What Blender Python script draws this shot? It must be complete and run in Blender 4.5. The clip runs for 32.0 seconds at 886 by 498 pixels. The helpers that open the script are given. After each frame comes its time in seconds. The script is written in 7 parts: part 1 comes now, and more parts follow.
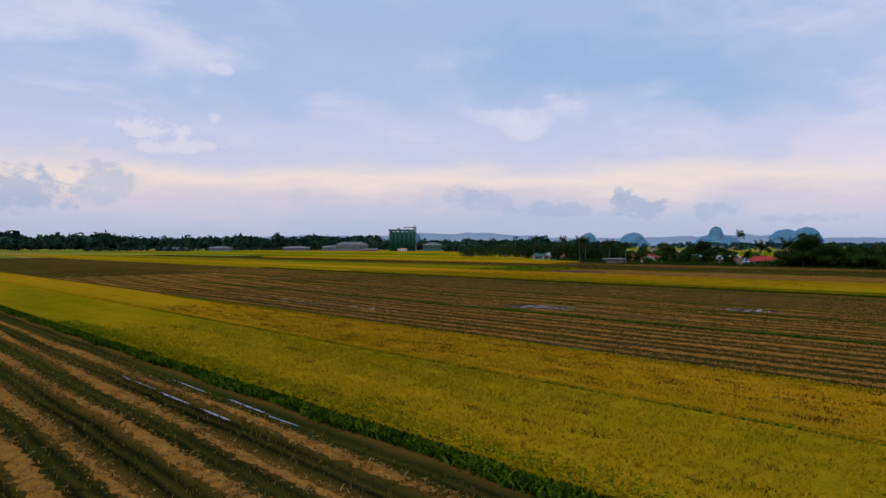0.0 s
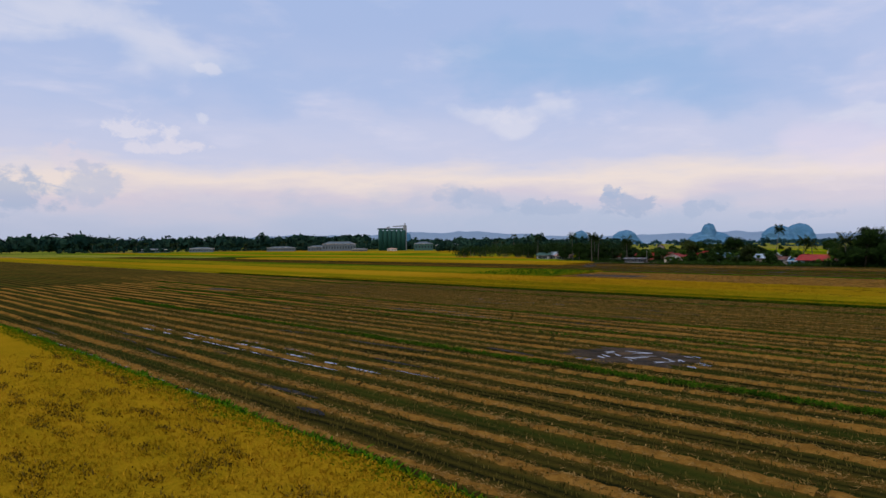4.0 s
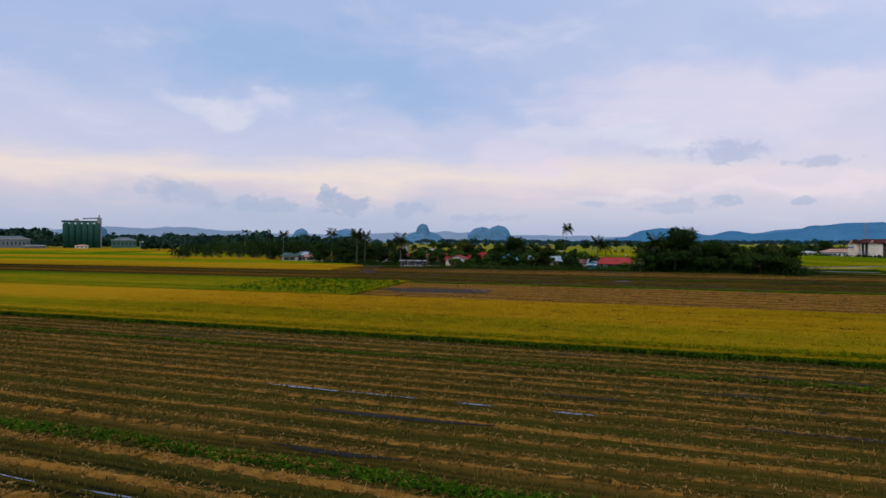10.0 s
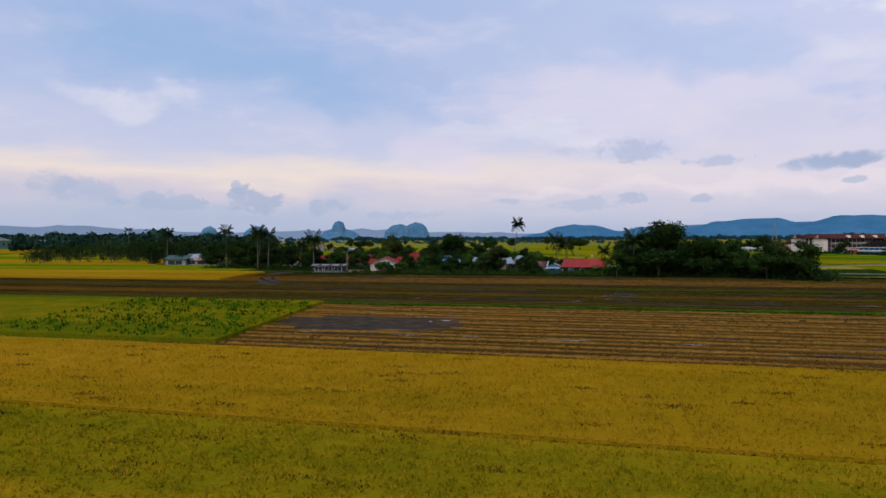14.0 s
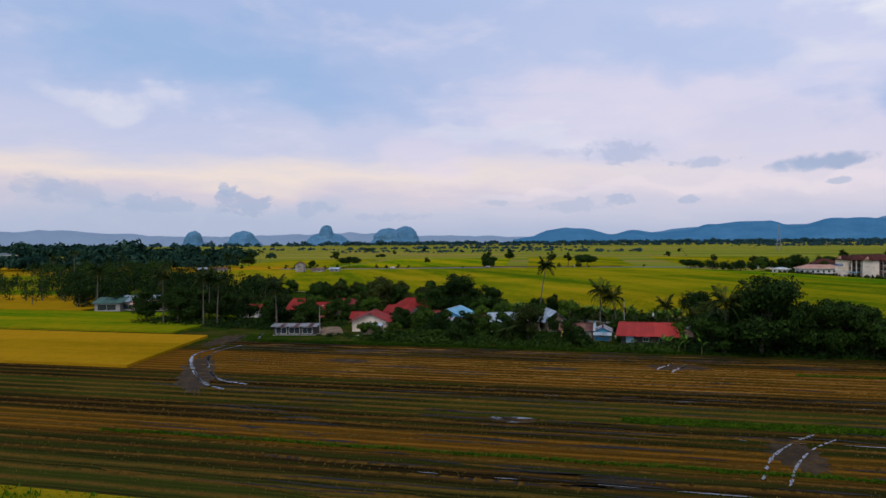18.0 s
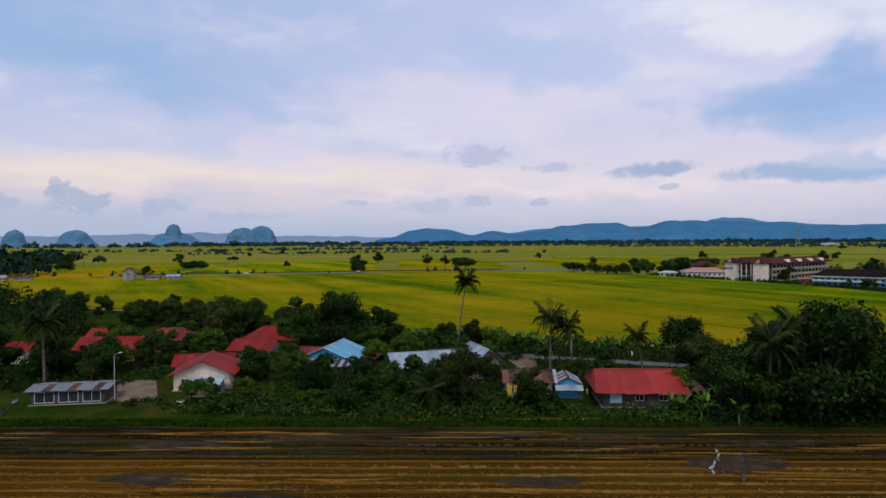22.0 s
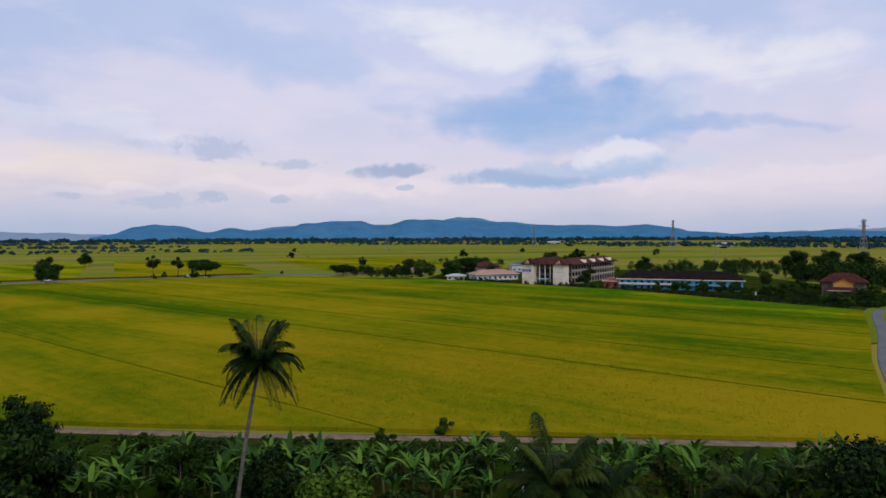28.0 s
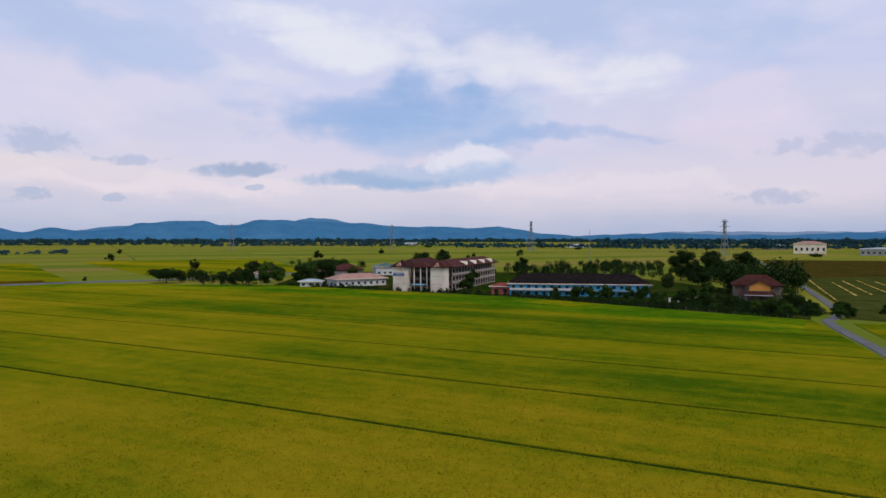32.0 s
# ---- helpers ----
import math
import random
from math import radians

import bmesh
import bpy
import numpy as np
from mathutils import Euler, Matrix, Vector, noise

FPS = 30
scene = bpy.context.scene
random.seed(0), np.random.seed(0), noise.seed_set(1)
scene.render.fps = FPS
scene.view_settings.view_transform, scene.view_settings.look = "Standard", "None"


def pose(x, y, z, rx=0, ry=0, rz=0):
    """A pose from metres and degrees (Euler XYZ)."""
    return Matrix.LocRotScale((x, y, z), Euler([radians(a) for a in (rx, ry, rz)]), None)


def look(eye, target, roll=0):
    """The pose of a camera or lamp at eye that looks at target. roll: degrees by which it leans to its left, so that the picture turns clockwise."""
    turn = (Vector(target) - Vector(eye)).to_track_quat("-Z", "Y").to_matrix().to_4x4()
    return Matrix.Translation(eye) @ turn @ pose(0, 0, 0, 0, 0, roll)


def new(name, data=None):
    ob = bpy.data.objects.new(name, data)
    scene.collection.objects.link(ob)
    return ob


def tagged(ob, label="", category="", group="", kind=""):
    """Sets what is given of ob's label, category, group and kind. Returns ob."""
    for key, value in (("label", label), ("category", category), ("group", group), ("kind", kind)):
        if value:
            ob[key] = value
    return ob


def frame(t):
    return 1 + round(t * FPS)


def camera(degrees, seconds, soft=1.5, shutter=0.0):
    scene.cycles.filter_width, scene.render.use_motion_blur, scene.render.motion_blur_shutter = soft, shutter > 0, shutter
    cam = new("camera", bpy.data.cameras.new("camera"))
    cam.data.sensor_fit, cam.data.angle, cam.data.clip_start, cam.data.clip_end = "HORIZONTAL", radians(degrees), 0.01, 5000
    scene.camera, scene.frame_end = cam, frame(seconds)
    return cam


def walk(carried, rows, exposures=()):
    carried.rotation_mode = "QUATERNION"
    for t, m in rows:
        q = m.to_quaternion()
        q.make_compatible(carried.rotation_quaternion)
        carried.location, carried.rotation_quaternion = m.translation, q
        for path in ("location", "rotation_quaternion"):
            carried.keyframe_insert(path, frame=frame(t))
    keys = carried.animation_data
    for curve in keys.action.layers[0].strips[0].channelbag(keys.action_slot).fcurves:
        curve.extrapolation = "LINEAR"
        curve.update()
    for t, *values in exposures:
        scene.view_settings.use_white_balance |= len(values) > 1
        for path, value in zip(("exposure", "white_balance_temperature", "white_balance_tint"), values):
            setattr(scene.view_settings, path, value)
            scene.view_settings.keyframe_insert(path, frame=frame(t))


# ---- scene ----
cam = camera(67.4, 32.0)
PATH = [
    (0, (-8.763, 6.57, 10.644), (-8.562, 8.56, 10.633), -0.1),
    (0.5, (-8.506, 12.771, 10.768), (-8.301, 14.761, 10.755), -0.1),
    (1, (-8.036, 19.488, 10.716), (-7.829, 21.477, 10.702), -0.1),
    (1.5, (-7.685, 25.862, 10.656), (-7.474, 27.851, 10.643), -0.1),
    (2, (-7.309, 32.526, 10.673), (-7.095, 34.515, 10.659), -0.2),
    (2.5, (-6.831, 38.567, 10.705), (-6.613, 40.555, 10.692), -0.4),
    (3, (-6.376, 45.04, 10.759), (-6.155, 47.028, 10.745), -0.4),
    (3.5, (-5.976, 51.228, 10.782), (-5.751, 53.215, 10.768), -0.5),
    (5.5, (-5.491, 78.978, 10.687), (-5.246, 80.963, 10.672), -0.4),
    (6, (-4.946, 85.485, 10.853), (-4.697, 87.469, 10.837), -0.4),
    (6.5, (-5.077, 92.115, 10.898), (-4.824, 94.099, 10.882), -0.5),
    (7, (-5.227, 98.497, 10.971), (-4.94, 100.477, 10.955), -0.5),
    (7.5, (-5.471, 106.391, 11.012), (-5.051, 108.346, 10.994), -0.3),
    (8, (-4.491, 113.593, 10.893), (-3.949, 115.518, 10.874), -0.2),
    (8.5, (-3.885, 120.947, 10.812), (-3.22, 122.833, 10.793), -0.0),
    (9, (-3.792, 127.741, 10.889), (-2.995, 129.575, 10.868), 0.1),
    (9.5, (-2.422, 133.491, 10.861), (-1.514, 135.273, 10.839), 0.1),
    (10, (-0.645, 139.54, 10.856), (0.375, 141.26, 10.833), 0.1),
    (10.5, (1.756, 146.312, 10.965), (2.882, 147.965, 10.942), 0.2),
    (11, (4.317, 152.725, 11.036), (5.531, 154.314, 11.01), 0.2),
    (11.5, (7.676, 158.961, 11.09), (8.891, 160.55, 11.063), -0.0),
    (12, (11.147, 165.318, 11.03), (12.361, 166.907, 11.003), -0.0),
    (12.5, (14.26, 171.121, 11.07), (15.478, 172.707, 11.041), -0.1),
    (13, (17.597, 176.771, 11.069), (18.818, 178.355, 11.039), -0.2),
    (13.5, (21.427, 182.804, 11.113), (22.651, 184.386, 11.082), -0.4),
    (14, (25.279, 188.606, 11.433), (26.506, 190.185, 11.401), -0.3),
    (14.5, (28.987, 194.247, 13.151), (30.216, 195.824, 13.119), -0.2),
    (16.5, (44.829, 218.829, 21.466), (46.071, 220.396, 21.432), -0.6),
    (17, (49.201, 225.032, 22.967), (50.448, 226.596, 22.937), -0.5),
    (18, (57.948, 237.632, 23.891), (59.201, 239.19, 23.864), -0.5),
    (19, (66.123, 249.532, 24.371), (67.401, 251.07, 24.344), -0.5),
    (20, (74.02, 261.28, 24.42), (75.393, 262.734, 24.393), -0.4),
    (21, (82.269, 273.184, 24.553), (83.734, 274.546, 24.525), -0.3),
    (22, (92.08, 285.057, 24.689), (93.63, 286.32, 24.66), -0.4),
    (23, (101.765, 296.044, 25.093), (103.395, 297.203, 25.062), -0.4),
    (24, (112.569, 306.455, 25.264), (114.273, 307.502, 25.229), -0.5),
    (25, (123.644, 315.868, 25.232), (125.408, 316.81, 25.194), -0.3),
    (27.5, (152.666, 336.452, 24.499), (154.557, 337.102, 24.46), -0.2),
    (28, (158.976, 340.225, 24.46), (160.887, 340.814, 24.421), -0.2),
    (29, (171.997, 346.928, 24.238), (173.941, 347.399, 24.198), -0.1),
    (30, (187.297, 351.546, 23.873), (189.265, 351.905, 23.833), -0.1),
    (31, (202.7, 354.886, 22.979), (204.683, 355.141, 22.942), -0.0),
    (32, (217.248, 358.086, 22.266), (219.241, 358.245, 22.232), 0.0),
]
walk(cam, [(t, look(eye, target, roll)) for t, eye, target, roll in PATH])

# ---------------------------------------------------------------- light
SUN_AZ, SUN_EL = 232.0, 50.0          # where the veiled sun stands: degrees from +y towards +x, and height


def node(nt, kind, ins=None, **props):
    n = nt.nodes.new(kind)
    for k, v in props.items():
        if k == "operation":
            n.operation = v
        elif k == "blend":
            n.blend_type = v
        elif k == "dtype":
            n.data_type = v
        elif k == "sky":
            n.sky_type = v
        elif k == "interp":
            n.interpolation_type = v
        elif k == "clamp":
            n.use_clamp = v
        elif k == "wave":
            n.wave_type = v
        elif k == "dims":
            n.noise_dimensions = v
        elif k == "feature":
            n.feature = v
    for k, v in (ins or {}).items():
        if isinstance(v, bpy.types.NodeSocket):
            nt.links.new(v, n.inputs[k])
        else:
            n.inputs[k].default_value = v
    return n


def calc(nt, op, a, b=0.0, c=0.0, clamp=False):
    return node(nt, "ShaderNodeMath", {0: a, 1: b, 2: c}, operation=op, clamp=clamp).outputs[0]


def blend(nt, fac, a, b, mode="MIX"):
    n = nt.nodes.new("ShaderNodeMix")
    n.data_type, n.blend_type = "RGBA", mode
    for i, v in ((0, fac), (6, a), (7, b)):
        if isinstance(v, bpy.types.NodeSocket):
            nt.links.new(v, n.inputs[i])
        else:
            n.inputs[i].default_value = v if i == 0 else (*v, 1.0)
    return n.outputs[2]


def ramp(nt, fac, stops):
    n = nt.nodes.new("ShaderNodeValToRGB")
    els = n.color_ramp.elements
    while len(els) < len(stops):
        els.new(0.5)
    for e, (p, c) in zip(els, stops):
        e.position, e.color = p, (*c, 1.0)
    nt.links.new(fac, n.inputs[0])
    return n.outputs[0]


def make_world():
    w = bpy.data.worlds.new("sky")
    scene.world = w
    w.use_nodes = True
    nt = w.node_tree
    nt.nodes.clear()
    way = node(nt, "ShaderNodeTexCoord").outputs["Generated"]
    xyz = node(nt, "ShaderNodeSeparateXYZ", {0: way}).outputs
    el = calc(nt, "MULTIPLY", calc(nt, "ARCSINE", xyz[2]), 57.2958)
    az = calc(nt, "MULTIPLY", calc(nt, "ARCTAN2", xyz[0], xyz[1]), 57.2958)
    # the cloud deck: two sheets of streaked noise on a plane overhead
    up = calc(nt, "ADD", calc(nt, "MAXIMUM", xyz[2], 0.0), 0.16)
    deck = node(nt, "ShaderNodeCombineXYZ", {0: calc(nt, "DIVIDE", xyz[0], up), 1: calc(nt, "DIVIDE", xyz[1], up)}).outputs[0]
    broad = node(nt, "ShaderNodeTexNoise", {"Vector": deck, "Scale": 0.75, "Detail": 5.0, "Roughness": 0.5, "Distortion": 0.6}).outputs[0]
    fine = node(nt, "ShaderNodeTexNoise", {"Vector": deck, "Scale": 2.6, "Detail": 7.0, "Roughness": 0.55, "Distortion": 0.3}).outputs[0]
    flat = node(nt, "ShaderNodeCombineXYZ", {0: calc(nt, "MULTIPLY", az, 0.1), 1: calc(nt, "MULTIPLY", el, 0.42)}).outputs[0]
    low = node(nt, "ShaderNodeTexNoise", {"Vector": flat, "Scale": 0.9, "Detail": 6.0, "Roughness": 0.55}).outputs[0]
    shift = calc(nt, "MULTIPLY", calc(nt, "SUBTRACT", low, 0.5), 5.0)
    h = calc(nt, "DIVIDE", calc(nt, "ADD", el, shift), 26.0, clamp=True)
    west = ramp(nt, h, [(0.0, (0.38, 0.45, 0.64)), (0.08, (0.50, 0.52, 0.68)), (0.15, (0.63, 0.56, 0.66)), (0.21, (0.83, 0.70, 0.65)),
                        (0.28, (0.57, 0.58, 0.75)), (0.45, (0.46, 0.53, 0.76)), (0.7, (0.39, 0.49, 0.75)), (1.0, (0.38, 0.50, 0.78))])
    east = ramp(nt, h, [(0.0, (0.40, 0.46, 0.66)), (0.07, (0.58, 0.56, 0.70)), (0.16, (0.70, 0.63, 0.74)), (0.3, (0.66, 0.62, 0.77)),
                        (0.5, (0.60, 0.62, 0.82)), (0.75, (0.60, 0.64, 0.85)), (1.0, (0.68, 0.71, 0.88))])
    side = node(nt, "ShaderNodeMapRange", {0: az, 1: 25.0, 2: 80.0, 3: 0.0, 4: 1.0}, interp="SMOOTHSTEP").outputs[0]
    col = blend(nt, side, west, east)
    gaps = node(nt, "ShaderNodeMapRange", {0: broad, 1: 0.52, 2: 0.70, 3: 0.0, 4: 0.5}, interp="SMOOTHSTEP").outputs[0]
    high = node(nt, "ShaderNodeMapRange", {0: el, 1: 5.0, 2: 11.0, 3: 0.0, 4: 1.0}, interp="SMOOTHSTEP").outputs[0]
    col = blend(nt, calc(nt, "MULTIPLY", gaps, high), col, (0.34, 0.46, 0.74))
    wisps = node(nt, "ShaderNodeMapRange", {0: fine, 1: 0.5, 2: 0.75, 3: 0.0, 4: 0.4}, interp="SMOOTHSTEP").outputs[0]
    col = blend(nt, calc(nt, "MULTIPLY", wisps, high), col, (0.80, 0.74, 0.84))
    # single clouds: bearing, height, half width, half height, raggedness, strength, tilt, softness of the edge, colour
    blue, grey, dim, white, rose = (0.27, 0.44, 0.71), (0.36, 0.43, 0.62), (0.29, 0.37, 0.57), (0.80, 0.77, 0.83), (0.80, 0.68, 0.80)
    clouds = [
        (-20, 16.4, 10, 2.0, 0.7, 0.55, -0.10, 1.0, white), (-6, 14.0, 16, 2.2, 0.6, 0.40, 0.0, 1.0, (0.36, 0.48, 0.75)), (-4, 9.6, 18, 1.6, 0.7, 0.30, 0.0, 1.0, (0.62, 0.62, 0.78)),
        (20, 14.6, 13, 3.2, 0.30, 0.72, -0.13, 0.9, blue), (33, 12.8, 9, 2.0, 0.45, 0.45, -0.08, 1.0, (0.33, 0.45, 0.72)), (13, 11.0, 4.2, 1.1, 0.8, 0.45, -0.10, 1.0, white), (12.6, 10.9, 2.2, 0.8, 0.8, 0.35, -0.12, 0.7, (0.82, 0.77, 0.82)),
        (37, 7.4, 5.0, 2.0, 0.6, 0.40, 0.0, 1.0, rose), (53, 11.4, 12, 3.0, 0.45, 0.55, -0.05, 1.0, (0.82, 0.72, 0.81)), (44, 9.0, 7, 0.9, 0.7, 0.40, -0.10, 1.0, white), (58, 15.2, 9, 2.2, 0.5, 0.45, -0.08, 1.0, (0.38, 0.50, 0.77)),
        (80, 10.9, 10.5, 2.1, 0.30, 0.80, 0.03, 0.8, (0.24, 0.40, 0.71)), (83, 12.2, 5.5, 1.3, 0.4, 0.45, -0.08, 0.8, (0.22, 0.39, 0.71)), (95, 8.3, 6.0, 0.9, 0.40, 0.70, -0.06, 0.8, (0.32, 0.44, 0.72)),
        (77, 16.6, 9, 1.9, 0.5, 0.75, -0.16, 0.9, (0.86, 0.85, 0.89)), (94, 13.8, 9, 2.2, 0.5, 0.70, -0.12, 0.9, (0.87, 0.84, 0.88)), (68, 13.4, 5, 1.4, 0.6, 0.40, -0.12, 1.0, white), (108, 9.6, 7, 2.6, 0.6, 0.50, 0.0, 1.0, rose), (107, 15.2, 8, 1.8, 0.6, 0.45, 0.0, 1.0, (0.44, 0.54, 0.78)), (92, 10.2, 4.5, 0.7, 0.6, 0.45, -0.10, 0.9, white),
        (6, 2.2, 14, 1.9, 0.8, 0.60, 0.0, 0.9, (0.42, 0.48, 0.66)), (22, 1.6, 12, 1.3, 0.8, 0.55, 0.0, 0.9, (0.42, 0.48, 0.66)), (60, 2.2, 22, 0.8, 0.9, 0.40, 0.0, 1.0, (0.50, 0.52, 0.69)), (66, 4.2, 26, 0.6, 0.9, 0.45, 0.0, 1.0, (0.84, 0.73, 0.77)), (98, 4.0, 20, 0.7, 0.9, 0.40, 0.0, 1.0, (0.82, 0.73, 0.79)),
        (-18.2, 9.3, 2.7, 1.05, 1.0, 0.60, 0.0, 0.45, (0.78, 0.73, 0.80)), (-15.8, 8.0, 3.3, 0.85, 1.0, 0.60, 0.05, 0.45, (0.77, 0.71, 0.78)), (-12.7, 14.1, 1.0, 0.45, 1.0, 0.40, 0.0, 0.6, white), (-13.4, 10.2, 0.7, 0.4, 1.0, 0.40, 0.0, 0.6, white),
        (-22.3, 6.6, 1.9, 1.4, 0.9, 0.55, 0.0, 0.35, (0.70, 0.62, 0.71)), (-21.6, 4.5, 2.7, 2.1, 0.8, 0.60, 0.0, 0.4, (0.42, 0.47, 0.64)), (-26.6, 3.7, 3.6, 2.1, 0.8, 0.70, 0.0, 0.4, (0.33, 0.41, 0.60)), (-14, 4.0, 4.5, 0.8, 1.0, 0.35, 0.0, 0.7, (0.66, 0.60, 0.68)),
        (10.2, 3.5, 3.6, 1.3, 0.9, 0.48, -0.12, 0.48, grey), (7.2, 4.3, 1.8, 0.8, 0.9, 0.40, 0.0, 0.48, grey), (17, 1.9, 11, 1.3, 0.6, 0.55, 0.0, 0.45, (0.40, 0.47, 0.65)), (15.2, 2.9, 2.6, 1.0, 1.0, 0.65, 0.0, 0.35, grey), (21.4, 3.1, 2.3, 1.35, 0.9, 0.75, 0.0, 0.28, (0.34, 0.41, 0.60)), (21.0, 4.2, 1.0, 0.75, 0.9, 0.70, 0.0, 0.28, (0.35, 0.42, 0.61)),
        (27.7, 2.6, 1.9, 0.9, 1.0, 0.65, 0.0, 0.3, grey), (35, 2.0, 3.0, 0.5, 1.0, 0.55, 0.0, 0.4, grey), (49.5, 2.7, 2.6, 0.65, 1.1, 0.60, 0.0, 0.4, (0.41, 0.46, 0.64)), (53.7, 3.3, 1.4, 0.6, 1.1, 0.65, 0.05, 0.35, grey), (59.2, 3.0, 1.0, 0.4, 1.0, 0.65, 0.0, 0.4, grey), (43.5, 3.2, 1.6, 0.3, 1.0, 0.45, 0.0, 0.5, grey),
        (54.3, 7.2, 2.8, 1.1, 0.8, 0.70, -0.05, 0.5, (0.42, 0.46, 0.64)), (50.6, 7.1, 3.4, 0.5, 0.9, 0.50, 0.0, 0.7, (0.48, 0.50, 0.67)), (60.2, 6.1, 2.5, 0.5, 0.8, 0.65, 0.04, 0.5, (0.40, 0.45, 0.64)), (68.8, 5.7, 3.6, 0.85, 0.4, 0.85, 0.05, 0.4, dim), (66.5, 5.4, 2.6, 0.5, 0.8, 0.60, 0.0, 0.6, grey), (69.8, 4.2, 1.0, 0.35, 0.9, 0.65, 0.0, 0.5, grey),
        (86.0, 9.0, 9.5, 2.4, 0.2, 0.60, 0.0, 1.0, (0.25, 0.43, 0.73)), (80.6, 4.9, 8.0, 1.0, 0.30, 0.90, 0.03, 0.45, (0.31, 0.42, 0.65)), (83.5, 5.8, 5.2, 0.9, 0.4, 0.80, 0.06, 0.45, (0.50, 0.55, 0.73)),
        (86.6, 5.6, 5.6, 1.5, 0.30, 0.90, 0.05, 0.42, (0.46, 0.53, 0.73)), (87.6, 6.5, 3.7, 1.9, 0.30, 0.95, 0.0, 0.32, (0.74, 0.72, 0.83)), (93.0, 6.0, 2.7, 1.2, 0.40, 0.85, 0.06, 0.4, (0.60, 0.62, 0.78)), (88.8, 5.6, 3.8, 1.2, 0.35, 0.85, 0.08, 0.65, (0.40, 0.50, 0.72)), (83.0, 4.6, 5.8, 0.6, 0.3, 0.75, 0.02, 0.65, (0.29, 0.42, 0.66)),
        (111.7, 3.2, 3.4, 0.6, 0.9, 0.70, 0.0, 0.6, (0.42, 0.46, 0.66)), (116, 6.9, 5.0, 1.0, 0.9, 0.60, 0.0, 0.6, (0.44, 0.48, 0.67)),
    ]
    even = node(nt, "ShaderNodeCombineXYZ", {0: calc(nt, "MULTIPLY", az, 0.2), 1: calc(nt, "MULTIPLY", el, 0.26)}).outputs[0]
    lump = calc(nt, "SUBTRACT", node(nt, "ShaderNodeTexNoise", {"Vector": even, "Scale": 3.4, "Detail": 9.0, "Roughness": 0.6, "Distortion": 0.3}).outputs[0], 0.5)
    drift = calc(nt, "SUBTRACT", node(nt, "ShaderNodeTexNoise", {"Vector": flat, "Scale": 1.1, "Detail": 7.0, "Roughness": 0.55, "Distortion": 1.0}).outputs[0], 0.5)
    bend = node(nt, "ShaderNodeSeparateColor", {0: node(nt, "ShaderNodeTexNoise", {"Vector": even, "Scale": 0.75, "Detail": 4.0, "Roughness": 0.5}).outputs[1]}).outputs
    az_far, el_far = calc(nt, "MULTIPLY_ADD", calc(nt, "SUBTRACT", bend[0], 0.5), 20.0, az), calc(nt, "MULTIPLY_ADD", calc(nt, "SUBTRACT", bend[1], 0.5), 7.0, el)
    az_near, el_near = calc(nt, "MULTIPLY_ADD", calc(nt, "SUBTRACT", bend[2], 0.5), 5.0, az), calc(nt, "MULTIPLY_ADD", calc(nt, "SUBTRACT", bend[0], 0.5), 1.6, el)
    for a, e, wa, we, rag, much, tilt, soft, tint in clouds:
        veil = soft >= 0.75
        dx = calc(nt, "DIVIDE", calc(nt, "SUBTRACT", az_far if veil else az_near, float(a)), float(wa))
        dy = calc(nt, "DIVIDE", calc(nt, "SUBTRACT", el_far if veil else el_near, float(e)), float(we))
        if tilt:
            dy = calc(nt, "SUBTRACT", dy, calc(nt, "MULTIPLY", dx, tilt * wa / we))
        if soft < 0.5:
            dy = calc(nt, "MAXIMUM", dy, calc(nt, "MULTIPLY", dy, -1.5))
        far = calc(nt, "ADD", calc(nt, "MULTIPLY", dx, dx), calc(nt, "MULTIPLY", dy, dy))
        far = calc(nt, "ADD", far, calc(nt, "MULTIPLY", drift if veil else lump, (4.0 if veil else 5.5) * rag))
        edge = (1.7, -0.25) if veil else (1.15, 0.75 - 1.3 * soft)
        m = node(nt, "ShaderNodeMapRange", {0: far, 1: edge[0], 2: edge[1], 3: 0.0, 4: float(much)}, interp="SMOOTHSTEP").outputs[0]
        col = blend(nt, m, col, tint)
    over = node(nt, "ShaderNodeMapRange", {0: el, 1: 24.0, 2: 55.0, 3: 0.0, 4: 0.85}, interp="SMOOTHSTEP").outputs[0]
    col = blend(nt, over, col, (0.19, 0.215, 0.30))
    haze = node(nt, "ShaderNodeMapRange", {0: el, 1: 0.3, 2: 3.0, 3: 0.55, 4: 0.0}, interp="SMOOTHSTEP").outputs[0]
    col = blend(nt, haze, col, (0.40, 0.47, 0.66))
    sky = nt.nodes.new("ShaderNodeTexSky")
    sky.sky_type, sky.sun_disc = "NISHITA", False
    sky.sun_elevation, sky.sun_rotation = radians(SUN_EL), radians(SUN_AZ)
    clear = node(nt, "ShaderNodeBackground", {0: sky.outputs[0], 1: 0.012})
    deckbg = node(nt, "ShaderNodeBackground", {0: col, 1: 0.95})
    both = node(nt, "ShaderNodeAddShader", {0: clear.outputs[0], 1: deckbg.outputs[0]})
    node(nt, "ShaderNodeOutputWorld", {0: both.outputs[0]})


make_world()
sun = new("sun", bpy.data.lights.new("sun", "SUN"))
sun.data.energy, sun.data.angle, sun.data.color = 1.3, radians(24), (1.0, 0.93, 0.85)
sun.matrix_world = look((math.sin(radians(SUN_AZ)) * 60, math.cos(radians(SUN_AZ)) * 60, 60), (0, 0, 60 - 60 * math.tan(radians(SUN_EL))))

# ---------------------------------------------------------------- materials


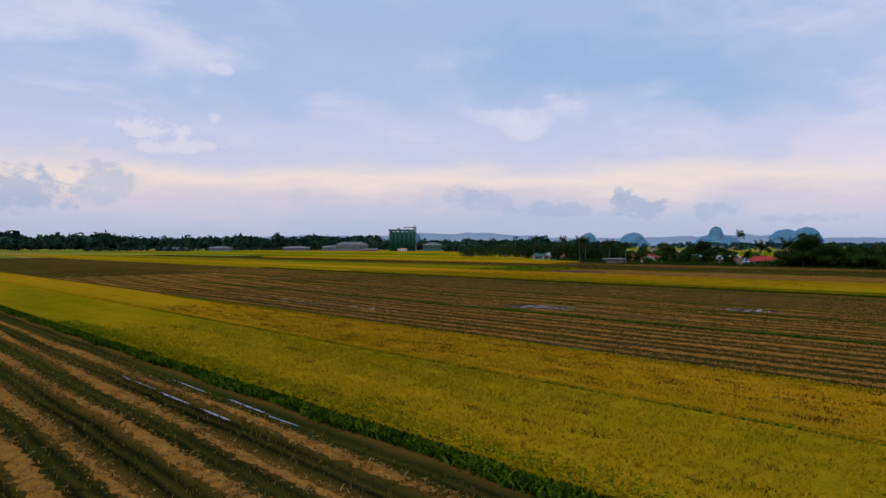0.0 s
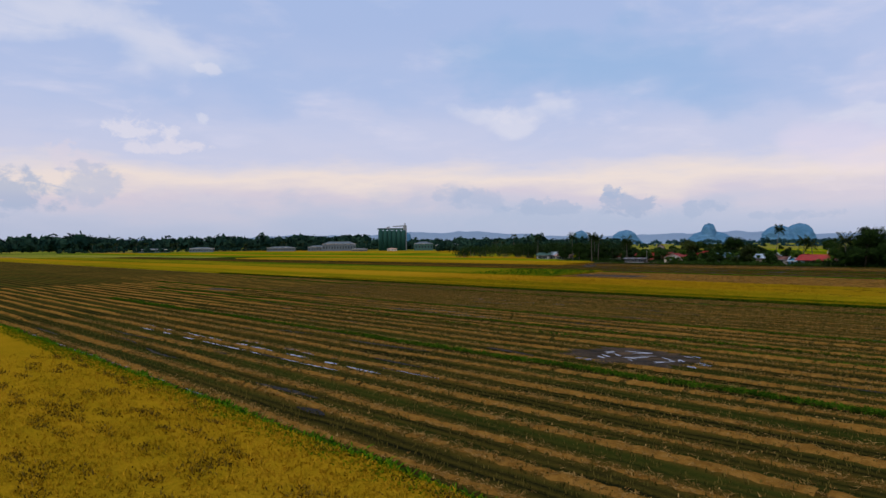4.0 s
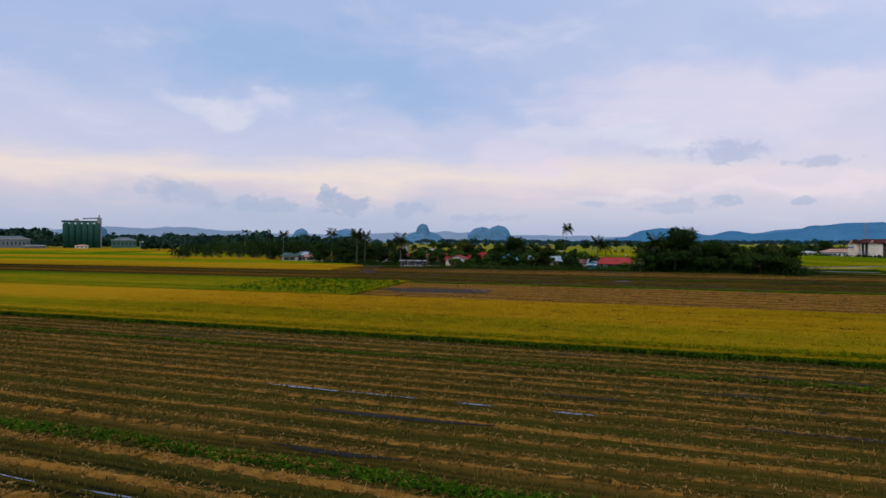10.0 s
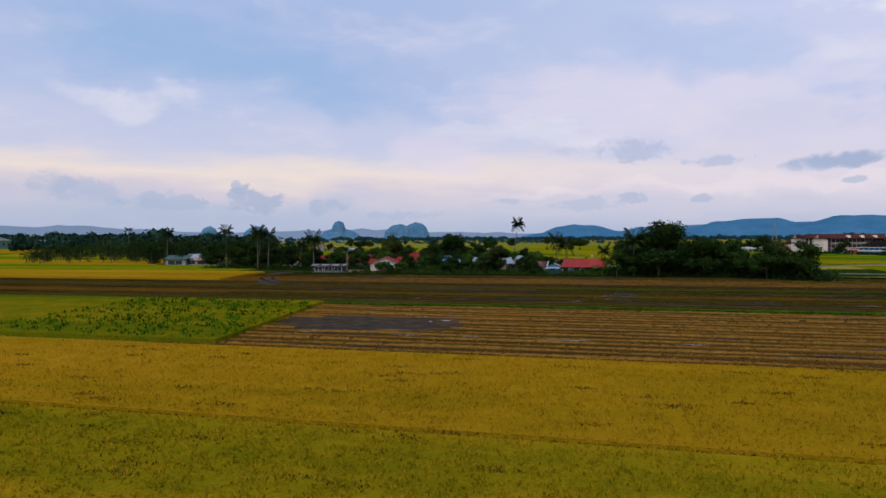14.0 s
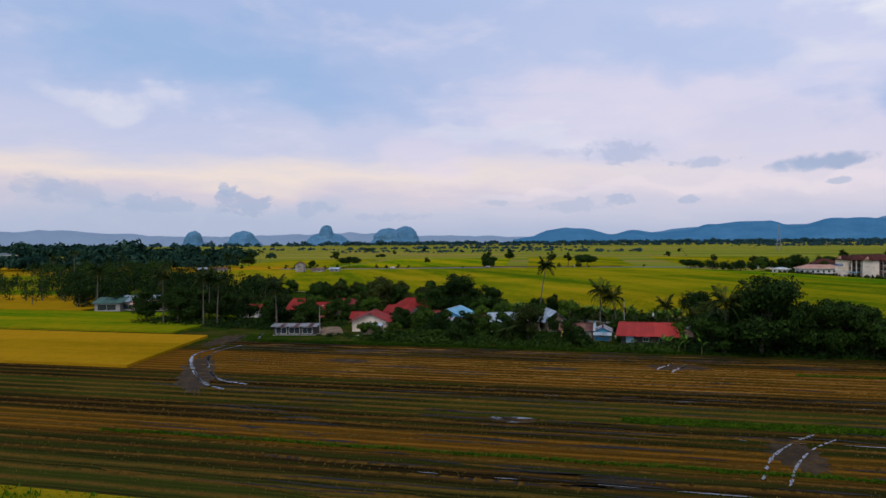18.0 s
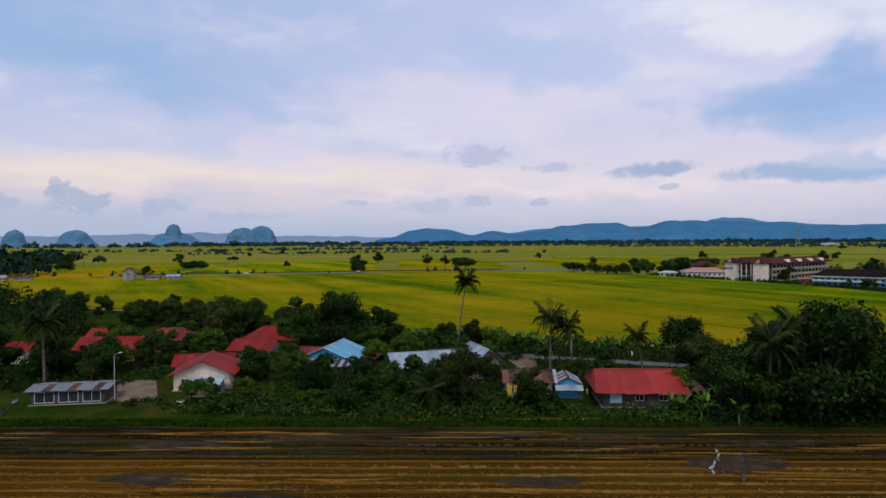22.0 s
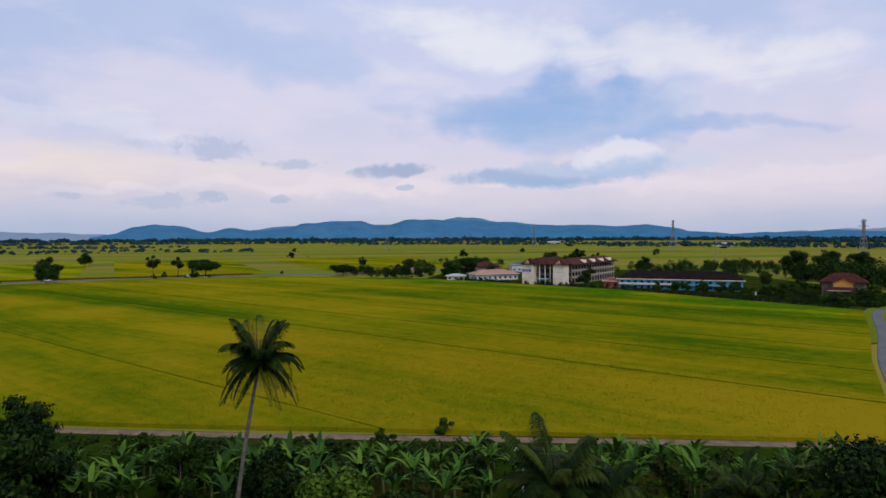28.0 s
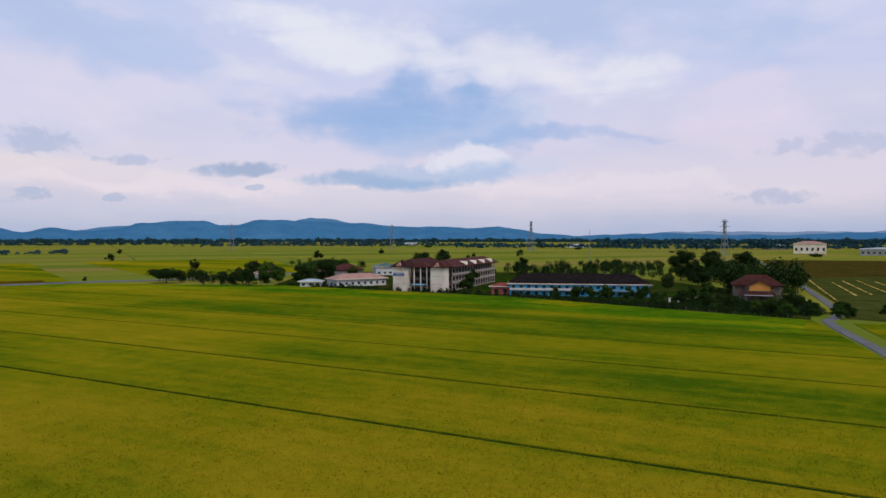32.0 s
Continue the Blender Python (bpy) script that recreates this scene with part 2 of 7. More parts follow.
def material(name, colours, rough=0.8, scale=1.0, bump=0.0, bump_scale=None, metal=0.0, island=0.0, each=0.0, stretch=(1, 1, 1), spec=0.12, stain=None):
    """colours: two or three tones mixed by noise at two scales. island, each: how much single pieces and single things differ."""
    m = bpy.data.materials.new(name)
    m.use_nodes = True
    nt = m.node_tree
    b = nt.nodes["Principled BSDF"]
    pos = node(nt, "ShaderNodeNewGeometry").outputs["Position"]
    p = node(nt, "ShaderNodeMapping", {0: pos, 3: stretch}).outputs[0]
    big = node(nt, "ShaderNodeTexNoise", {"Vector": p, "Scale": scale, "Detail": 4.0, "Roughness": 0.6}).outputs[0]
    small = node(nt, "ShaderNodeTexNoise", {"Vector": p, "Scale": scale * 9, "Detail": 3.0, "Roughness": 0.6}).outputs[0]
    f = calc(nt, "ADD", calc(nt, "MULTIPLY", big, 0.65), calc(nt, "MULTIPLY", small, 0.35))
    if island:
        r = node(nt, "ShaderNodeNewGeometry").outputs["Random Per Island"]
        f = calc(nt, "ADD", f, calc(nt, "MULTIPLY", calc(nt, "SUBTRACT", r, 0.5), island))
    if each:
        r = node(nt, "ShaderNodeObjectInfo").outputs["Random"]
        f = calc(nt, "ADD", f, calc(nt, "MULTIPLY", calc(nt, "SUBTRACT", r, 0.5), each))
    n = len(colours)
    stops = [(0.32 + 0.36 * i / max(1, n - 1), c) for i, c in enumerate(colours)]
    col = ramp(nt, f, stops) if n > 1 else None
    if stain:
        s = node(nt, "ShaderNodeTexNoise", {"Vector": p, "Scale": scale * 0.35, "Detail": 6.0, "Roughness": 0.7}).outputs[0]
        k = node(nt, "ShaderNodeMapRange", {0: s, 1: 0.5, 2: 0.68, 3: 0.0, 4: 0.8}).outputs[0]
        col = blend(nt, k, col, stain)
    if col is not None:
        nt.links.new(col, b.inputs["Base Color"])
    else:
        b.inputs["Base Color"].default_value = (*colours[0], 1)
    b.inputs["Roughness"].default_value, b.inputs["Metallic"].default_value = rough, metal
    b.inputs["Specular IOR Level"].default_value = spec
    if bump:
        t = node(nt, "ShaderNodeTexNoise", {"Vector": p, "Scale": bump_scale or scale * 5, "Detail": 5.0, "Roughness": 0.65}).outputs[0]
        nt.links.new(node(nt, "ShaderNodeBump", {"Strength": 0.8, "Distance": bump, "Height": t}).outputs[0], b.inputs["Normal"])
    return m


U = Vector((0.612, -0.791, 0))         # the run of the paddies
N = Vector((0.791, 0.612, 0))          # across them


def along(nt, scale=1.0):
    """Coordinates along and across the paddies."""
    pos = node(nt, "ShaderNodeNewGeometry").outputs["Position"]
    a = node(nt, "ShaderNodeVectorMath", {0: pos, 1: tuple(U)}, operation="DOT_PRODUCT").outputs["Value"]
    s = node(nt, "ShaderNodeVectorMath", {0: pos, 1: tuple(N)}, operation="DOT_PRODUCT").outputs["Value"]
    return pos, a, s


def stubble_material(name, straw, mid, dark, rows=2.9, first=247.0, green=(0.040, 0.058, 0.008), furrow=1.0):
    """Cut paddy in drilled rows: straw on the row, olive stubble beside it, two dark wheel furrows and patches of green regrowth."""
    m = bpy.data.materials.new(name)
    m.use_nodes = True
    nt = m.node_tree
    b = nt.nodes["Principled BSDF"]
    pos, a, s = along(nt)
    wob = node(nt, "ShaderNodeTexNoise", {"Vector": pos, "Scale": 0.12, "Detail": 3.0}).outputs[0]
    s2 = calc(nt, "ADD", s, calc(nt, "MULTIPLY", calc(nt, "SUBTRACT", wob, 0.5), 1.1))
    v = node(nt, "ShaderNodeCombineXYZ", {0: calc(nt, "MULTIPLY", a, 0.05), 1: s2}).outputs[0]
    streak = node(nt, "ShaderNodeTexNoise", {"Vector": v, "Scale": 0.9, "Detail": 4.0, "Roughness": 0.6}).outputs[0]
    grain = node(nt, "ShaderNodeTexNoise", {"Vector": pos, "Scale": 4.5, "Detail": 5.0, "Roughness": 0.75}).outputs[0]
    patch = node(nt, "ShaderNodeTexNoise", {"Vector": pos, "Scale": 0.035, "Detail": 4.0, "Roughness": 0.6}).outputs[0]
    phase = calc(nt, "FRACT", calc(nt, "DIVIDE", calc(nt, "SUBTRACT", s2, first), rows))
    row = ramp(nt, phase, [(0.0, (1, 1, 1)), (0.14, (0.62, 0.62, 0.62)), (0.27, (0.34, 0.34, 0.34)), (0.36, (0.40 - 0.36 * furrow,) * 3), (0.48, (0.45, 0.45, 0.45)), (0.62, (0.42 - 0.30 * furrow,) * 3), (0.74, (0.42, 0.42, 0.42)), (1.0, (1, 1, 1))])
    f = calc(nt, "ADD", calc(nt, "MULTIPLY", row, 0.50), calc(nt, "ADD", calc(nt, "MULTIPLY", streak, 0.30), calc(nt, "MULTIPLY", grain, 0.34)))
    f = calc(nt, "ADD", f, calc(nt, "MULTIPLY", calc(nt, "SUBTRACT", patch, 0.5), 0.40))
    col = ramp(nt, f, [(0.34, dark), (0.54, mid), (0.84, straw)])
    lush = node(nt, "ShaderNodeMapRange", {0: node(nt, "ShaderNodeTexNoise", {"Vector": v, "Scale": 0.22, "Detail": 4.0, "Roughness": 0.6}).outputs[0], 1: 0.46, 2: 0.62, 3: 0.0, 4: 0.75}).outputs[0]
    col = blend(nt, calc(nt, "MULTIPLY", lush, calc(nt, "SUBTRACT", 1.0, row)), col, green)
    nt.links.new(col, b.inputs["Base Color"])
    b.inputs["Roughness"].default_value, b.inputs["Specular IOR Level"].default_value = 0.95, 0.0
    hgt = calc(nt, "ADD", grain, calc(nt, "MULTIPLY", row, 1.5))
    nt.links.new(node(nt, "ShaderNodeBump", {"Strength": 1.0, "Distance": 0.15, "Height": hgt}).outputs[0], b.inputs["Normal"])
    return m


def crop_material(name, tones, island=0.0, run=None):
    """Standing rice: fine ears, streaks along the drill lines and broad patches of ripeness."""
    m = bpy.data.materials.new(name)
    m.use_nodes = True
    nt = m.node_tree
    b = nt.nodes["Principled BSDF"]
    pos, a, s = along(nt)
    if run:
        a = node(nt, "ShaderNodeVectorMath", {0: pos, 1: (run[0], run[1], 0)}, operation="DOT_PRODUCT").outputs["Value"]
        s = node(nt, "ShaderNodeVectorMath", {0: pos, 1: (run[1], -run[0], 0)}, operation="DOT_PRODUCT").outputs["Value"]
    flow = node(nt, "ShaderNodeCombineXYZ", {0: calc(nt, "MULTIPLY", a, 0.12), 1: s}).outputs[0]
    patch = node(nt, "ShaderNodeTexNoise", {"Vector": flow, "Scale": 0.028, "Detail": 5.0, "Roughness": 0.6, "Distortion": 0.6}).outputs[0]
    streak = node(nt, "ShaderNodeTexNoise", {"Vector": flow, "Scale": 0.42, "Detail": 4.0, "Roughness": 0.6}).outputs[0]
    mid = node(nt, "ShaderNodeTexNoise", {"Vector": pos, "Scale": 0.3, "Detail": 4.0, "Roughness": 0.6}).outputs[0]
    ear = node(nt, "ShaderNodeTexNoise", {"Vector": pos, "Scale": 4.2, "Detail": 3.0, "Roughness": 0.7}).outputs[0]
    f = calc(nt, "ADD", calc(nt, "MULTIPLY", patch, 0.52), calc(nt, "ADD", calc(nt, "MULTIPLY", mid, 0.14), calc(nt, "MULTIPLY", ear, 0.20)))
    f = calc(nt, "ADD", f, calc(nt, "MULTIPLY", streak, 0.14))
    if run:
        broad = node(nt, "ShaderNodeTexNoise", {"Vector": pos, "Scale": 0.022, "Detail": 3.0, "Roughness": 0.5}).outputs[0]
        f = calc(nt, "ADD", f, calc(nt, "MULTIPLY", calc(nt, "SUBTRACT", broad, 0.5), 0.22))
    if island:
        r = node(nt, "ShaderNodeNewGeometry").outputs["Random Per Island"]
        f = calc(nt, "ADD", f, calc(nt, "MULTIPLY", calc(nt, "SUBTRACT", r, 0.5), island))
    col = ramp(nt, f, [(0.41 + 0.18 * i / (len(tones) - 1), c) for i, c in enumerate(tones)])
    nt.links.new(col, b.inputs["Base Color"])
    b.inputs["Roughness"].default_value, b.inputs["Specular IOR Level"].default_value = 0.95, 0.0
    hgt = calc(nt, "ADD", ear, calc(nt, "MULTIPLY", mid, 1.2))
    nt.links.new(node(nt, "ShaderNodeBump", {"Strength": 1.0, "Distance": 0.22, "Height": hgt}).outputs[0], b.inputs["Normal"])
    return m


def plain_material():
    """The wide plain: a patchwork of ripe, green and cut paddies with dark bunds."""
    m = bpy.data.materials.new("plain")
    m.use_nodes = True
    nt = m.node_tree
    b = nt.nodes["Principled BSDF"]
    pos = node(nt, "ShaderNodeNewGeometry").outputs["Position"]
    p = node(nt, "ShaderNodeMapping", {0: pos, 2: (0, 0, radians(58))}).outputs[0]
    br = nt.nodes.new("ShaderNodeTexBrick")
    br.offset, br.squash = 0.37, 1.0
    nt.links.new(p, br.inputs["Vector"])
    for k, v in (("Scale", 0.01), ("Mortar Size", 0.012), ("Mortar Smooth", 0.4), ("Brick Width", 4.2), ("Row Height", 0.62)):
        br.inputs[k].default_value = v
    br.inputs["Color1"].default_value, br.inputs["Color2"].default_value, br.inputs["Mortar"].default_value = (0, 0, 0, 1), (1, 1, 1, 1), (0.5, 0.5, 0.5, 1)
    base = ramp(nt, br.outputs["Color"], [(0.0, (0.14, 0.20, 0.028)), (0.35, (0.34, 0.30, 0.045)), (0.6, (0.19, 0.24, 0.032)), (0.8, (0.40, 0.31, 0.065)), (1.0, (0.31, 0.20, 0.075))])
    n1 = node(nt, "ShaderNodeTexNoise", {"Vector": p, "Scale": 0.02, "Detail": 5.0, "Roughness": 0.6}).outputs[0]
    n2 = node(nt, "ShaderNodeTexNoise", {"Vector": pos, "Scale": 1.5, "Detail": 5.0, "Roughness": 0.7}).outputs[0]
    col = blend(nt, calc(nt, "MULTIPLY", n1, 0.6), base, (0.17, 0.21, 0.012))
    col = blend(nt, calc(nt, "MULTIPLY", n2, 0.3), col, (0.09, 0.10, 0.01))
    col = blend(nt, calc(nt, "MULTIPLY", br.outputs["Fac"], 0.85), col, (0.035, 0.06, 0.018))
    nt.links.new(col, b.inputs["Base Color"])
    b.inputs["Roughness"].default_value, b.inputs["Specular IOR Level"].default_value = 0.95, 0.0
    return m


M_PLAIN = plain_material()
M_GRASS = material("grass", [(0.010, 0.026, 0.003), (0.022, 0.046, 0.005), (0.055, 0.075, 0.010)], 0.95, 0.15, 0.1, 4.0, stain=(0.085, 0.052, 0.018), spec=0.0)
M_GRASSBLADE = material("grass_blades", [(0.025, 0.085, 0.004), (0.055, 0.155, 0.005), (0.11, 0.22, 0.008)], 0.9, 0.3, island=0.4, spec=0.0)
M_DARKGRASS = material("dark_grass", [(0.008, 0.024, 0.003), (0.017, 0.043, 0.004), (0.038, 0.072, 0.006)], 0.9, 0.3, island=0.4, spec=0.0)
M_BUNDGRASS = material("bund_grass", [(0.012, 0.034, 0.003), (0.030, 0.068, 0.004), (0.075, 0.125, 0.007)], 0.9, 0.3, island=0.5, spec=0.0)
M_THINGRASS = material("thin_grass", [(0.018, 0.048, 0.003), (0.034, 0.085, 0.005), (0.06, 0.125, 0.007)], 0.9, 0.3, island=0.4, spec=0.0)
M_EDGEGRASS = material("edge_grass", [(0.014, 0.046, 0.003), (0.035, 0.10, 0.004), (0.075, 0.17, 0.006)], 0.9, 0.3, island=0.4, spec=0.0)
M_PADDYEDGE = crop_material("greening_rice", [(0.052, 0.145, 0.004), (0.20, 0.245, 0.005), (0.40, 0.30, 0.008)], run=(0.385, 0.923))
M_LODGED = material("lodged_ears", [(0.045, 0.028, 0.005), (0.105, 0.064, 0.009), (0.19, 0.120, 0.016)], 0.95, 0.5, island=0.4, spec=0.0)
M_MIXED = crop_material("patchy_rice", [(0.035, 0.090, 0.004), (0.135, 0.150, 0.005), (0.31, 0.215, 0.008)])
M_FRINGE = crop_material("green_fringe", [(0.05, 0.11, 0.003), (0.12, 0.165, 0.003), (0.24, 0.20, 0.005)], 0.2)
M_STUB = stubble_material("stubble", (0.135, 0.080, 0.016), (0.058, 0.050, 0.010), (0.011, 0.013, 0.005))
M_STUBWET = stubble_material("wet_stubble", (0.135, 0.075, 0.015), (0.055, 0.046, 0.010), (0.009, 0.011, 0.005), 3.05, -60.0)
M_STUBWIDE = stubble_material("broad_stubble", (0.145, 0.080, 0.015), (0.064, 0.052, 0.010), (0.010, 0.012, 0.005), 3.05, 52.5)
M_STUBTHIN = stubble_material("worn_stubble", (0.150, 0.085, 0.017), (0.078, 0.056, 0.011), (0.020, 0.018, 0.006), 2.45, 112.4, (0.052, 0.060, 0.009), 0.75)
M_STUBORANGE = stubble_material("cut_straw", (0.22, 0.098, 0.012), (0.120, 0.054, 0.008), (0.022, 0.015, 0.005), 2.2, 301.0, (0.060, 0.052, 0.008), 0.7)
M_STUBPALE = stubble_material("pale_stubble", (0.23, 0.115, 0.024), (0.125, 0.062, 0.013), (0.035, 0.022, 0.007), 2.75, 197.5, (0.075, 0.065, 0.011), 0.6)
M_STUBDARK = stubble_material("muddy_stubble", (0.090, 0.044, 0.010), (0.032, 0.021, 0.007), (0.008, 0.007, 0.004))
M_STRAW = material("straw", [(0.165, 0.078, 0.014), (0.265, 0.130, 0.024), (0.350, 0.185, 0.042)], 0.95, 1.3, 0.10, 9.0, spec=0.0)
M_STRAWDARK = material("muddy_straw", [(0.060, 0.034, 0.008), (0.105, 0.058, 0.012), (0.17, 0.092, 0.019)], 0.95, 1.1, 0.10, 9.0, spec=0.0)
M_STRAWBIT = material("straw_bits", [(0.13, 0.070, 0.016), (0.25, 0.140, 0.036), (0.38, 0.235, 0.075)], 0.95, 0.6, island=0.5, spec=0.0)
M_STALK = material("stalks", [(0.030, 0.033, 0.006), (0.075, 0.066, 0.012), (0.17, 0.125, 0.028)], 0.95, 0.4, island=0.5, spec=0.0)
M_RICEOLIVE = crop_material("olive_rice", [(0.150, 0.150, 0.004), (0.290, 0.210, 0.006), (0.42, 0.258, 0.010)])
M_RICEOLIVEEAR = crop_material("olive_ears", [(0.17, 0.160, 0.005), (0.32, 0.228, 0.007), (0.47, 0.290, 0.013)], 0.14)
M_RICE = crop_material("ripe_rice", [(0.22, 0.155, 0.005), (0.36, 0.212, 0.007), (0.47, 0.255, 0.012)])
M_RICEEAR = crop_material("ripe_ears", [(0.23, 0.155, 0.006), (0.39, 0.232, 0.008), (0.53, 0.290, 0.016)], 0.14)
M_RICEGREEN = crop_material("turning_rice", [(0.070, 0.130, 0.004), (0.210, 0.210, 0.005), (0.345, 0.258, 0.009)], run=(0.385, 0.923))
M_RICEGREENEAR = crop_material("turning_ears", [(0.080, 0.14, 0.004), (0.230, 0.230, 0.006), (0.380, 0.288, 0.010)], 0.12, run=(0.385, 0.923))
M_PADDYGREEN = crop_material("green_rice", [(0.034, 0.112, 0.004), (0.110, 0.190, 0.004), (0.30, 0.245, 0.006)])
M_SOIL = material("mud", [(0.010, 0.008, 0.005), (0.040, 0.026, 0.012), (0.105, 0.062, 0.026)], 0.85, 0.45, 0.12, 2.0)
M_RUT = material("rut_mud", [(0.006, 0.006, 0.004), (0.012, 0.010, 0.007), (0.026, 0.019, 0.011)], 0.7, 0.5, 0.04, 4.0)
M_DIRT = material("dirt_road", [(0.13, 0.09, 0.06), (0.22, 0.155, 0.105), (0.31, 0.23, 0.16)], 0.95, 0.4, 0.03, 8.0)
M_ASPHALT = material("asphalt", [(0.10, 0.10, 0.105), (0.14, 0.14, 0.145), (0.19, 0.187, 0.183)], 0.85, 0.3, 0.01, 20.0)
M_WATER = material("water", [(0.05, 0.055, 0.06)], 0.06, spec=0.9)
M_LEAF = [
    material("leaf_deep", [(0.0055, 0.017, 0.0030), (0.013, 0.034, 0.0045), (0.030, 0.062, 0.008)], 0.7, 0.4, island=0.45, each=0.2, spec=0.08),
    material("leaf_mid", [(0.010, 0.027, 0.0035), (0.022, 0.052, 0.006), (0.050, 0.095, 0.011)], 0.7, 0.4, island=0.45, each=0.2, spec=0.08),
    material("leaf_light", [(0.020, 0.048, 0.005), (0.045, 0.095, 0.008), (0.09, 0.155, 0.015)], 0.7, 0.4, island=0.45, each=0.15, spec=0.08),
    material("leaf_olive", [(0.013, 0.023, 0.004), (0.031, 0.046, 0.008), (0.062, 0.082, 0.015)], 0.7, 0.4, island=0.45, each=0.2, spec=0.08),
]
M_FROND = material("palm_frond", [(0.007, 0.020, 0.003), (0.019, 0.040, 0.005), (0.055, 0.075, 0.011)], 0.7, 0.5, island=0.3, each=0.4, spec=0.1)
M_BANANA = material("banana_leaf", [(0.020, 0.060, 0.007), (0.050, 0.125, 0.011), (0.11, 0.20, 0.022)], 0.55, 0.5, each=0.5, spec=0.1)
M_STEM = material("green_stem", [(0.07, 0.09, 0.03), (0.13, 0.14, 0.05)], 0.7, 2.0)
M_BARK = material("bark", [(0.05, 0.04, 0.03), (0.11, 0.09, 0.07), (0.19, 0.165, 0.135)], 0.95, 1.2, 0.05, 8.0, stretch=(1, 1, 0.3))
M_PALMBARK = material("palm_bark", [(0.075, 0.062, 0.05), (0.13, 0.112, 0.092), (0.20, 0.175, 0.145)], 0.95, 1.0, 0.03, 6.0, stretch=(0.4, 0.4, 3))
M_REDDEEP = material("deep_red_sheet", [(0.20, 0.014, 0.011), (0.27, 0.019, 0.015), (0.33, 0.032, 0.024)], 0.55, 0.25, each=0.25, stain=(0.16, 0.022, 0.018))
M_RED = material("red_sheet", [(0.30, 0.026, 0.022), (0.38, 0.036, 0.030), (0.45, 0.055, 0.042)], 0.5, 0.25, each=0.22, stain=(0.26, 0.035, 0.03))
M_REDDULL = material("faded_red_sheet", [(0.17, 0.025, 0.02), (0.25, 0.04, 0.03), (0.32, 0.07, 0.05)], 0.6, 0.4, each=0.3, stain=(0.13, 0.03, 0.025))
M_RUST = material("rusted_sheet", [(0.06, 0.026, 0.022), (0.11, 0.045, 0.036), (0.19, 0.085, 0.065)], 0.75, 0.6, each=0.4, stain=(0.24, 0.20, 0.19))
M_ZINC = material("zinc_sheet", [(0.28, 0.35, 0.42), (0.40, 0.49, 0.57), (0.54, 0.63, 0.70)], 0.42, 0.4, metal=0.35, each=0.3, stain=(0.33, 0.31, 0.29))
M_BLUE = material("blue_sheet", [(0.12, 0.33, 0.50), (0.17, 0.42, 0.60), (0.24, 0.50, 0.66)], 0.45, 0.4, each=0.2)
M_GREENSHEET = material("green_sheet", [(0.05, 0.11, 0.095), (0.08, 0.155, 0.13)], 0.5, 0.4, each=0.3)
M_PINK = material("pink_sheet", [(0.36, 0.19, 0.15), (0.47, 0.26, 0.20), (0.55, 0.33, 0.26)], 0.6, 0.3, each=0.3)
M_TILE = material("dark_roof_tile", [(0.035, 0.012, 0.011), (0.060, 0.018, 0.015), (0.095, 0.029, 0.023)], 0.9, 0.5, 0.02, 6.0, each=0.25)
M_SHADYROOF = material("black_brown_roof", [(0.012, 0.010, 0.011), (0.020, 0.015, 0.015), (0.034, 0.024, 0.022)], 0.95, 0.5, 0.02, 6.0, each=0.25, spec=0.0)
M_CREAM = material("cream_wall", [(0.80, 0.67, 0.52), (0.87, 0.75, 0.60), (0.89, 0.80, 0.68)], 0.85, 0.3, stain=(0.56, 0.42, 0.31))
M_PALEWALL = material("weathered_pale_wall", [(0.34, 0.29, 0.25), (0.44, 0.38, 0.33), (0.52, 0.46, 0.41)], 0.9, 0.4)
# brown wall darkened: shadow of the galleries and stair recess put into its colour
M_SHADEDBROWN = material("shaded_brown_wall", [(0.13, 0.09, 0.07), (0.19, 0.135, 0.105), (0.25, 0.185, 0.145)], 0.9, 0.4)
# shade under eaves, shed roof and in the stair recess put into the wall colour
M_SHADY = material("shade_dark_wall", [(0.035, 0.033, 0.030), (0.060, 0.055, 0.048), (0.09, 0.08, 0.07)], 0.9, 0.6)
M_WHITE = material("white_wall", [(0.56, 0.54, 0.50), (0.70, 0.68, 0.64), (0.78, 0.77, 0.74)], 0.85, 0.4, stain=(0.42, 0.38, 0.33))
M_GREYWALL = material("grey_render", [(0.22, 0.21, 0.20), (0.33, 0.31, 0.29), (0.42, 0.40, 0.37)], 0.9, 0.5, stain=(0.17, 0.14, 0.11))
M_CYAN = material("pale_blue_wall", [(0.06, 0.33, 0.55), (0.09, 0.41, 0.64), (0.15, 0.48, 0.68)], 0.8, 0.3)
M_FARHALL = material("weathered_mill_sheet", [(0.10, 0.135, 0.16), (0.16, 0.20, 0.225)], 0.8, 0.1)
M_PLASTIC = material("white_plastic_film", [(0.55, 0.56, 0.57), (0.72, 0.72, 0.73)], 0.5, 0.6, spec=0.3)
M_GRASSY = material("rough_grass", [(0.030, 0.040, 0.008), (0.062, 0.072, 0.014), (0.10, 0.095, 0.024)], 0.95, 0.12, spec=0.0)
M_YELLOW = material("orange_wall", [(0.70, 0.30, 0.06), (0.78, 0.36, 0.09)], 0.8, 0.4)
M_REDWALL = material("red_wall", [(0.42, 0.09, 0.07), (0.52, 0.14, 0.10)], 0.8, 0.4)
M_WOOD = material("weathered_board", [(0.10, 0.075, 0.055), (0.19, 0.15, 0.11), (0.29, 0.24, 0.185)], 0.9, 0.8, 0.01, 12.0, each=0.7, stretch=(1, 1, 0.2))
M_DARK = material("dark_opening", [(0.010, 0.010, 0.012), (0.02, 0.02, 0.022)], 0.6, 0.7)
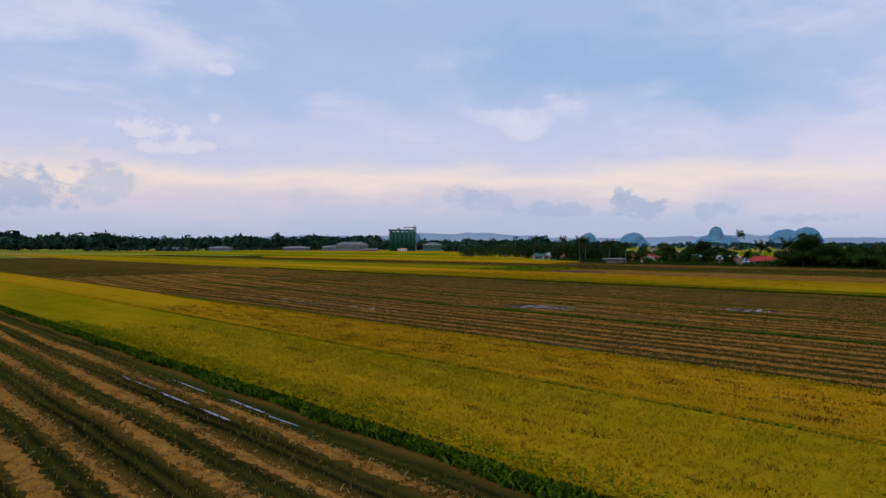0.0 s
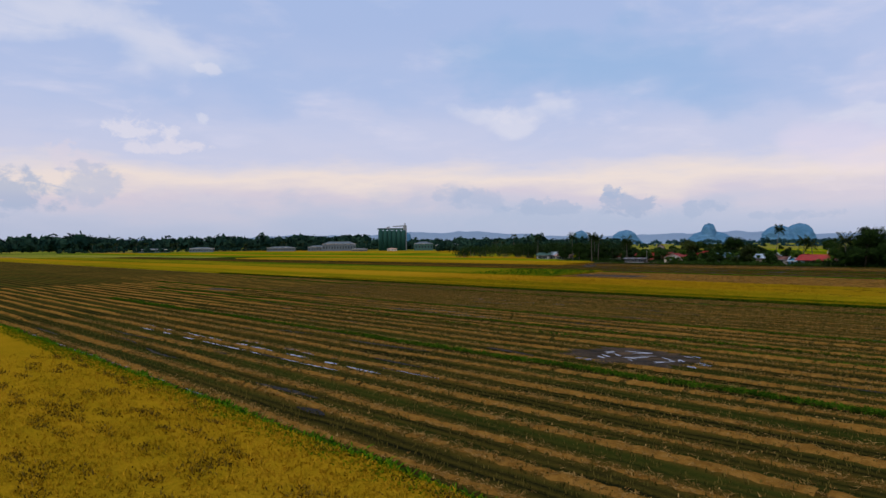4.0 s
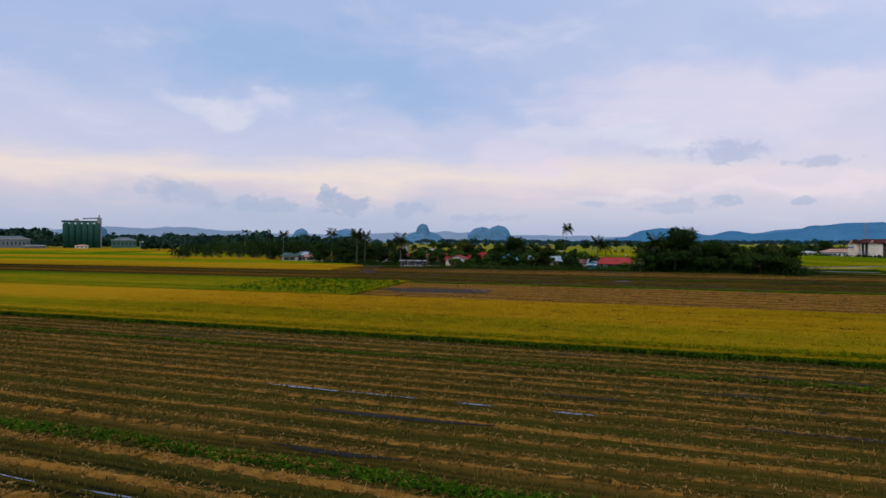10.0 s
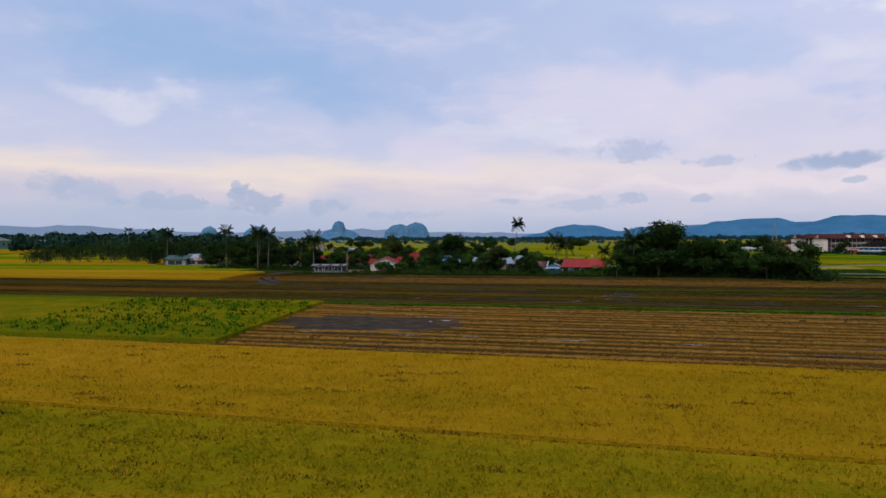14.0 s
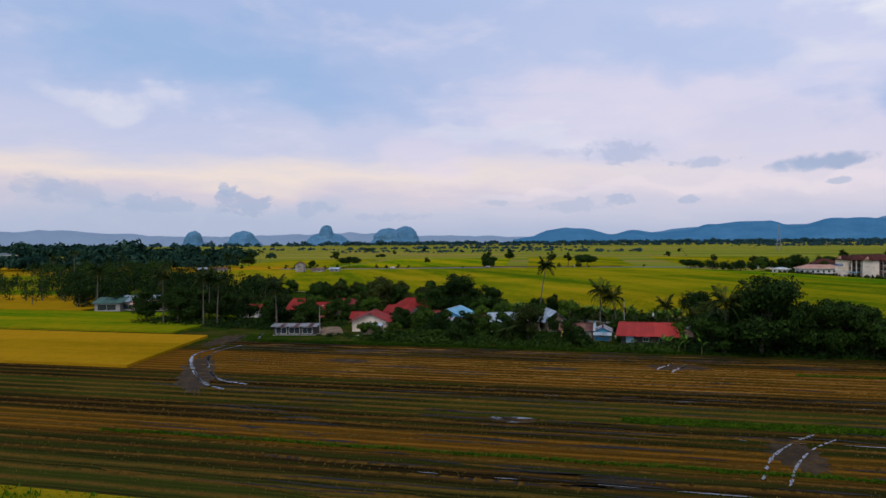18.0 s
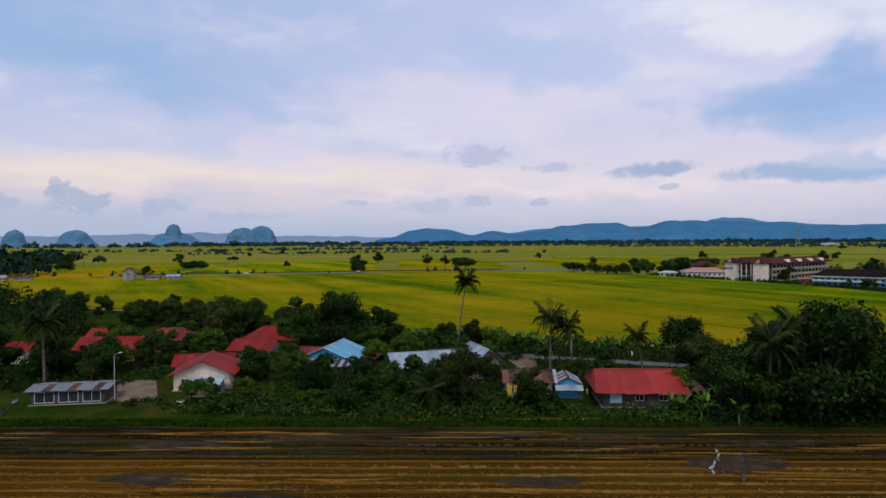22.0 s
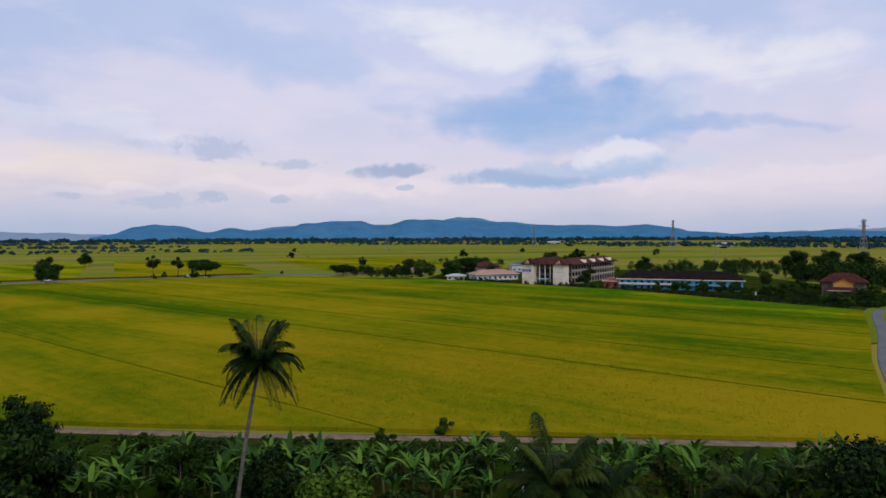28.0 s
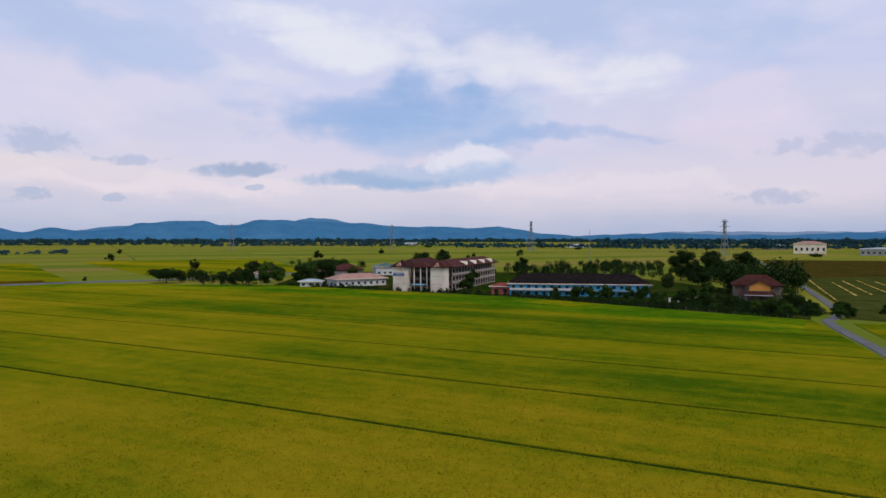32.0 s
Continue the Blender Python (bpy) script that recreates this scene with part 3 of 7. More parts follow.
M_GLASS = material("window_glass", [(0.03, 0.04, 0.05)], 0.08, spec=0.8)
M_CONCRETE = material("concrete", [(0.25, 0.24, 0.23), (0.36, 0.35, 0.33), (0.45, 0.44, 0.42)], 0.9, 0.5, stain=(0.19, 0.18, 0.16))
M_STEEL = material("galvanised_steel", [(0.22, 0.23, 0.24), (0.33, 0.34, 0.35)], 0.5, 1.0, metal=0.5)
M_SILO = material("silo_green", [(0.014, 0.058, 0.047), (0.02, 0.075, 0.06), (0.03, 0.095, 0.078)], 0.5, 0.1, stretch=(1, 1, 0.2))
M_TYRE = material("rubber", [(0.015, 0.015, 0.016)], 0.8)
M_CARPAINT = material("white_car_paint", [(0.75, 0.75, 0.74)], 0.25, spec=0.6)
M_PLASTIC = material("yellow_cloth", [(0.55, 0.36, 0.05), (0.70, 0.48, 0.08)], 0.8, 1.0)
M_BLUECLOTH = material("blue_tarpaulin", [(0.22, 0.36, 0.46), (0.34, 0.48, 0.57)], 0.6, 1.0)
M_SIGN = material("blue_sign", [(0.03, 0.08, 0.30)], 0.5)
# far forest: the haze of kilometres of damp air is mixed into these colours
M_HILL = material("haze_tinted_forest", [(0.048, 0.175, 0.32), (0.062, 0.205, 0.36), (0.085, 0.24, 0.405)], 1.0, 0.011, 18.0, 0.03, spec=0.0)
M_KARST = material("haze_tinted_limestone", [(0.078, 0.205, 0.34), (0.102, 0.24, 0.385), (0.145, 0.29, 0.435)], 1.0, 0.012, 18.0, 0.03, spec=0.0)
M_FARRANGE = material("paler_haze_tinted_forest", [(0.085, 0.215, 0.36), (0.105, 0.245, 0.40)], 1.0, 0.006, spec=0.0)
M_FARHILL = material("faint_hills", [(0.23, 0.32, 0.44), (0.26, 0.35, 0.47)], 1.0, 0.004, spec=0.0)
# far leaves shifted to teal: distance haze put into the leaf colour
M_HAZEBELT = material("haze_tinted_far_trees", [(0.017, 0.052, 0.065), (0.028, 0.073, 0.083), (0.045, 0.098, 0.105)], 0.9, 0.02, island=0.5, spec=0.0)
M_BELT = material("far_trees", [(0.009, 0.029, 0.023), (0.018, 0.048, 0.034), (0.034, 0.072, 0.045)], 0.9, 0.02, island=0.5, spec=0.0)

# ---------------------------------------------------------------- mesh tools


def npmesh(name, verts, faces):
    verts, faces = np.asarray(verts, np.float32), np.asarray(faces, np.int32)
    me = bpy.data.meshes.new(name)
    k = faces.shape[1]
    me.vertices.add(len(verts))
    me.vertices.foreach_set("co", verts.ravel())
    me.loops.add(faces.size)
    me.loops.foreach_set("vertex_index", faces.ravel())
    me.polygons.add(len(faces))
    me.polygons.foreach_set("loop_start", np.arange(0, faces.size, k, dtype=np.int32))
    me.update(calc_edges=True)
    return me


class Shape:
    """Collects faces, then makes one mesh."""

    def __init__(self):
        self.v, self.f = [], []

    def add(self, verts, faces):
        n = len(self.v)
        self.v += [tuple(p) for p in verts]
        self.f += [tuple(n + i for i in q) for q in faces]
        return self

    def box(self, x0, y0, z0, x1, y1, z1, m=None):
        p = [Vector(q) for q in ((x0, y0, z0), (x1, y0, z0), (x1, y1, z0), (x0, y1, z0), (x0, y0, z1), (x1, y0, z1), (x1, y1, z1), (x0, y1, z1))]
        if m is not None:
            p = [m @ q for q in p]
        return self.add(p, [(0, 3, 2, 1), (4, 5, 6, 7), (0, 1, 5, 4), (1, 2, 6, 5), (2, 3, 7, 6), (3, 0, 4, 7)])

    def beam(self, a, b, w, h=None):
        a, b = Vector(a), Vector(b)
        d = b - a
        q = d.to_track_quat("Z", "Y").to_matrix().to_4x4()
        h = h or w
        return self.box(-w / 2, -h / 2, 0, w / 2, h / 2, d.length, Matrix.Translation(a) @ q)

    def tube(self, path, radii, sides=8, cap=True):
        path = [Vector(p) for p in path]
        n0 = len(self.v)
        for i, (p, r) in enumerate(zip(path, radii)):
            d = path[min(i + 1, len(path) - 1)] - path[max(i - 1, 0)]
            q = d.to_track_quat("Z", "Y")
            for k in range(sides):
                t = 2 * math.pi * k / sides
                self.v.append(tuple(p + q @ Vector((math.cos(t) * r, math.sin(t) * r, 0))))
        for i in range(len(path) - 1):
            for k in range(sides):
                a, b = n0 + i * sides + k, n0 + i * sides + (k + 1) % sides
                self.f.append((a, b, b + sides, a + sides))
        if cap:
            self.f.append(tuple(n0 + k for k in reversed(range(sides))))
            self.f.append(tuple(n0 + (len(path) - 1) * sides + k for k in range(sides)))
        return self

    def prism(self, outline, z0, z1):
        n = len(outline)
        vs = [(x, y, z0) for x, y in outline] + [(x, y, z1) for x, y in outline]
        fs = [tuple(reversed(range(n))), tuple(range(n, 2 * n))] + [(i, (i + 1) % n, n + (i + 1) % n, n + i) for i in range(n)]
        return self.add(vs, fs)

    def mesh(self, name, smooth=False):
        me = bpy.data.meshes.new(name)
        me.from_pydata(self.v, [], self.f)
        if smooth:
            me.polygons.foreach_set("use_smooth", [True] * len(me.polygons))
        me.update()
        return me


def hang(name, me, mat, parent=None, label="", m=None):
    """One mesh object, under a thing or part where one is given."""
    if isinstance(me, Shape):
        me = me.mesh(name)
    if mat is not None and not me.materials:
        me.materials.append(mat)
    ob = new(name, me)
    if parent is not None:
        ob.parent = parent
    if m is not None:
        ob.matrix_basis = m
    if label:
        tagged(ob, label)
    return ob


def thing(name, m, label, category, group="", kind=""):
    ob = new(name)
    ob.empty_display_size = 0.5
    ob.matrix_basis = m
    return tagged(ob, label, category, group, kind)


def inside(points, poly):
    x, y = points[:, 0], points[:, 1]
    hit = np.zeros(len(points), bool)
    for (x0, y0), (x1, y1) in zip(poly, poly[1:] + poly[:1]):
        if y0 == y1:
            continue
        cross = ((y0 > y) != (y1 > y)) & (x < (x1 - x0) * (y - y0) / (y1 - y0) + x0)
        hit ^= cross
    return hit


def clip(poly, n, lo, hi):
    """The part of an outline for which lo <= p.n <= hi."""
    for sign, edge in ((1, lo), (-1, -hi)):
        out = []
        for a, b in zip(poly, poly[1:] + poly[:1]):
            da, db = sign * (a[0] * n[0] + a[1] * n[1]) - edge, sign * (b[0] * n[0] + b[1] * n[1]) - edge
            if da >= 0:
                out.append(a)
            if (da >= 0) != (db >= 0):
                t = da / (da - db)
                out.append((a[0] + t * (b[0] - a[0]), a[1] + t * (b[1] - a[1])))
        poly = out
        if len(poly) < 3:
            return []
    return poly


def band(a0, a1, s0, s1):
    """An outline by its run along and its reach across the paddies."""
    return [tuple((U * a + N * s).xy) for a, s in ((a0, s0), (a1, s0), (a1, s1), (a0, s1))]


def strip(a0, a1, s0, s1, count, rng):
    """Random points in a stretch of a strip along the paddies."""
    return rng.uniform(a0, a1, (count, 1)) * np.array(U.xy) + rng.uniform(s0, s1, (count, 1)) * np.array(N.xy)


def spread(poly, count, rng):
    pts = np.array(poly)
    lo, hi = pts.min(0), pts.max(0)
    p = rng.uniform(lo, hi, (int(count * 1.0), 2))
    return p[inside(p, poly)]


def sheet(name, poly, z, mat, label, category="field"):
    n = len(poly)
    me = bpy.data.meshes.new(name)
    area = sum(a[0] * b[1] - b[0] * a[1] for a, b in zip(poly, poly[1:] + poly[:1]))
    p = poly if area > 0 else poly[::-1]
    me.from_pydata([(x, y, z) for x, y in p], [], [tuple(range(n))])
    me.materials.append(mat)
    return tagged(new(name, me), label, category, kind="structure")


def slab(name, poly, z, mat, label, category="field"):
    area = sum(a[0] * b[1] - b[0] * a[1] for a, b in zip(poly, poly[1:] + poly[:1]))
    ob = hang(name, Shape().prism(poly if area > 0 else poly[::-1], -0.02, z), mat)
    return tagged(ob, label, category, kind="structure")


def blades(name, base, height, width, lean, per, mat, label, category, rng):
    """Tufts of bent blades on the points of base (x, y, z): stuff in one mesh."""
    n = len(base) * per
    b = np.repeat(base, per, 0) + np.c_[rng.normal(0, width * 1.2, (n, 2)), np.zeros(n)]
    t = rng.uniform(0, 2 * np.pi, n)
    side = np.c_[np.cos(t), np.sin(t), np.zeros(n)] * (width * rng.uniform(0.6, 1.3, (n, 1))) * 0.5
    tip = np.c_[rng.normal(0, lean, (n, 2)), height * rng.uniform(0.65, 1.2, n)]
    v = np.stack([b - side, b + side, b + tip * (0.5, 0.5, 0.75) + side * 0.9, b + tip * (0.5, 0.5, 0.75) - side * 0.9, b + tip], 1)
    f = np.arange(n)[:, None] * 5
    quads = np.concatenate([f + (0, 1, 2), f + (0, 2, 3), f + (3, 2, 4)], 0)
    me = npmesh(name, v.reshape(-1, 3), quads)
    return tagged(hang(name, me, mat), label, category, kind="stuff")


def swaths(name, poly, s0, s1, gap, mat, label, rng, width=0.66, height=0.15, step=0.45, thin=0.06):
    """Windrows of straw that run along the paddies, with breaks."""
    pts = np.array(poly)
    run = pts @ np.array(U.xy)
    vs, fs, base = [], [], 0
    for s in np.arange(s0, s1, gap):
        a = np.arange(run.min(), run.max(), step)
        wob = 0.25 * np.sin(a * 0.05 + s) + 0.12 * np.sin(a * 0.23 + 2 * s) + rng.normal(0, 0.045, len(a))
        c = a[:, None] * np.array(U.xy) + (s + wob)[:, None] * np.array(N.xy)
        ok = inside(c, poly) & ~bare(c)
        fat = width * (0.75 + 0.35 * np.sin(a * 0.11 + 3 * s) + rng.uniform(-0.28, 0.28, len(a)))
        fat = np.clip(fat, 0.15, None)
        tall = height * np.clip(0.8 + 0.5 * np.sin(a * 0.17 + s) + rng.uniform(-0.3, 0.3, len(a)), 0.1, None)
        prof = [(-1.0, 0.0), (-0.45, 0.85), (0.3, 1.0), (1.0, 0.0)]
        ring = np.stack([np.c_[c + (k * fat + rng.normal(0, 0.06, len(a)))[:, None] * np.array(N.xy), tall * h - 0.02 * (h == 0)] for k, h in prof], 1)
        vs.append(ring.reshape(-1, 3))
        keep = ok[:-1] & ok[1:] & (rng.random(len(a) - 1) > thin * (np.sin(a[:-1] * 0.03 + s * 7) > 0.2))
        i = (np.nonzero(keep)[0] * 4 + base)[:, None]
        for k in range(3):
            fs.append(np.c_[i + k, i + 4 + k, i + 5 + k, i + 1 + k])
        base += len(a) * 4
    me = npmesh(name, np.concatenate(vs), np.concatenate(fs))
    return tagged(hang(name, me, mat), label, "straw", kind="stuff")


def ribbon(name, path, width, z, mat, label, category, thick=0.0, kind="structure"):
    """A strip along a line of (x, y)."""
    p = [Vector((x, y, 0)) for x, y in path]
    vs, fs = [], []
    for i, q in enumerate(p):
        d = (p[min(i + 1, len(p) - 1)] - p[max(i - 1, 0)]).normalized()
        o = Vector((-d.y, d.x, 0)) * width / 2
        vs += [q + o * 1.15 - Vector((0, 0, 0.02)), q + o + Vector((0, 0, z)), q - o + Vector((0, 0, z)), q - o * 1.15 - Vector((0, 0, 0.02))]
        if i:
            k = 4 * i
            fs += [(k - 4, k, k + 1, k - 3), (k - 3, k + 1, k + 2, k - 2), (k - 2, k + 2, k + 3, k - 1)]
    sh = Shape().add(vs, [q[::-1] for q in fs])
    return tagged(hang(name, sh, mat), label, category, kind=kind)


def curve(points, n=8):
    """A smooth line through a few points."""
    p = [Vector((*q, 0)) if len(q) == 2 else Vector(q) for q in points]
    p = [2 * p[0] - p[1]] + p + [2 * p[-1] - p[-2]]
    out = []
    for a, b, c, d in zip(p, p[1:], p[2:], p[3:]):
        for k in range(n):
            t = k / n
            out.append(0.5 * (2 * b + (c - a) * t + (2 * a - 5 * b + 4 * c - d) * t * t + (3 * b - a - 3 * c + d) * t ** 3))
    out.append(p[-2])
    return [(q.x, q.y) for q in out]


# ---------------------------------------------------------------- the plain and its paddies
rng = np.random.default_rng(7)
ring = [(100 + 4950 * math.cos(t), 250 + 4950 * math.sin(t)) for t in np.linspace(0, 2 * math.pi, 97)[:-1]]
sheet("ground", ring, 0.0, M_PLAIN, "wide flat rice plain with a patchwork of paddies", "ground")

# cut paddies, from the start of the flight onwards
STUB_A = band(-700, 260, -90, 20)
STUB_B = band(-700, 260, 50.5, 152)
STUB_C = band(-184, 300, 195.6, 243)
STUB_E = band(-245, 320, 300, 321)
# churned, bare spots: x, y, length, width, degrees
UDEG = math.degrees(math.atan2(U.y, U.x))
CHURNED = [(19, 118, 14, 10, UDEG), (51, 108, 10, 5, UDEG), (-42, 229, 13, 6, UDEG), (72, 266, 30, 16, UDEG), (99, 361, 42, 7, 68), (118, 397, 22, 7, 42), (133.1, 269.6, 13, 6, 40), (120, 300, 7, 3, UDEG), (168, 306, 13, 6, UDEG), (160, 334, 17, 3, UDEG), (146, 350, 15, 3, UDEG), (178, 305, 15, 3, UDEG), (134, 360, 14, 4, UDEG), (150, 320, 10, 3, UDEG), (126, 352, 12, 4, UDEG), (168, 322, 12, 3, UDEG), (184, 290, 14, 4, UDEG)]


def bare(p):
    """True where points (x, y) lie on a churned spot."""
    hit = np.zeros(len(p), bool)
    for x, y, ln, wd, deg in CHURNED:
        c, s = math.cos(radians(deg)), math.sin(radians(deg))
        dx, dy = p[:, 0] - x, p[:, 1] - y
        hit |= ((dx * c + dy * s) / (ln / 2)) ** 2 + ((dy * c - dx * s) / (wd / 2)) ** 2 < 0.8
    return hit


sheet("stubble_field", STUB_A, 0.03, M_STUBWET, "harvested paddy with straw rows and wet wheel tracks", "field")
sheet("stubble_field", clip(STUB_B, N, 50.5, 111.2), 0.03, M_STUBWIDE, "broad harvested paddy with long straw rows", "field")
sheet("stubble_field", clip(STUB_B, N, 111.2, 152), 0.03, M_STUBTHIN, "worn harvested paddy with thin straw rows", "field")
sheet("stubble_field", STUB_C, 0.03, M_STUBPALE, "harvested paddy with straw rows beside green rice", "field")
for s0, s1, mat, label in ((244.5, 254, M_STUB, "olive stubble with dark wheel rows"), (254, 262, M_STUBDARK, "dark muddy stubble with churned ruts"), (262, 271, M_STUBORANGE, "orange-brown cut straw"),
                           (271, 279.5, M_STUBDARK, "dark wet stubble with ruts"), (279.5, 290, M_STUB, "olive stubble with thin grass"), (290, 300, M_STUBDARK, "dark muddy stubble beside orange straw")):
    sheet("stubble_field", band(-800, 320, s0, s1), 0.035, mat, label, "field")
sheet("stubble_field", STUB_E, 0.04, M_STUBORANGE, "orange-brown cut straw paddy before the village", "field")
swaths("straw_rows", clip(STUB_A, U, -150, 200), -60, 19, 3.05, M_STRAW, "long rows of cut straw on wet stubble", rng)
swaths("straw_rows", clip(STUB_B, U, -260, 240), 52.5, 110.5, 3.05, M_STRAW, "long rows of cut straw across the paddy", rng)
swaths("straw_rows", clip(STUB_B, U, -300, 240), 112.4, 151.5, 2.45, M_STRAW, "thin worn rows of straw across the paddy", rng, 0.5, 0.07, 0.6, 0.3)
swaths("straw_rows", clip(STUB_C, U, -183, 160), 197.5, 242, 2.75, M_STRAW, "rows of pale cut straw", rng)
swaths("straw_rows", clip(band(-800, 320, 244.5, 300), U, -330, 160), 247, 300, 2.9, M_STRAWDARK, "broken rows of straw on dark mud", rng, 0.55, 0.08, 0.5, 0.35)
sheet("stubble_field", band(-245, 320, 321, 336), 0.04, M_STUBDARK, "dark churned mud with straw along the village", "field")
swaths("straw_rows", clip(band(-245, 320, 321, 336), U, -200, 160), 322.5, 333, 2.1, M_STRAWDARK, "broken rows of straw on dark mud", rng, 0.5, 0.08, 0.5, 0.4)
swaths("straw_rows", clip(STUB_E, U, -200, 160), 301, 320.5, 2.2, M_STRAW, "close rows of orange straw", rng, 0.5, 0.09, 0.6, 0.5)

for a0, a1, s0, s1, count, label in ((-95, 40, -30, 18, 26000, "stubble stalks left standing on the wet paddy"),
                                     (-165, 60, 51, 100, 50000, "stubble stalks left standing across the paddy"),
                                     (-200, 40, 100, 151.5, 66000, "stubble stalks left standing across the paddy"),
                                     (-180, 40, 197, 242, 16000, "stubble stalks beside the green rice"),
                                     (-230, 30, 246, 299, 22000, "stubble stalks on the muddy paddy"),
                                     (-230, 60, 300, 331, 16000, "stubble stalks before the village")):
    p = strip(a0, a1, s0, s1, count, rng)
    s = p @ np.array(N.xy)
    p += ((np.round(s / 0.32) * 0.32 - s)[:, None]) * np.array(N.xy)
    p = p[~bare(p)]
    blades("stubble", np.c_[p, np.full(len(p), 0.02)], 0.2, 0.04, 0.05, 3, M_STALK, label, "stubble", rng)
# loose straw on the rows
for a0, a1, s0, s1, gap, count, label in ((-95, 45, -23.4, 19, 3.05, 30000, "loose bits of straw on wet rows"), (-160, 60, 52.5, 110.5, 3.05, 84000, "loose bits of straw on long rows"),
                                          (-200, 40, 112.4, 151.5, 2.45, 44000, "loose bits of straw on long rows"), (-180, 40, 197.5, 242, 2.75, 24000, "loose bits of pale straw on rows"),
                                          (-230, 60, 301, 320.5, 2.2, 16000, "loose bits of orange straw on rows")):
    a = rng.uniform(a0, a1, count)
    row = s0 + gap * rng.integers(0, int((s1 - s0) / gap) + 1, count)
    wob = 0.25 * np.sin(a * 0.05 + row) + 0.12 * np.sin(a * 0.23 + 2 * row) + rng.normal(0, 0.36, count)
    p = a[:, None] * np.array(U.xy) + (row + wob)[:, None] * np.array(N.xy)
    p = p[~bare(p)]
    blades("straw_bits", np.c_[p, rng.uniform(0.05, 0.16, len(p))], 0.07, 0.05, 0.2, 3, M_STRAWBIT, label, "straw", rng)


def rice(poly, z, mat, ears, label, heart=None, reach=60.0, dense=7.0, ear_h=0.24, ear_w=0.055, per=2):
    """Standing rice. Ears as blades round heart (x, y), thinning out towards reach."""
    slab("rice_field", poly, z, mat, label)
    if heart:
        a, s = heart[0] * U.x + heart[1] * U.y, heart[0] * N.x + heart[1] * N.y
        near = clip(clip(poly, U, a - reach, a + reach), N, s - reach, s + reach)
        if not near:
            return
        x = np.array(near)
        p = spread(near, dense * np.prod(x.max(0) - x.min(0)), rng)
        far = np.hypot(p[:, 0] - heart[0], p[:, 1] - heart[1]) / reach
        hole = np.sin(p[:, 0] * 0.9 + 2 * np.sin(p[:, 1] * 0.31)) * np.sin(p[:, 1] * 0.8 + 1.7 * np.sin(p[:, 0] * 0.27))
        p = p[(hole < 0.62 + 0.3 * rng.random(len(p))) & (rng.random(len(p)) > far ** 1.5)]
        if len(p):
            blades("rice_ears", np.c_[p, np.full(len(p), z - 0.05)], ear_h, ear_w, 0.12, per, ears, "drooping ears of " + label, "rice", rng)


rice(band(-700, 300, 20.8, 35.7), 0.62, M_RICEOLIVE, M_RICEOLIVEEAR, "green-gold rice beside stubble", (-6, 52), 62, 20.0)
rice(band(-700, 300, 36.8, 50), 0.66, M_RICE, M_RICEEAR, "ripe golden rice with lodged patches", (-2, 70), 70, 20.0)
rice(band(-900, 420, 152.8, 170.6), 0.66, M_RICEOLIVE, M_RICEOLIVEEAR, "green-gold rice in a long strip", (40, 212), 75, 15.0)
rice(band(-900, 420, 171.5, 195.2), 0.66, M_RICE, M_RICEEAR, "ripe golden rice in a long strip", (50, 226), 72, 10.0)
GREEN = [(50, 261), (80.5, 294), (-330, 824), (-360, 791)]
rice(GREEN, 0.55, M_MIXED, M_RICEGREENEAR, "green and yellow rice beside stubble", (66, 282), 50, 4.0)
YEL3 = [(90, 374), (116, 404), (-90, 672), (-116, 640)]
rice(YEL3, 0.6, M_RICE, M_RICEEAR, "ripe rice ending in a curved corner", (100, 388), 40, 3.0)
for k, (s0, s1, a1, mat, label) in enumerate(((344, 385, -262, M_PADDYGREEN, "green rice"), (388, 440, -330, M_RICE, "ripe rice"), (441, 500, -350, M_PADDYGREEN, "turning rice"),
                                              (502, 590, -380, M_RICEGREEN, "turning rice"), (592, 760, -420, M_RICE, "ripe rice"))):
    slab("rice_field", band(-1300, a1, s0, s1), 0.5, mat, "far strip of " + label)

slab("rice_field", [(84, 470), (96, 486), (124, 470), (114, 448)], 0.4, M_PADDYGREEN, "bright green rice strip before the barns")
tufts = spread([(50, 262), (80, 293), (58, 322), (30, 290)], 1100, rng)
blades("weeds", np.c_[tufts + rng.normal(0, 0.4, tufts.shape), np.full(len(tufts), 0.45)], 0.5, 0.2, 0.3, 4, M_EDGEGRASS, "rank green weeds in the corner of the rice", "weeds", rng)

# the great paddy between village and school, in drilled bands
V2 = (0.385, 0.923)
M2 = (0.923, -0.385)
PADDY = [(248, 312), (242.5, 338), (234.5, 375), (228.5, 402), (212, 491), (190, 600), (180, 652), (210, 740), (258, 778), (293, 750), (414, 653), (467, 622), (518, 554),
         (513, 455), (478, 385), (461, 351), (411, 291), (399, 275), (380, 279.5), (345, 288), (303, 299.5)]
cuts = [-400, 74.0, 127.9, 152.9, 177.4, 203.4, 230.4, 258.4, 500]
for k, (m0, m1) in enumerate(zip(cuts, cuts[1:])):
    poly = clip(PADDY, M2, m0 + (0.45 if m0 > 80 else 0.22), m1 - (0.45 if m1 > 80 else 0.22))
    rice(poly, 0.6, M_RICEGREEN, M_RICEGREENEAR, "green-gold rice in a broad drilled band", (268, 372) if k < 4 else None, 75, 8.0)
    if 70 < m0 < 300:
        # sheet near the top of each gap: shade between bands given as dark colour
        sheet("seam", clip(PADDY, M2, m0 - (0.42 if m0 > 80 else 0.2), m0 + (0.42 if m0 > 80 else 0.2)), 0.5, M_DARKGRASS, "dark strip colouring the shaded gap between rice bands")
sheet("paddy_floor", PADDY, 0.02, M_DARKGRASS, "dark wet floor between rice bands", "field")

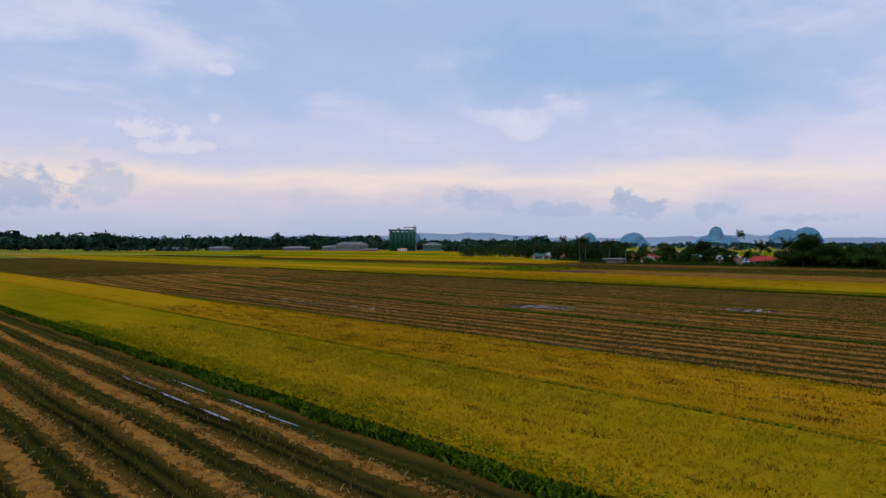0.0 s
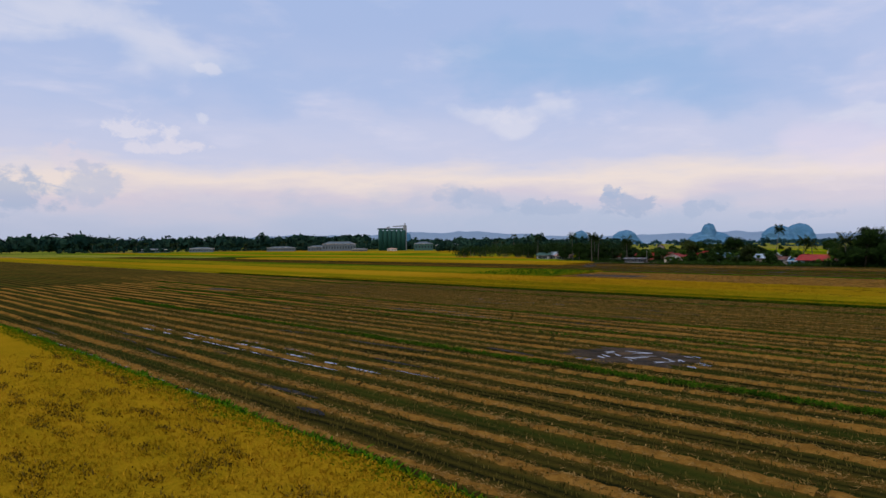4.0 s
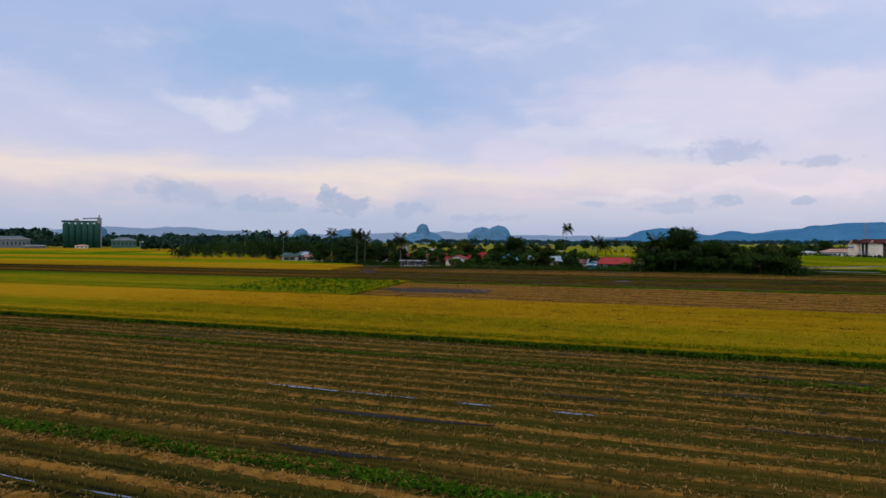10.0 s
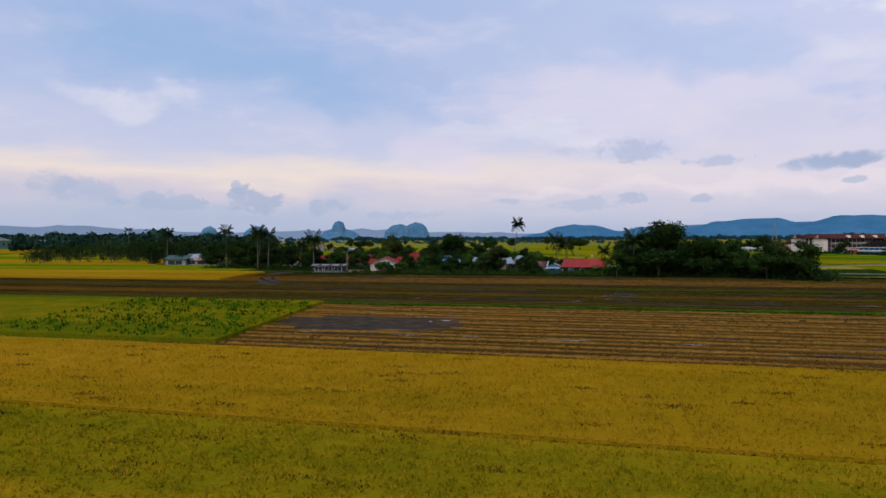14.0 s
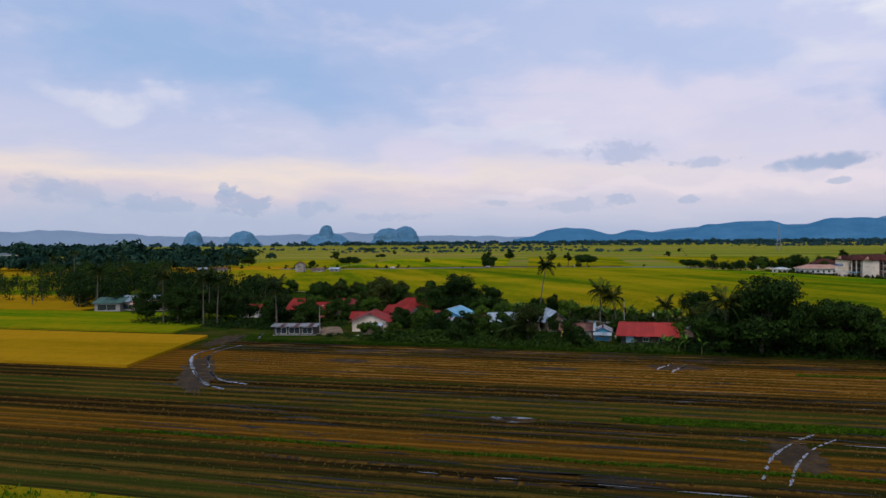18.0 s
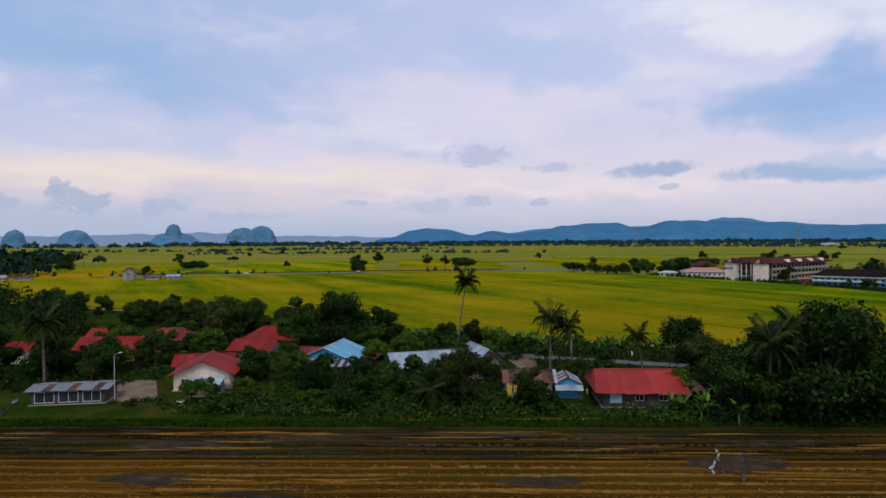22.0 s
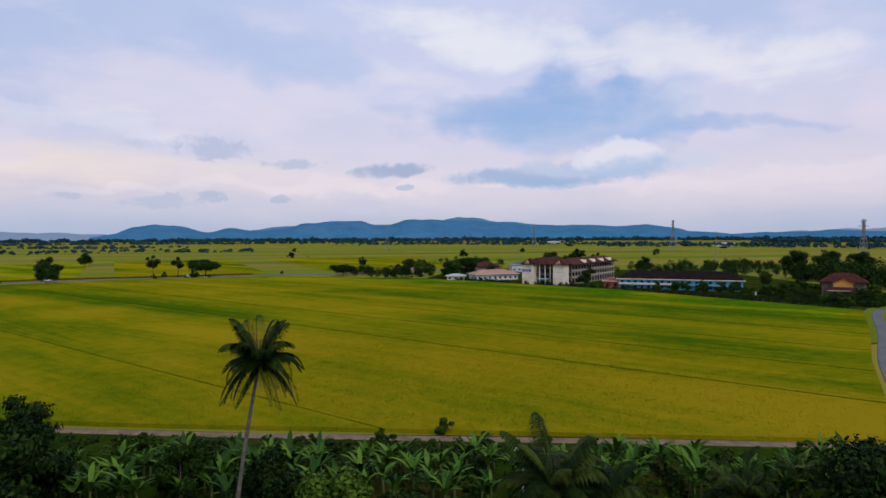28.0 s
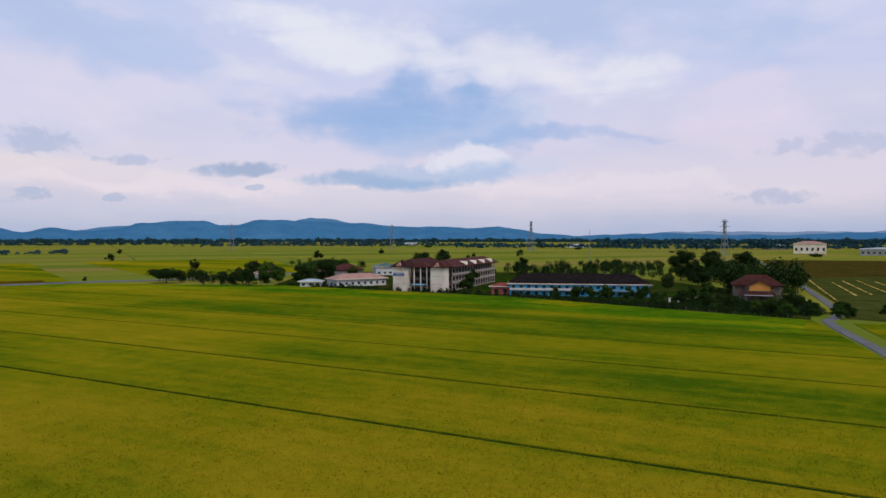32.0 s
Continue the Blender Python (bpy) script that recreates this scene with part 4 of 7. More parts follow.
# grass on the bunds
for s0, s1, a0, a1, count, h, mat, label in ((19.4, 20.8, -160, 60, 11000, 0.42, M_BUNDGRASS, "bright green grass along the rice edge"),
                                             (49.4, 51.4, -160, 60, 7000, 0.35, M_GRASSBLADE, "grass along the rice edge"),
                                             (35.6, 36.9, -120, 50, 5000, 0.55, M_EDGEGRASS, "dark grass on a low bund"),
                                             (78.2, 79.6, -200, 40, 9000, 0.22, M_THINGRASS, "green grass strip through the stubble"),
                                             (95.0, 95.9, -220, 40, 4500, 0.2, M_THINGRASS, "thin grass strip through the stubble"),
                                             (100.0, 101.0, -230, 60, 5000, 0.2, M_THINGRASS, "thin grass strip through the stubble"),
                                             (111.2, 112.6, -260, 60, 9000, 0.22, M_THINGRASS, "green grass strip through the stubble"),
                                             (141.0, 142.0, -260, 60, 5000, 0.2, M_THINGRASS, "thin grass strip through the stubble"),
                                             (170.5, 171.6, -240, 70, 5000, 0.5, M_DARKGRASS, "dark grass on a low bund in the rice"),
                                             (151.2, 152.9, -300, 90, 22000, 0.42, M_BUNDGRASS, "green grass along the rice edge"),
                                             (195.2, 196.0, -140, 90, 5000, 0.4, M_EDGEGRASS, "grass along the far rice edge"),
                                             (243.2, 244.8, -185, 110, 13000, 0.3, M_GRASSBLADE, "green grass on the bund between cut paddies"),
                                             (263.0, 264.0, -215, 60, 5000, 0.2, M_THINGRASS, "thin grass strip on the muddy paddy"),
                                             (280.0, 283.0, -150, 60, 12000, 0.22, M_THINGRASS, "thin grass strip on the muddy paddy"),
                                             (315.5, 317.0, -120, 60, 6000, 0.2, M_THINGRASS, "thin grass strip on the cut paddy"),
                                             (334, 337.5, -235, 90, 16000, 0.35, M_DARKGRASS, "rank grass along the village edge")):
    p = strip(a0, a1, s0, s1, count, rng)
    p += np.sin(p[:, :1] * 0.7) * 0.25 * np.array(N.xy)
    sheet("grass_strip", band(a0, a1, s0 + 0.15, s1 - 0.15), 0.055, M_GRASS if mat in (M_GRASSBLADE, M_THINGRASS) else M_DARKGRASS, "narrow earth bund under grass")
    blades("grass", np.c_[p, np.zeros(len(p))], h, 0.13, 0.3, 3, mat, label, "grass", rng)


# flattened brown patches in the ripe strips
for s0, s1, a0, a1, count, z, label in ((37.5, 49.5, -120, 30, 330, 0.64, "flattened brown clumps in ripe rice"), (22.0, 35.0, -100, 30, 45, 0.60, "flattened brown clumps in ripe rice"),
                                        (158.0, 199.0, -190, -60, 120, 0.64, "flattened brown clumps in the long rice strip")):
    a, s = rng.uniform(a0, a1, count), rng.uniform(s0, s1, count)
    a = np.repeat(a, 42) + rng.normal(0, 0.75, count * 42)
    s = np.repeat(s, 42) + rng.normal(0, 0.22, count * 42)
    p = a[:, None] * np.array(U.xy) + s[:, None] * np.array(N.xy)
    blades("lodged_rice", np.c_[p, np.full(len(p), z)], 0.17, 0.07, 0.16, 1, M_LODGED, label, "rice", rng)

# greener rice and weeds along the edges of the ripe strips
for s0, s1, a0, a1, count, z, label in ((152.9, 155.4, -230, 60, 22000, 0.58, "green fringe of the ripe rice"), (48.4, 50.0, -150, 50, 9000, 0.55, "green fringe of the ripe rice"), (20.9, 23.0, -110, 50, 9000, 0.5, "green fringe of the ripe rice")):
    a, q = rng.uniform(a0, a1, count), rng.random(count) ** 1.8
    p = a[:, None] * np.array(U.xy) + (s0 + (s1 - s0) * (q if s0 > 100 or s0 < 30 else 1 - q))[:, None] * np.array(N.xy)
    blades("rice_fringe", np.c_[p, np.full(count, z)], 0.2, 0.11, 0.2, 2, M_FRINGE, label, "rice", rng)
for wide, z, mat, label in ((30, 0.606, M_PADDYEDGE, "greening rice towards the school hedge"), (14, 0.612, M_PADDYGREEN, "green rice along the school hedge")):
    rim = [(518, 552), (513, 455), (478, 385), (461, 351), (411, 291), (399, 276.5)]
    slab("rice_edge", rim + [(x - wide * 0.88, y + wide * 0.42) for x, y in reversed(rim)], z, mat, label)


# ---------------------------------------------------------------- water
def pool(name, spots, label, z=0.062):
    """Standing water in ruts: flat tongues (x, y, length, width, degrees) with ragged edges."""
    sh = Shape()
    r = random.Random(len(spots) * 3 + int(spots[0][0]))
    for x, y, ln, wd, deg in spots:
        c, s = math.cos(radians(deg)), math.sin(radians(deg))
        k = 18
        rim = []
        for i in range(k):
            t = 2 * math.pi * i / k
            q = 0.65 + 0.5 * r.random()
            px, py = math.cos(t) * ln / 2 * q, math.sin(t) * wd / 2 * q
            rim.append((x + px * c - py * s, y + px * s + py * c, z))
        sh.add(rim + [(x, y, z)], [(i, (i + 1) % k, k) for i in range(k)])
    return tagged(hang(name, sh, M_WATER), label, "water", kind="structure")


r1 = random.Random(3)


def mud_patch(x, y, ln, wd, deg, z, label):
    """Churned mud with a ragged outline and lumps."""
    r = random.Random(int(x * 3 + y))
    c, s = math.cos(radians(deg)), math.sin(radians(deg))
    k, rows = 64, 5
    sh = Shape()
    grid = []
    rag = [0.72 + 0.45 * r.random() for _ in range(k)]
    for j in range(rows):
        f = 1 - j / rows
        row = []
        for i in range(k):
            t = 2 * math.pi * i / k
            q = rag[i] * f
            px, py = math.cos(t) * ln / 2 * q, math.sin(t) * wd / 2 * q
            row.append((x + px * c - py * s, y + px * s + py * c, z - 0.03 if j == 0 else z + r.uniform(-0.015, 0.05)))
        grid.append(row)
    for row in grid:
        sh.v += row
    for j in range(rows - 1):
        for i in range(k):
            a, b = j * k + i, j * k + (i + 1) % k
            sh.f.append((a, b, b + k, a + k))
    sh.f.append(tuple((rows - 1) * k + i for i in range(k)))
    return tagged(hang("mud_patch", sh, M_SOIL), label, "mud", kind="structure")


for (x, y, ln, wd, deg), label in zip(CHURNED, ("churned dark mud round a puddle", "churned mud in a rutted corner", "dark mud where a harvester turned", "churned mud where harvesters turned", "muddy turning ground beside the rice",
                                               "muddy track past the rice corner", "dark mud round a rut", "dark mud in a wheel rut") + ("dark churned mud among cut straw",) * 9):
    mud_patch(x, y, ln, wd, deg, 0.05, label)


def spots_in(x, y, ln, wd, deg, count, low, high, fat, turn):
    """Tongues of water strewn over an oval."""
    c, s, out = math.cos(radians(deg)), math.sin(radians(deg)), []
    for _ in range(count):
        t, q = r1.uniform(0, 6.283), math.sqrt(r1.random()) * 0.46
        px, py = math.cos(t) * ln * q, math.sin(t) * wd * q
        out.append((x + px * c - py * s, y + px * s + py * c, r1.uniform(low, high), r1.uniform(fat * 0.4, fat), deg + r1.uniform(-turn, turn)))
    return out


pool("puddle", spots_in(17.5, 118.6, 6.5, 8.5, UDEG, 15, 0.7, 2.0, 0.5, 70) + spots_in(22.5, 114.5, 5.5, 8, UDEG, 13, 0.7, 2.0, 0.5, 70), "shallow puddles in churned wheel tracks", 0.105)
pool("puddle", spots_in(49.2, 110.4, 3.2, 5.5, UDEG, 10, 0.6, 1.5, 0.55, 70) + spots_in(51.6, 107.4, 3.6, 5.5, UDEG, 12, 0.6, 1.6, 0.6, 70) + spots_in(53.6, 104.8, 2.6, 4, UDEG, 7, 0.6, 1.4, 0.5, 70), "shallow puddles in a rutted corner", 0.105)
pool("puddle", spots_in(80, 268, 22, 12, UDEG, 12, 0.6, 1.8, 0.4, 60), "puddles and ruts where harvesters turned", 0.105)
pool("puddle", spots_in(120, 300, 7, 3, UDEG, 6, 1.0, 2.4, 0.5, 20), "small puddles in a wheel rut", 0.105)
for s, a0, a1, wd in ((15.3, -68, -48, 0.4), (17.7, -64, -44, 0.35), (51.9, -150, -92, 0.3), (63.8, -142, -98, 0.7), (65.6, -144, -92, 1.0), (67.4, -120, -92, 0.7),
                      (100.9, -138, -110, 0.7), (103.2, -144, -112, 0.6), (105.8, -144, -120, 0.4), (126.5, -142, -116, 0.7)):
    spots, a = [], a0
    while a < a1:
        ln = r1.uniform(2.5, 8)
        q = U * (a + ln / 2) + N * (s + r1.uniform(-0.12, 0.12))
        spots.append((q.x, q.y, ln, wd * r1.uniform(0.3, 0.7), UDEG + r1.uniform(-2, 2)))
        a += ln + r1.uniform(-1.5, 3.5)
    pool("rut_water", spots, "water standing in a long wheel rut")
for line in ([(124, 400), (114.4, 388), (106.5, 382), (103.2, 377), (100.1, 367.8), (97.8, 358), (96.5, 349.3), (97.2, 343.6)],
             [(130, 402), (120.6, 388), (112, 383), (107.5, 378), (104.3, 370.7), (101.1, 360.5), (99.6, 351.3), (101.5, 344.8)]):
    pts, spots = curve(line, 9), []
    for (x0, y0), (x1, y1) in zip(pts, pts[1:]):
        d = Vector((x1 - x0, y1 - y0))
        if r1.random() < 0.86:
            spots.append(((x0 + x1) / 2 + r1.uniform(-0.12, 0.12), (y0 + y1) / 2, d.length * r1.uniform(1.3, 2.2), r1.uniform(0.45, 0.85), math.degrees(math.atan2(d.y, d.x))))
    pool("rut_water", spots, "water in a curved wheel rut", 0.105)
for y0 in (307.0, 304.0):
    pool("rut_water", [(163.6 + k * 1.5, y0 + 0.35 * k + 0.25 * math.sin(k * 1.4), 1.9, r1.uniform(0.3, 0.6), 16 + r1.uniform(-14, 14)) for k in range(6)], "water in a short pale rut", 0.105)
for line in ([(123.1, 268.7), (130.2, 271.1), (137.4, 272.0), (142.1, 271.8)], [(123.3, 266.2), (129.8, 268.3), (136.5, 269.5), (142.2, 269.3)]):
    pts, spots = curve(line, 7), []
    for (x0, y0), (x1, y1) in zip(pts, pts[1:]):
        d = Vector((x1 - x0, y1 - y0))
        if r1.random() < 0.75:
            spots.append(((x0 + x1) / 2, (y0 + y1) / 2, d.length * r1.uniform(1.2, 1.9), r1.uniform(0.25, 0.5), math.degrees(math.atan2(d.y, d.x))))
    pool("rut_water", spots, "water in a short curved rut", 0.105)
for s, a0, a1 in ((210, -170, -120), (214, -160, -130), (257, -170, -90), (275, -150, -60), (277.5, -130, -60), (293, -160, -70), (297, -120, -50), (326, -120, -60), (328.5, -90, -30)):
    spots, a = [], a0
    while a < a1:
        ln = r1.uniform(2, 7)
        q = U * a + N * (s + r1.uniform(-0.3, 0.3))
        spots.append((q.x, q.y, ln, r1.uniform(0.12, 0.34), UDEG + r1.uniform(-3, 3)))
        a += ln + r1.uniform(2, 9)
    pool("rut_water", spots, "water glinting in long muddy ruts", 0.068)

# wheel ruts pressed into the muddy paddies, and paler drifts of loose straw between them
for k, (s0, s1, a0, a1, count, mat, label) in enumerate(((245.5, 262, -190, -60, 60, M_RUT, "dark wheel ruts in olive stubble"), (264, 281, -210, -60, 70, M_RUT, "dark wheel ruts in wet stubble"), (281, 300, -225, -60, 60, M_RUT, "dark wheel ruts in muddy stubble"),
                                                         (303, 320, -225, -70, 26, M_RUT, "short dark ruts in cut straw"), (321, 335, -235, -70, 90, M_RUT, "black churned ruts along the village"), (247, 298, -215, -60, 60, M_STRAWDARK, "loose drifts of straw on mud"),
                                                         (302, 334, -230, -70, 60, M_STRAW, "loose drifts of orange straw"), (198, 242, -175, -70, 40, M_RUT, "short dark ruts among pale straw"), (53, 150, -190, -40, 80, M_RUT, "dark wet furrows in the broad paddy"))):
    sh = Shape()
    for _ in range(count):
        q, ln, wd, t = U * r1.uniform(a0, a1) + N * r1.uniform(s0, s1), r1.uniform(3, 15), r1.uniform(0.18, 0.5), radians(UDEG + r1.gauss(0, 2.5))
        c, d = Vector((math.cos(t), math.sin(t), 0)), Vector((-math.sin(t), math.cos(t), 0))
        n = max(4, int(ln / 0.9))
        bow = r1.uniform(-0.5, 0.5)
        rim = [q + c * ln * (i / n - 0.5) + d * (bow * math.sin(math.pi * i / n) + side * wd * r1.uniform(0.5, 1.0) * math.sin(math.pi * (0.08 + 0.84 * i / n))) + Vector((0, 0, 0.075 if mat is M_RUT else 0.085)) for i in range(n + 1) for side in (-1, 1)]
        sh.add(rim, [(2 * i, 2 * i + 2, 2 * i + 3, 2 * i + 1) for i in range(n)])
    tagged(hang("rut" if mat is M_RUT else "straw_drift", sh, mat), label, "mud" if mat is M_RUT else "straw", kind="stuff")

# ---------------------------------------------------------------- village ground, roads and tracks
VILLAGE = [(111.5, 418), (137.5, 374), (159.5, 346), (183.9, 316), (215.9, 275), (266.5, 240), (304.5, 262), (253, 300), (243, 338), (231, 385), (209.9, 488), (187.9, 600), (173.9, 652), (121.5, 640), (97.5, 560)]
sheet("village_ground", VILLAGE, 0.06, M_GRASS, "rough grass and bare earth round the houses", "ground")
sheet("verge", [(86, 372), (140, 371), (128, 420), (112, 446), (112, 530), (60, 560), (-140, 760), (-160, 700), (40, 440)], 0.012, M_GRASS, "dark rough grass between paddies and village", "ground")
ribbon("dirt_road", curve([(172, 655), (192, 580), (209.8, 489), (226.3, 402), (232.3, 375), (236.8, 356), (241.2, 338), (246.5, 316), (256.5, 290)]), 1.9, 0.10, M_DIRT, "narrow reddish dirt road along the rice", "road")
ribbon("village_road", curve([(185.9, 440), (198.9, 400), (209.4, 365), (216.9, 340), (221.4, 327), (235, 296), (251, 262)]), 3.6, 0.13, M_ASPHALT, "narrow grey paved road through the village", "road")
ribbon("farm_track", curve([(173.9, 652), (191.9, 705), (206.9, 745), (249, 832)]), 3.2, 0.10, M_DIRT, "pale dirt track past the rice", "road")
ribbon("main_road", curve([(100, 905), (254, 823), (350.5, 722), (445.7, 652), (525.7, 570), (565.7, 518.8), (645.7, 468.8)]), 6.0, 0.35, M_ASPHALT, "grey paved road on a low bank", "road")
ribbon("lane", curve([(246, 309), (262, 306), (303, 297), (345, 285), (380, 276.3), (397, 271.5), (404, 268.6), (409, 264.5), (429, 254), (497, 230.5), (534, 217.6), (600, 196), (700, 165), (900, 100)]), 2.5, 0.16, M_ASPHALT, "winding grey lane beside the paddy", "road")
sheet("yard", [(207.9, 364), (211.4, 357.5), (201.9, 351.5), (193.9, 349), (192.9, 351), (200.9, 355.5)], 0.09, M_DIRT, "bare trodden earth drive", "ground")
sheet("yard", [(135.5, 392), (143.5, 384), (151.5, 400), (143.5, 404)], 0.09, M_DIRT, "bare trodden yard", "ground")
SCHOOLYARD = [(510.7, 460.8), (475.7, 382.8), (457.7, 350.8), (413.7, 289.8), (399.7, 274.8), (475.7, 242.8), (645.7, 298.8), (645.7, 478.8)]
sheet("school_ground", SCHOOLYARD, 0.05, M_GRASS, "grass of the school grounds", "ground")
for poly, mat, label in (([(407, 262), (432, 250), (497, 228), (600, 193), (610, 140), (560, 60), (400, 120), (395, 190), (396, 250)], M_GRASSY, "dark grassy vegetable plot beside the lane"),
                         ([(601, 193), (700, 162), (900, 96), (880, -60), (640, 10), (561, 60), (611, 140)], M_STUBWIDE, "harvested paddy beyond the lane"),
                         ([(300, 292), (396, 266), (395.5, 250), (394.5, 190), (330, 210), (270, 270)], M_RICEGREEN, "green-gold rice across the lane"),
                         ([(475.7, 640), (535.7, 572), (760, 760), (695.7, 850)], M_RICEGREEN, "turning rice beyond the road"),
                         ([(334.5, 740), (460.7, 655), (645.7, 830), (540, 930)], M_PADDYEDGE, "green rice beyond the road"),
                         ([(254.5, 838), (329.5, 748), (530, 940), (430, 1010)], M_RICEGREEN, "turning rice strips beyond the road"),
                         ([(565.7, 538.8), (645.7, 478.8), (900, 600), (800, 740)], M_RICEGREEN, "turning rice beyond the road")):
    sheet("far_field", poly, 0.12, mat, label)
sheet("far_field", [(265, 832), (358, 735), (453, 664), (532, 582), (544, 593), (464, 676), (368, 748), (276, 844)], 0.14, M_STUBORANGE, "narrow cut paddy along the road")

# ---------------------------------------------------------------- hills and far woods


def hill(name, spine, mat, label, step=20, rough=0.25, seed=1):
    """A ridge: spine of (x, y, height, half depth)."""
    vs, fs = [], []
    pts = []
    for (x0, y0, h0, d0), (x1, y1, h1, d1) in zip(spine, spine[1:]):
        n = max(2, int(math.hypot(x1 - x0, y1 - y0) / step))
        for k in range(n):
            t = k / n
            e = t * t * (3 - 2 * t)
            pts.append((x0 + (x1 - x0) * t, y0 + (y1 - y0) * t, h0 + (h1 - h0) * e, d0 + (d1 - d0) * t))
    pts.append(spine[-1])
    rows = 13
    for i, (x, y, h, d) in enumerate(pts):
        a, b = pts[max(0, i - 1)], pts[min(len(pts) - 1, i + 1)]
        dx, dy = b[0] - a[0], b[1] - a[1]
        ln = math.hypot(dx, dy) or 1
        nx, ny = dy / ln, -dx / ln
        for k in range(rows):
            t = -1 + 2 * k / (rows - 1)
            px, py = x + nx * d * t, y + ny * d * t
            bumpy = noise.fractal((px * 0.006 + seed, py * 0.006, seed * 3.7), 1.0, 2.0, 5)
            prof = (1 - abs(t) ** 1.6)
            vs.append((px, py, max(-3, h * prof * (1 + rough * bumpy) + (6 * bumpy if prof > 0.1 else -2))))
    for i in range(len(pts) - 1):
        for k in range(rows - 1):
            q = i * rows + k
            fs.append((q, q + rows, q + rows + 1, q + 1))
    me = Shape().add(vs, fs).mesh(name, True)
    return tagged(hang(name, me, mat), label, "hill", kind="structure")


def bearing(az, dist, eye=(60, 250)):
    return eye[0] + dist * math.sin(radians(az)), eye[1] + dist * math.cos(radians(az))


def ridge(name, dist, rows, mat, label, depth=300, rough=0.12, seed=1, eye=(60, 250)):
    """A ridge by bearing (degrees) and height over the plain (degrees)."""
    hill(name, [(*bearing(a, dist, eye), dist * math.tan(radians(e)) + 20, depth) for a, e in rows], mat, label, 30, rough, seed)


def karst(az, dist, half, high, label, seed, eye=(60, 250), shape=1.0):
    """A steep limestone hill with cliffs and a wooded cap."""
    cx, cy = bearing(az, dist, eye)
    vs, fs, seg, rows = [], [], 48, 18
    w = dist * math.tan(radians(half))
    h = dist * math.tan(radians(high)) + 18
    for k in range(rows):
        t = k / (rows - 1)
        for i in range(seg):
            q = 2 * math.pi * i / seg
            b = noise.fractal((math.cos(q) * 1.3 + seed * 5, math.sin(q) * 1.3, t * 1.5 + seed), 1.0, 2.0, 5)
            rad = w * ((1 - t ** (3.4 * shape)) ** 0.5) * (1 + 0.22 * b) * (1.25 - 0.25 * min(1, t * 3))
            vs.append((cx + math.cos(q) * rad, cy + math.sin(q) * rad * 0.8, h * t * (1 + 0.10 * b) - 3 * (k == 0)))
    for k in range(rows - 1):
        for i in range(seg):
            a, b = k * seg + i, k * seg + (i + 1) % seg
            fs.append((a, b, b + seg, a + seg))
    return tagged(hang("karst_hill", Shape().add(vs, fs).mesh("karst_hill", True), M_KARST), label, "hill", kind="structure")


# limestone hills: M_KARST holds the blue of hazy air as rock colour
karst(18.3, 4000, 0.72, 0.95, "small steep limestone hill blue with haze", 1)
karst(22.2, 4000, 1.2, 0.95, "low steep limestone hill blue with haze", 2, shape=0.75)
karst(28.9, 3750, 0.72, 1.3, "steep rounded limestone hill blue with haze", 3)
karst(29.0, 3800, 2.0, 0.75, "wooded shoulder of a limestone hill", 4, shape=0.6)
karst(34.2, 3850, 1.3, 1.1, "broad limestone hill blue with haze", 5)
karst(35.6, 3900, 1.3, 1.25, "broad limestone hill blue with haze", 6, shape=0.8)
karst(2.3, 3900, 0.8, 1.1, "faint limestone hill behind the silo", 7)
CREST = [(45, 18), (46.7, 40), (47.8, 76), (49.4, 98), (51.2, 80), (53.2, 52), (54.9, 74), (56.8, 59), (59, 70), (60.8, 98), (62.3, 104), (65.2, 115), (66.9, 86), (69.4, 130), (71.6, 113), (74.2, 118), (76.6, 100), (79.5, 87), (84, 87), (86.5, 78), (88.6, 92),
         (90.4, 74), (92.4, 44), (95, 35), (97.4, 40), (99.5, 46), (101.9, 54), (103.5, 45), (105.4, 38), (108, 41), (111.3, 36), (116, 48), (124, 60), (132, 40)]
# range, further crest and faint hills: blue and paleness of haze come from base colour
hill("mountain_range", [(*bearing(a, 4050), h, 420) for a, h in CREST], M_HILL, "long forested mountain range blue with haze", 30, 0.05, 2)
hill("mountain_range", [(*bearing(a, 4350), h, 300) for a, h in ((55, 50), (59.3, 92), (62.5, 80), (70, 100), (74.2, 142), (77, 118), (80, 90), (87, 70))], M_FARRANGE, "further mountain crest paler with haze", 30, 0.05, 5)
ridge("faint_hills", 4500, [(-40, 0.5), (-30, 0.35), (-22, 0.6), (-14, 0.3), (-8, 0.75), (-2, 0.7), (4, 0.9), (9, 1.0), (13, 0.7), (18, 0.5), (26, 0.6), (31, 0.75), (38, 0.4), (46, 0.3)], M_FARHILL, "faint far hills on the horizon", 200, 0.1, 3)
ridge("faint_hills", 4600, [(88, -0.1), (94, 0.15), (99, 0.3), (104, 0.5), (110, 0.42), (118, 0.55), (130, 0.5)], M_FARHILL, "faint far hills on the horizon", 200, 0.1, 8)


def clumps(rng, spots, size, leaves, leaf):
    """Loose crowns of leaf cards on spots (x, y, radius, height)."""
    out = []
    for x, y, r, h in spots:
        n = max(12, int(leaves * size))
        d = rng.normal(0, 1, (n, 3))
        d /= np.linalg.norm(d, axis=1)[:, None]
        d[:, 2] = np.abs(d[:, 2]) * 0.9 + rng.uniform(-0.5, 0.1, n)
        rad = rng.uniform(0.6, 1.05, (n, 1))
        p = d * rad * np.array([r, r, h * 0.5]) + np.array([x, y, h * 0.5])
        p[:, 2] = np.maximum(p[:, 2], 0.3)
        out.append(cards(rng, p, d, leaf * r))
    return np.concatenate(out)


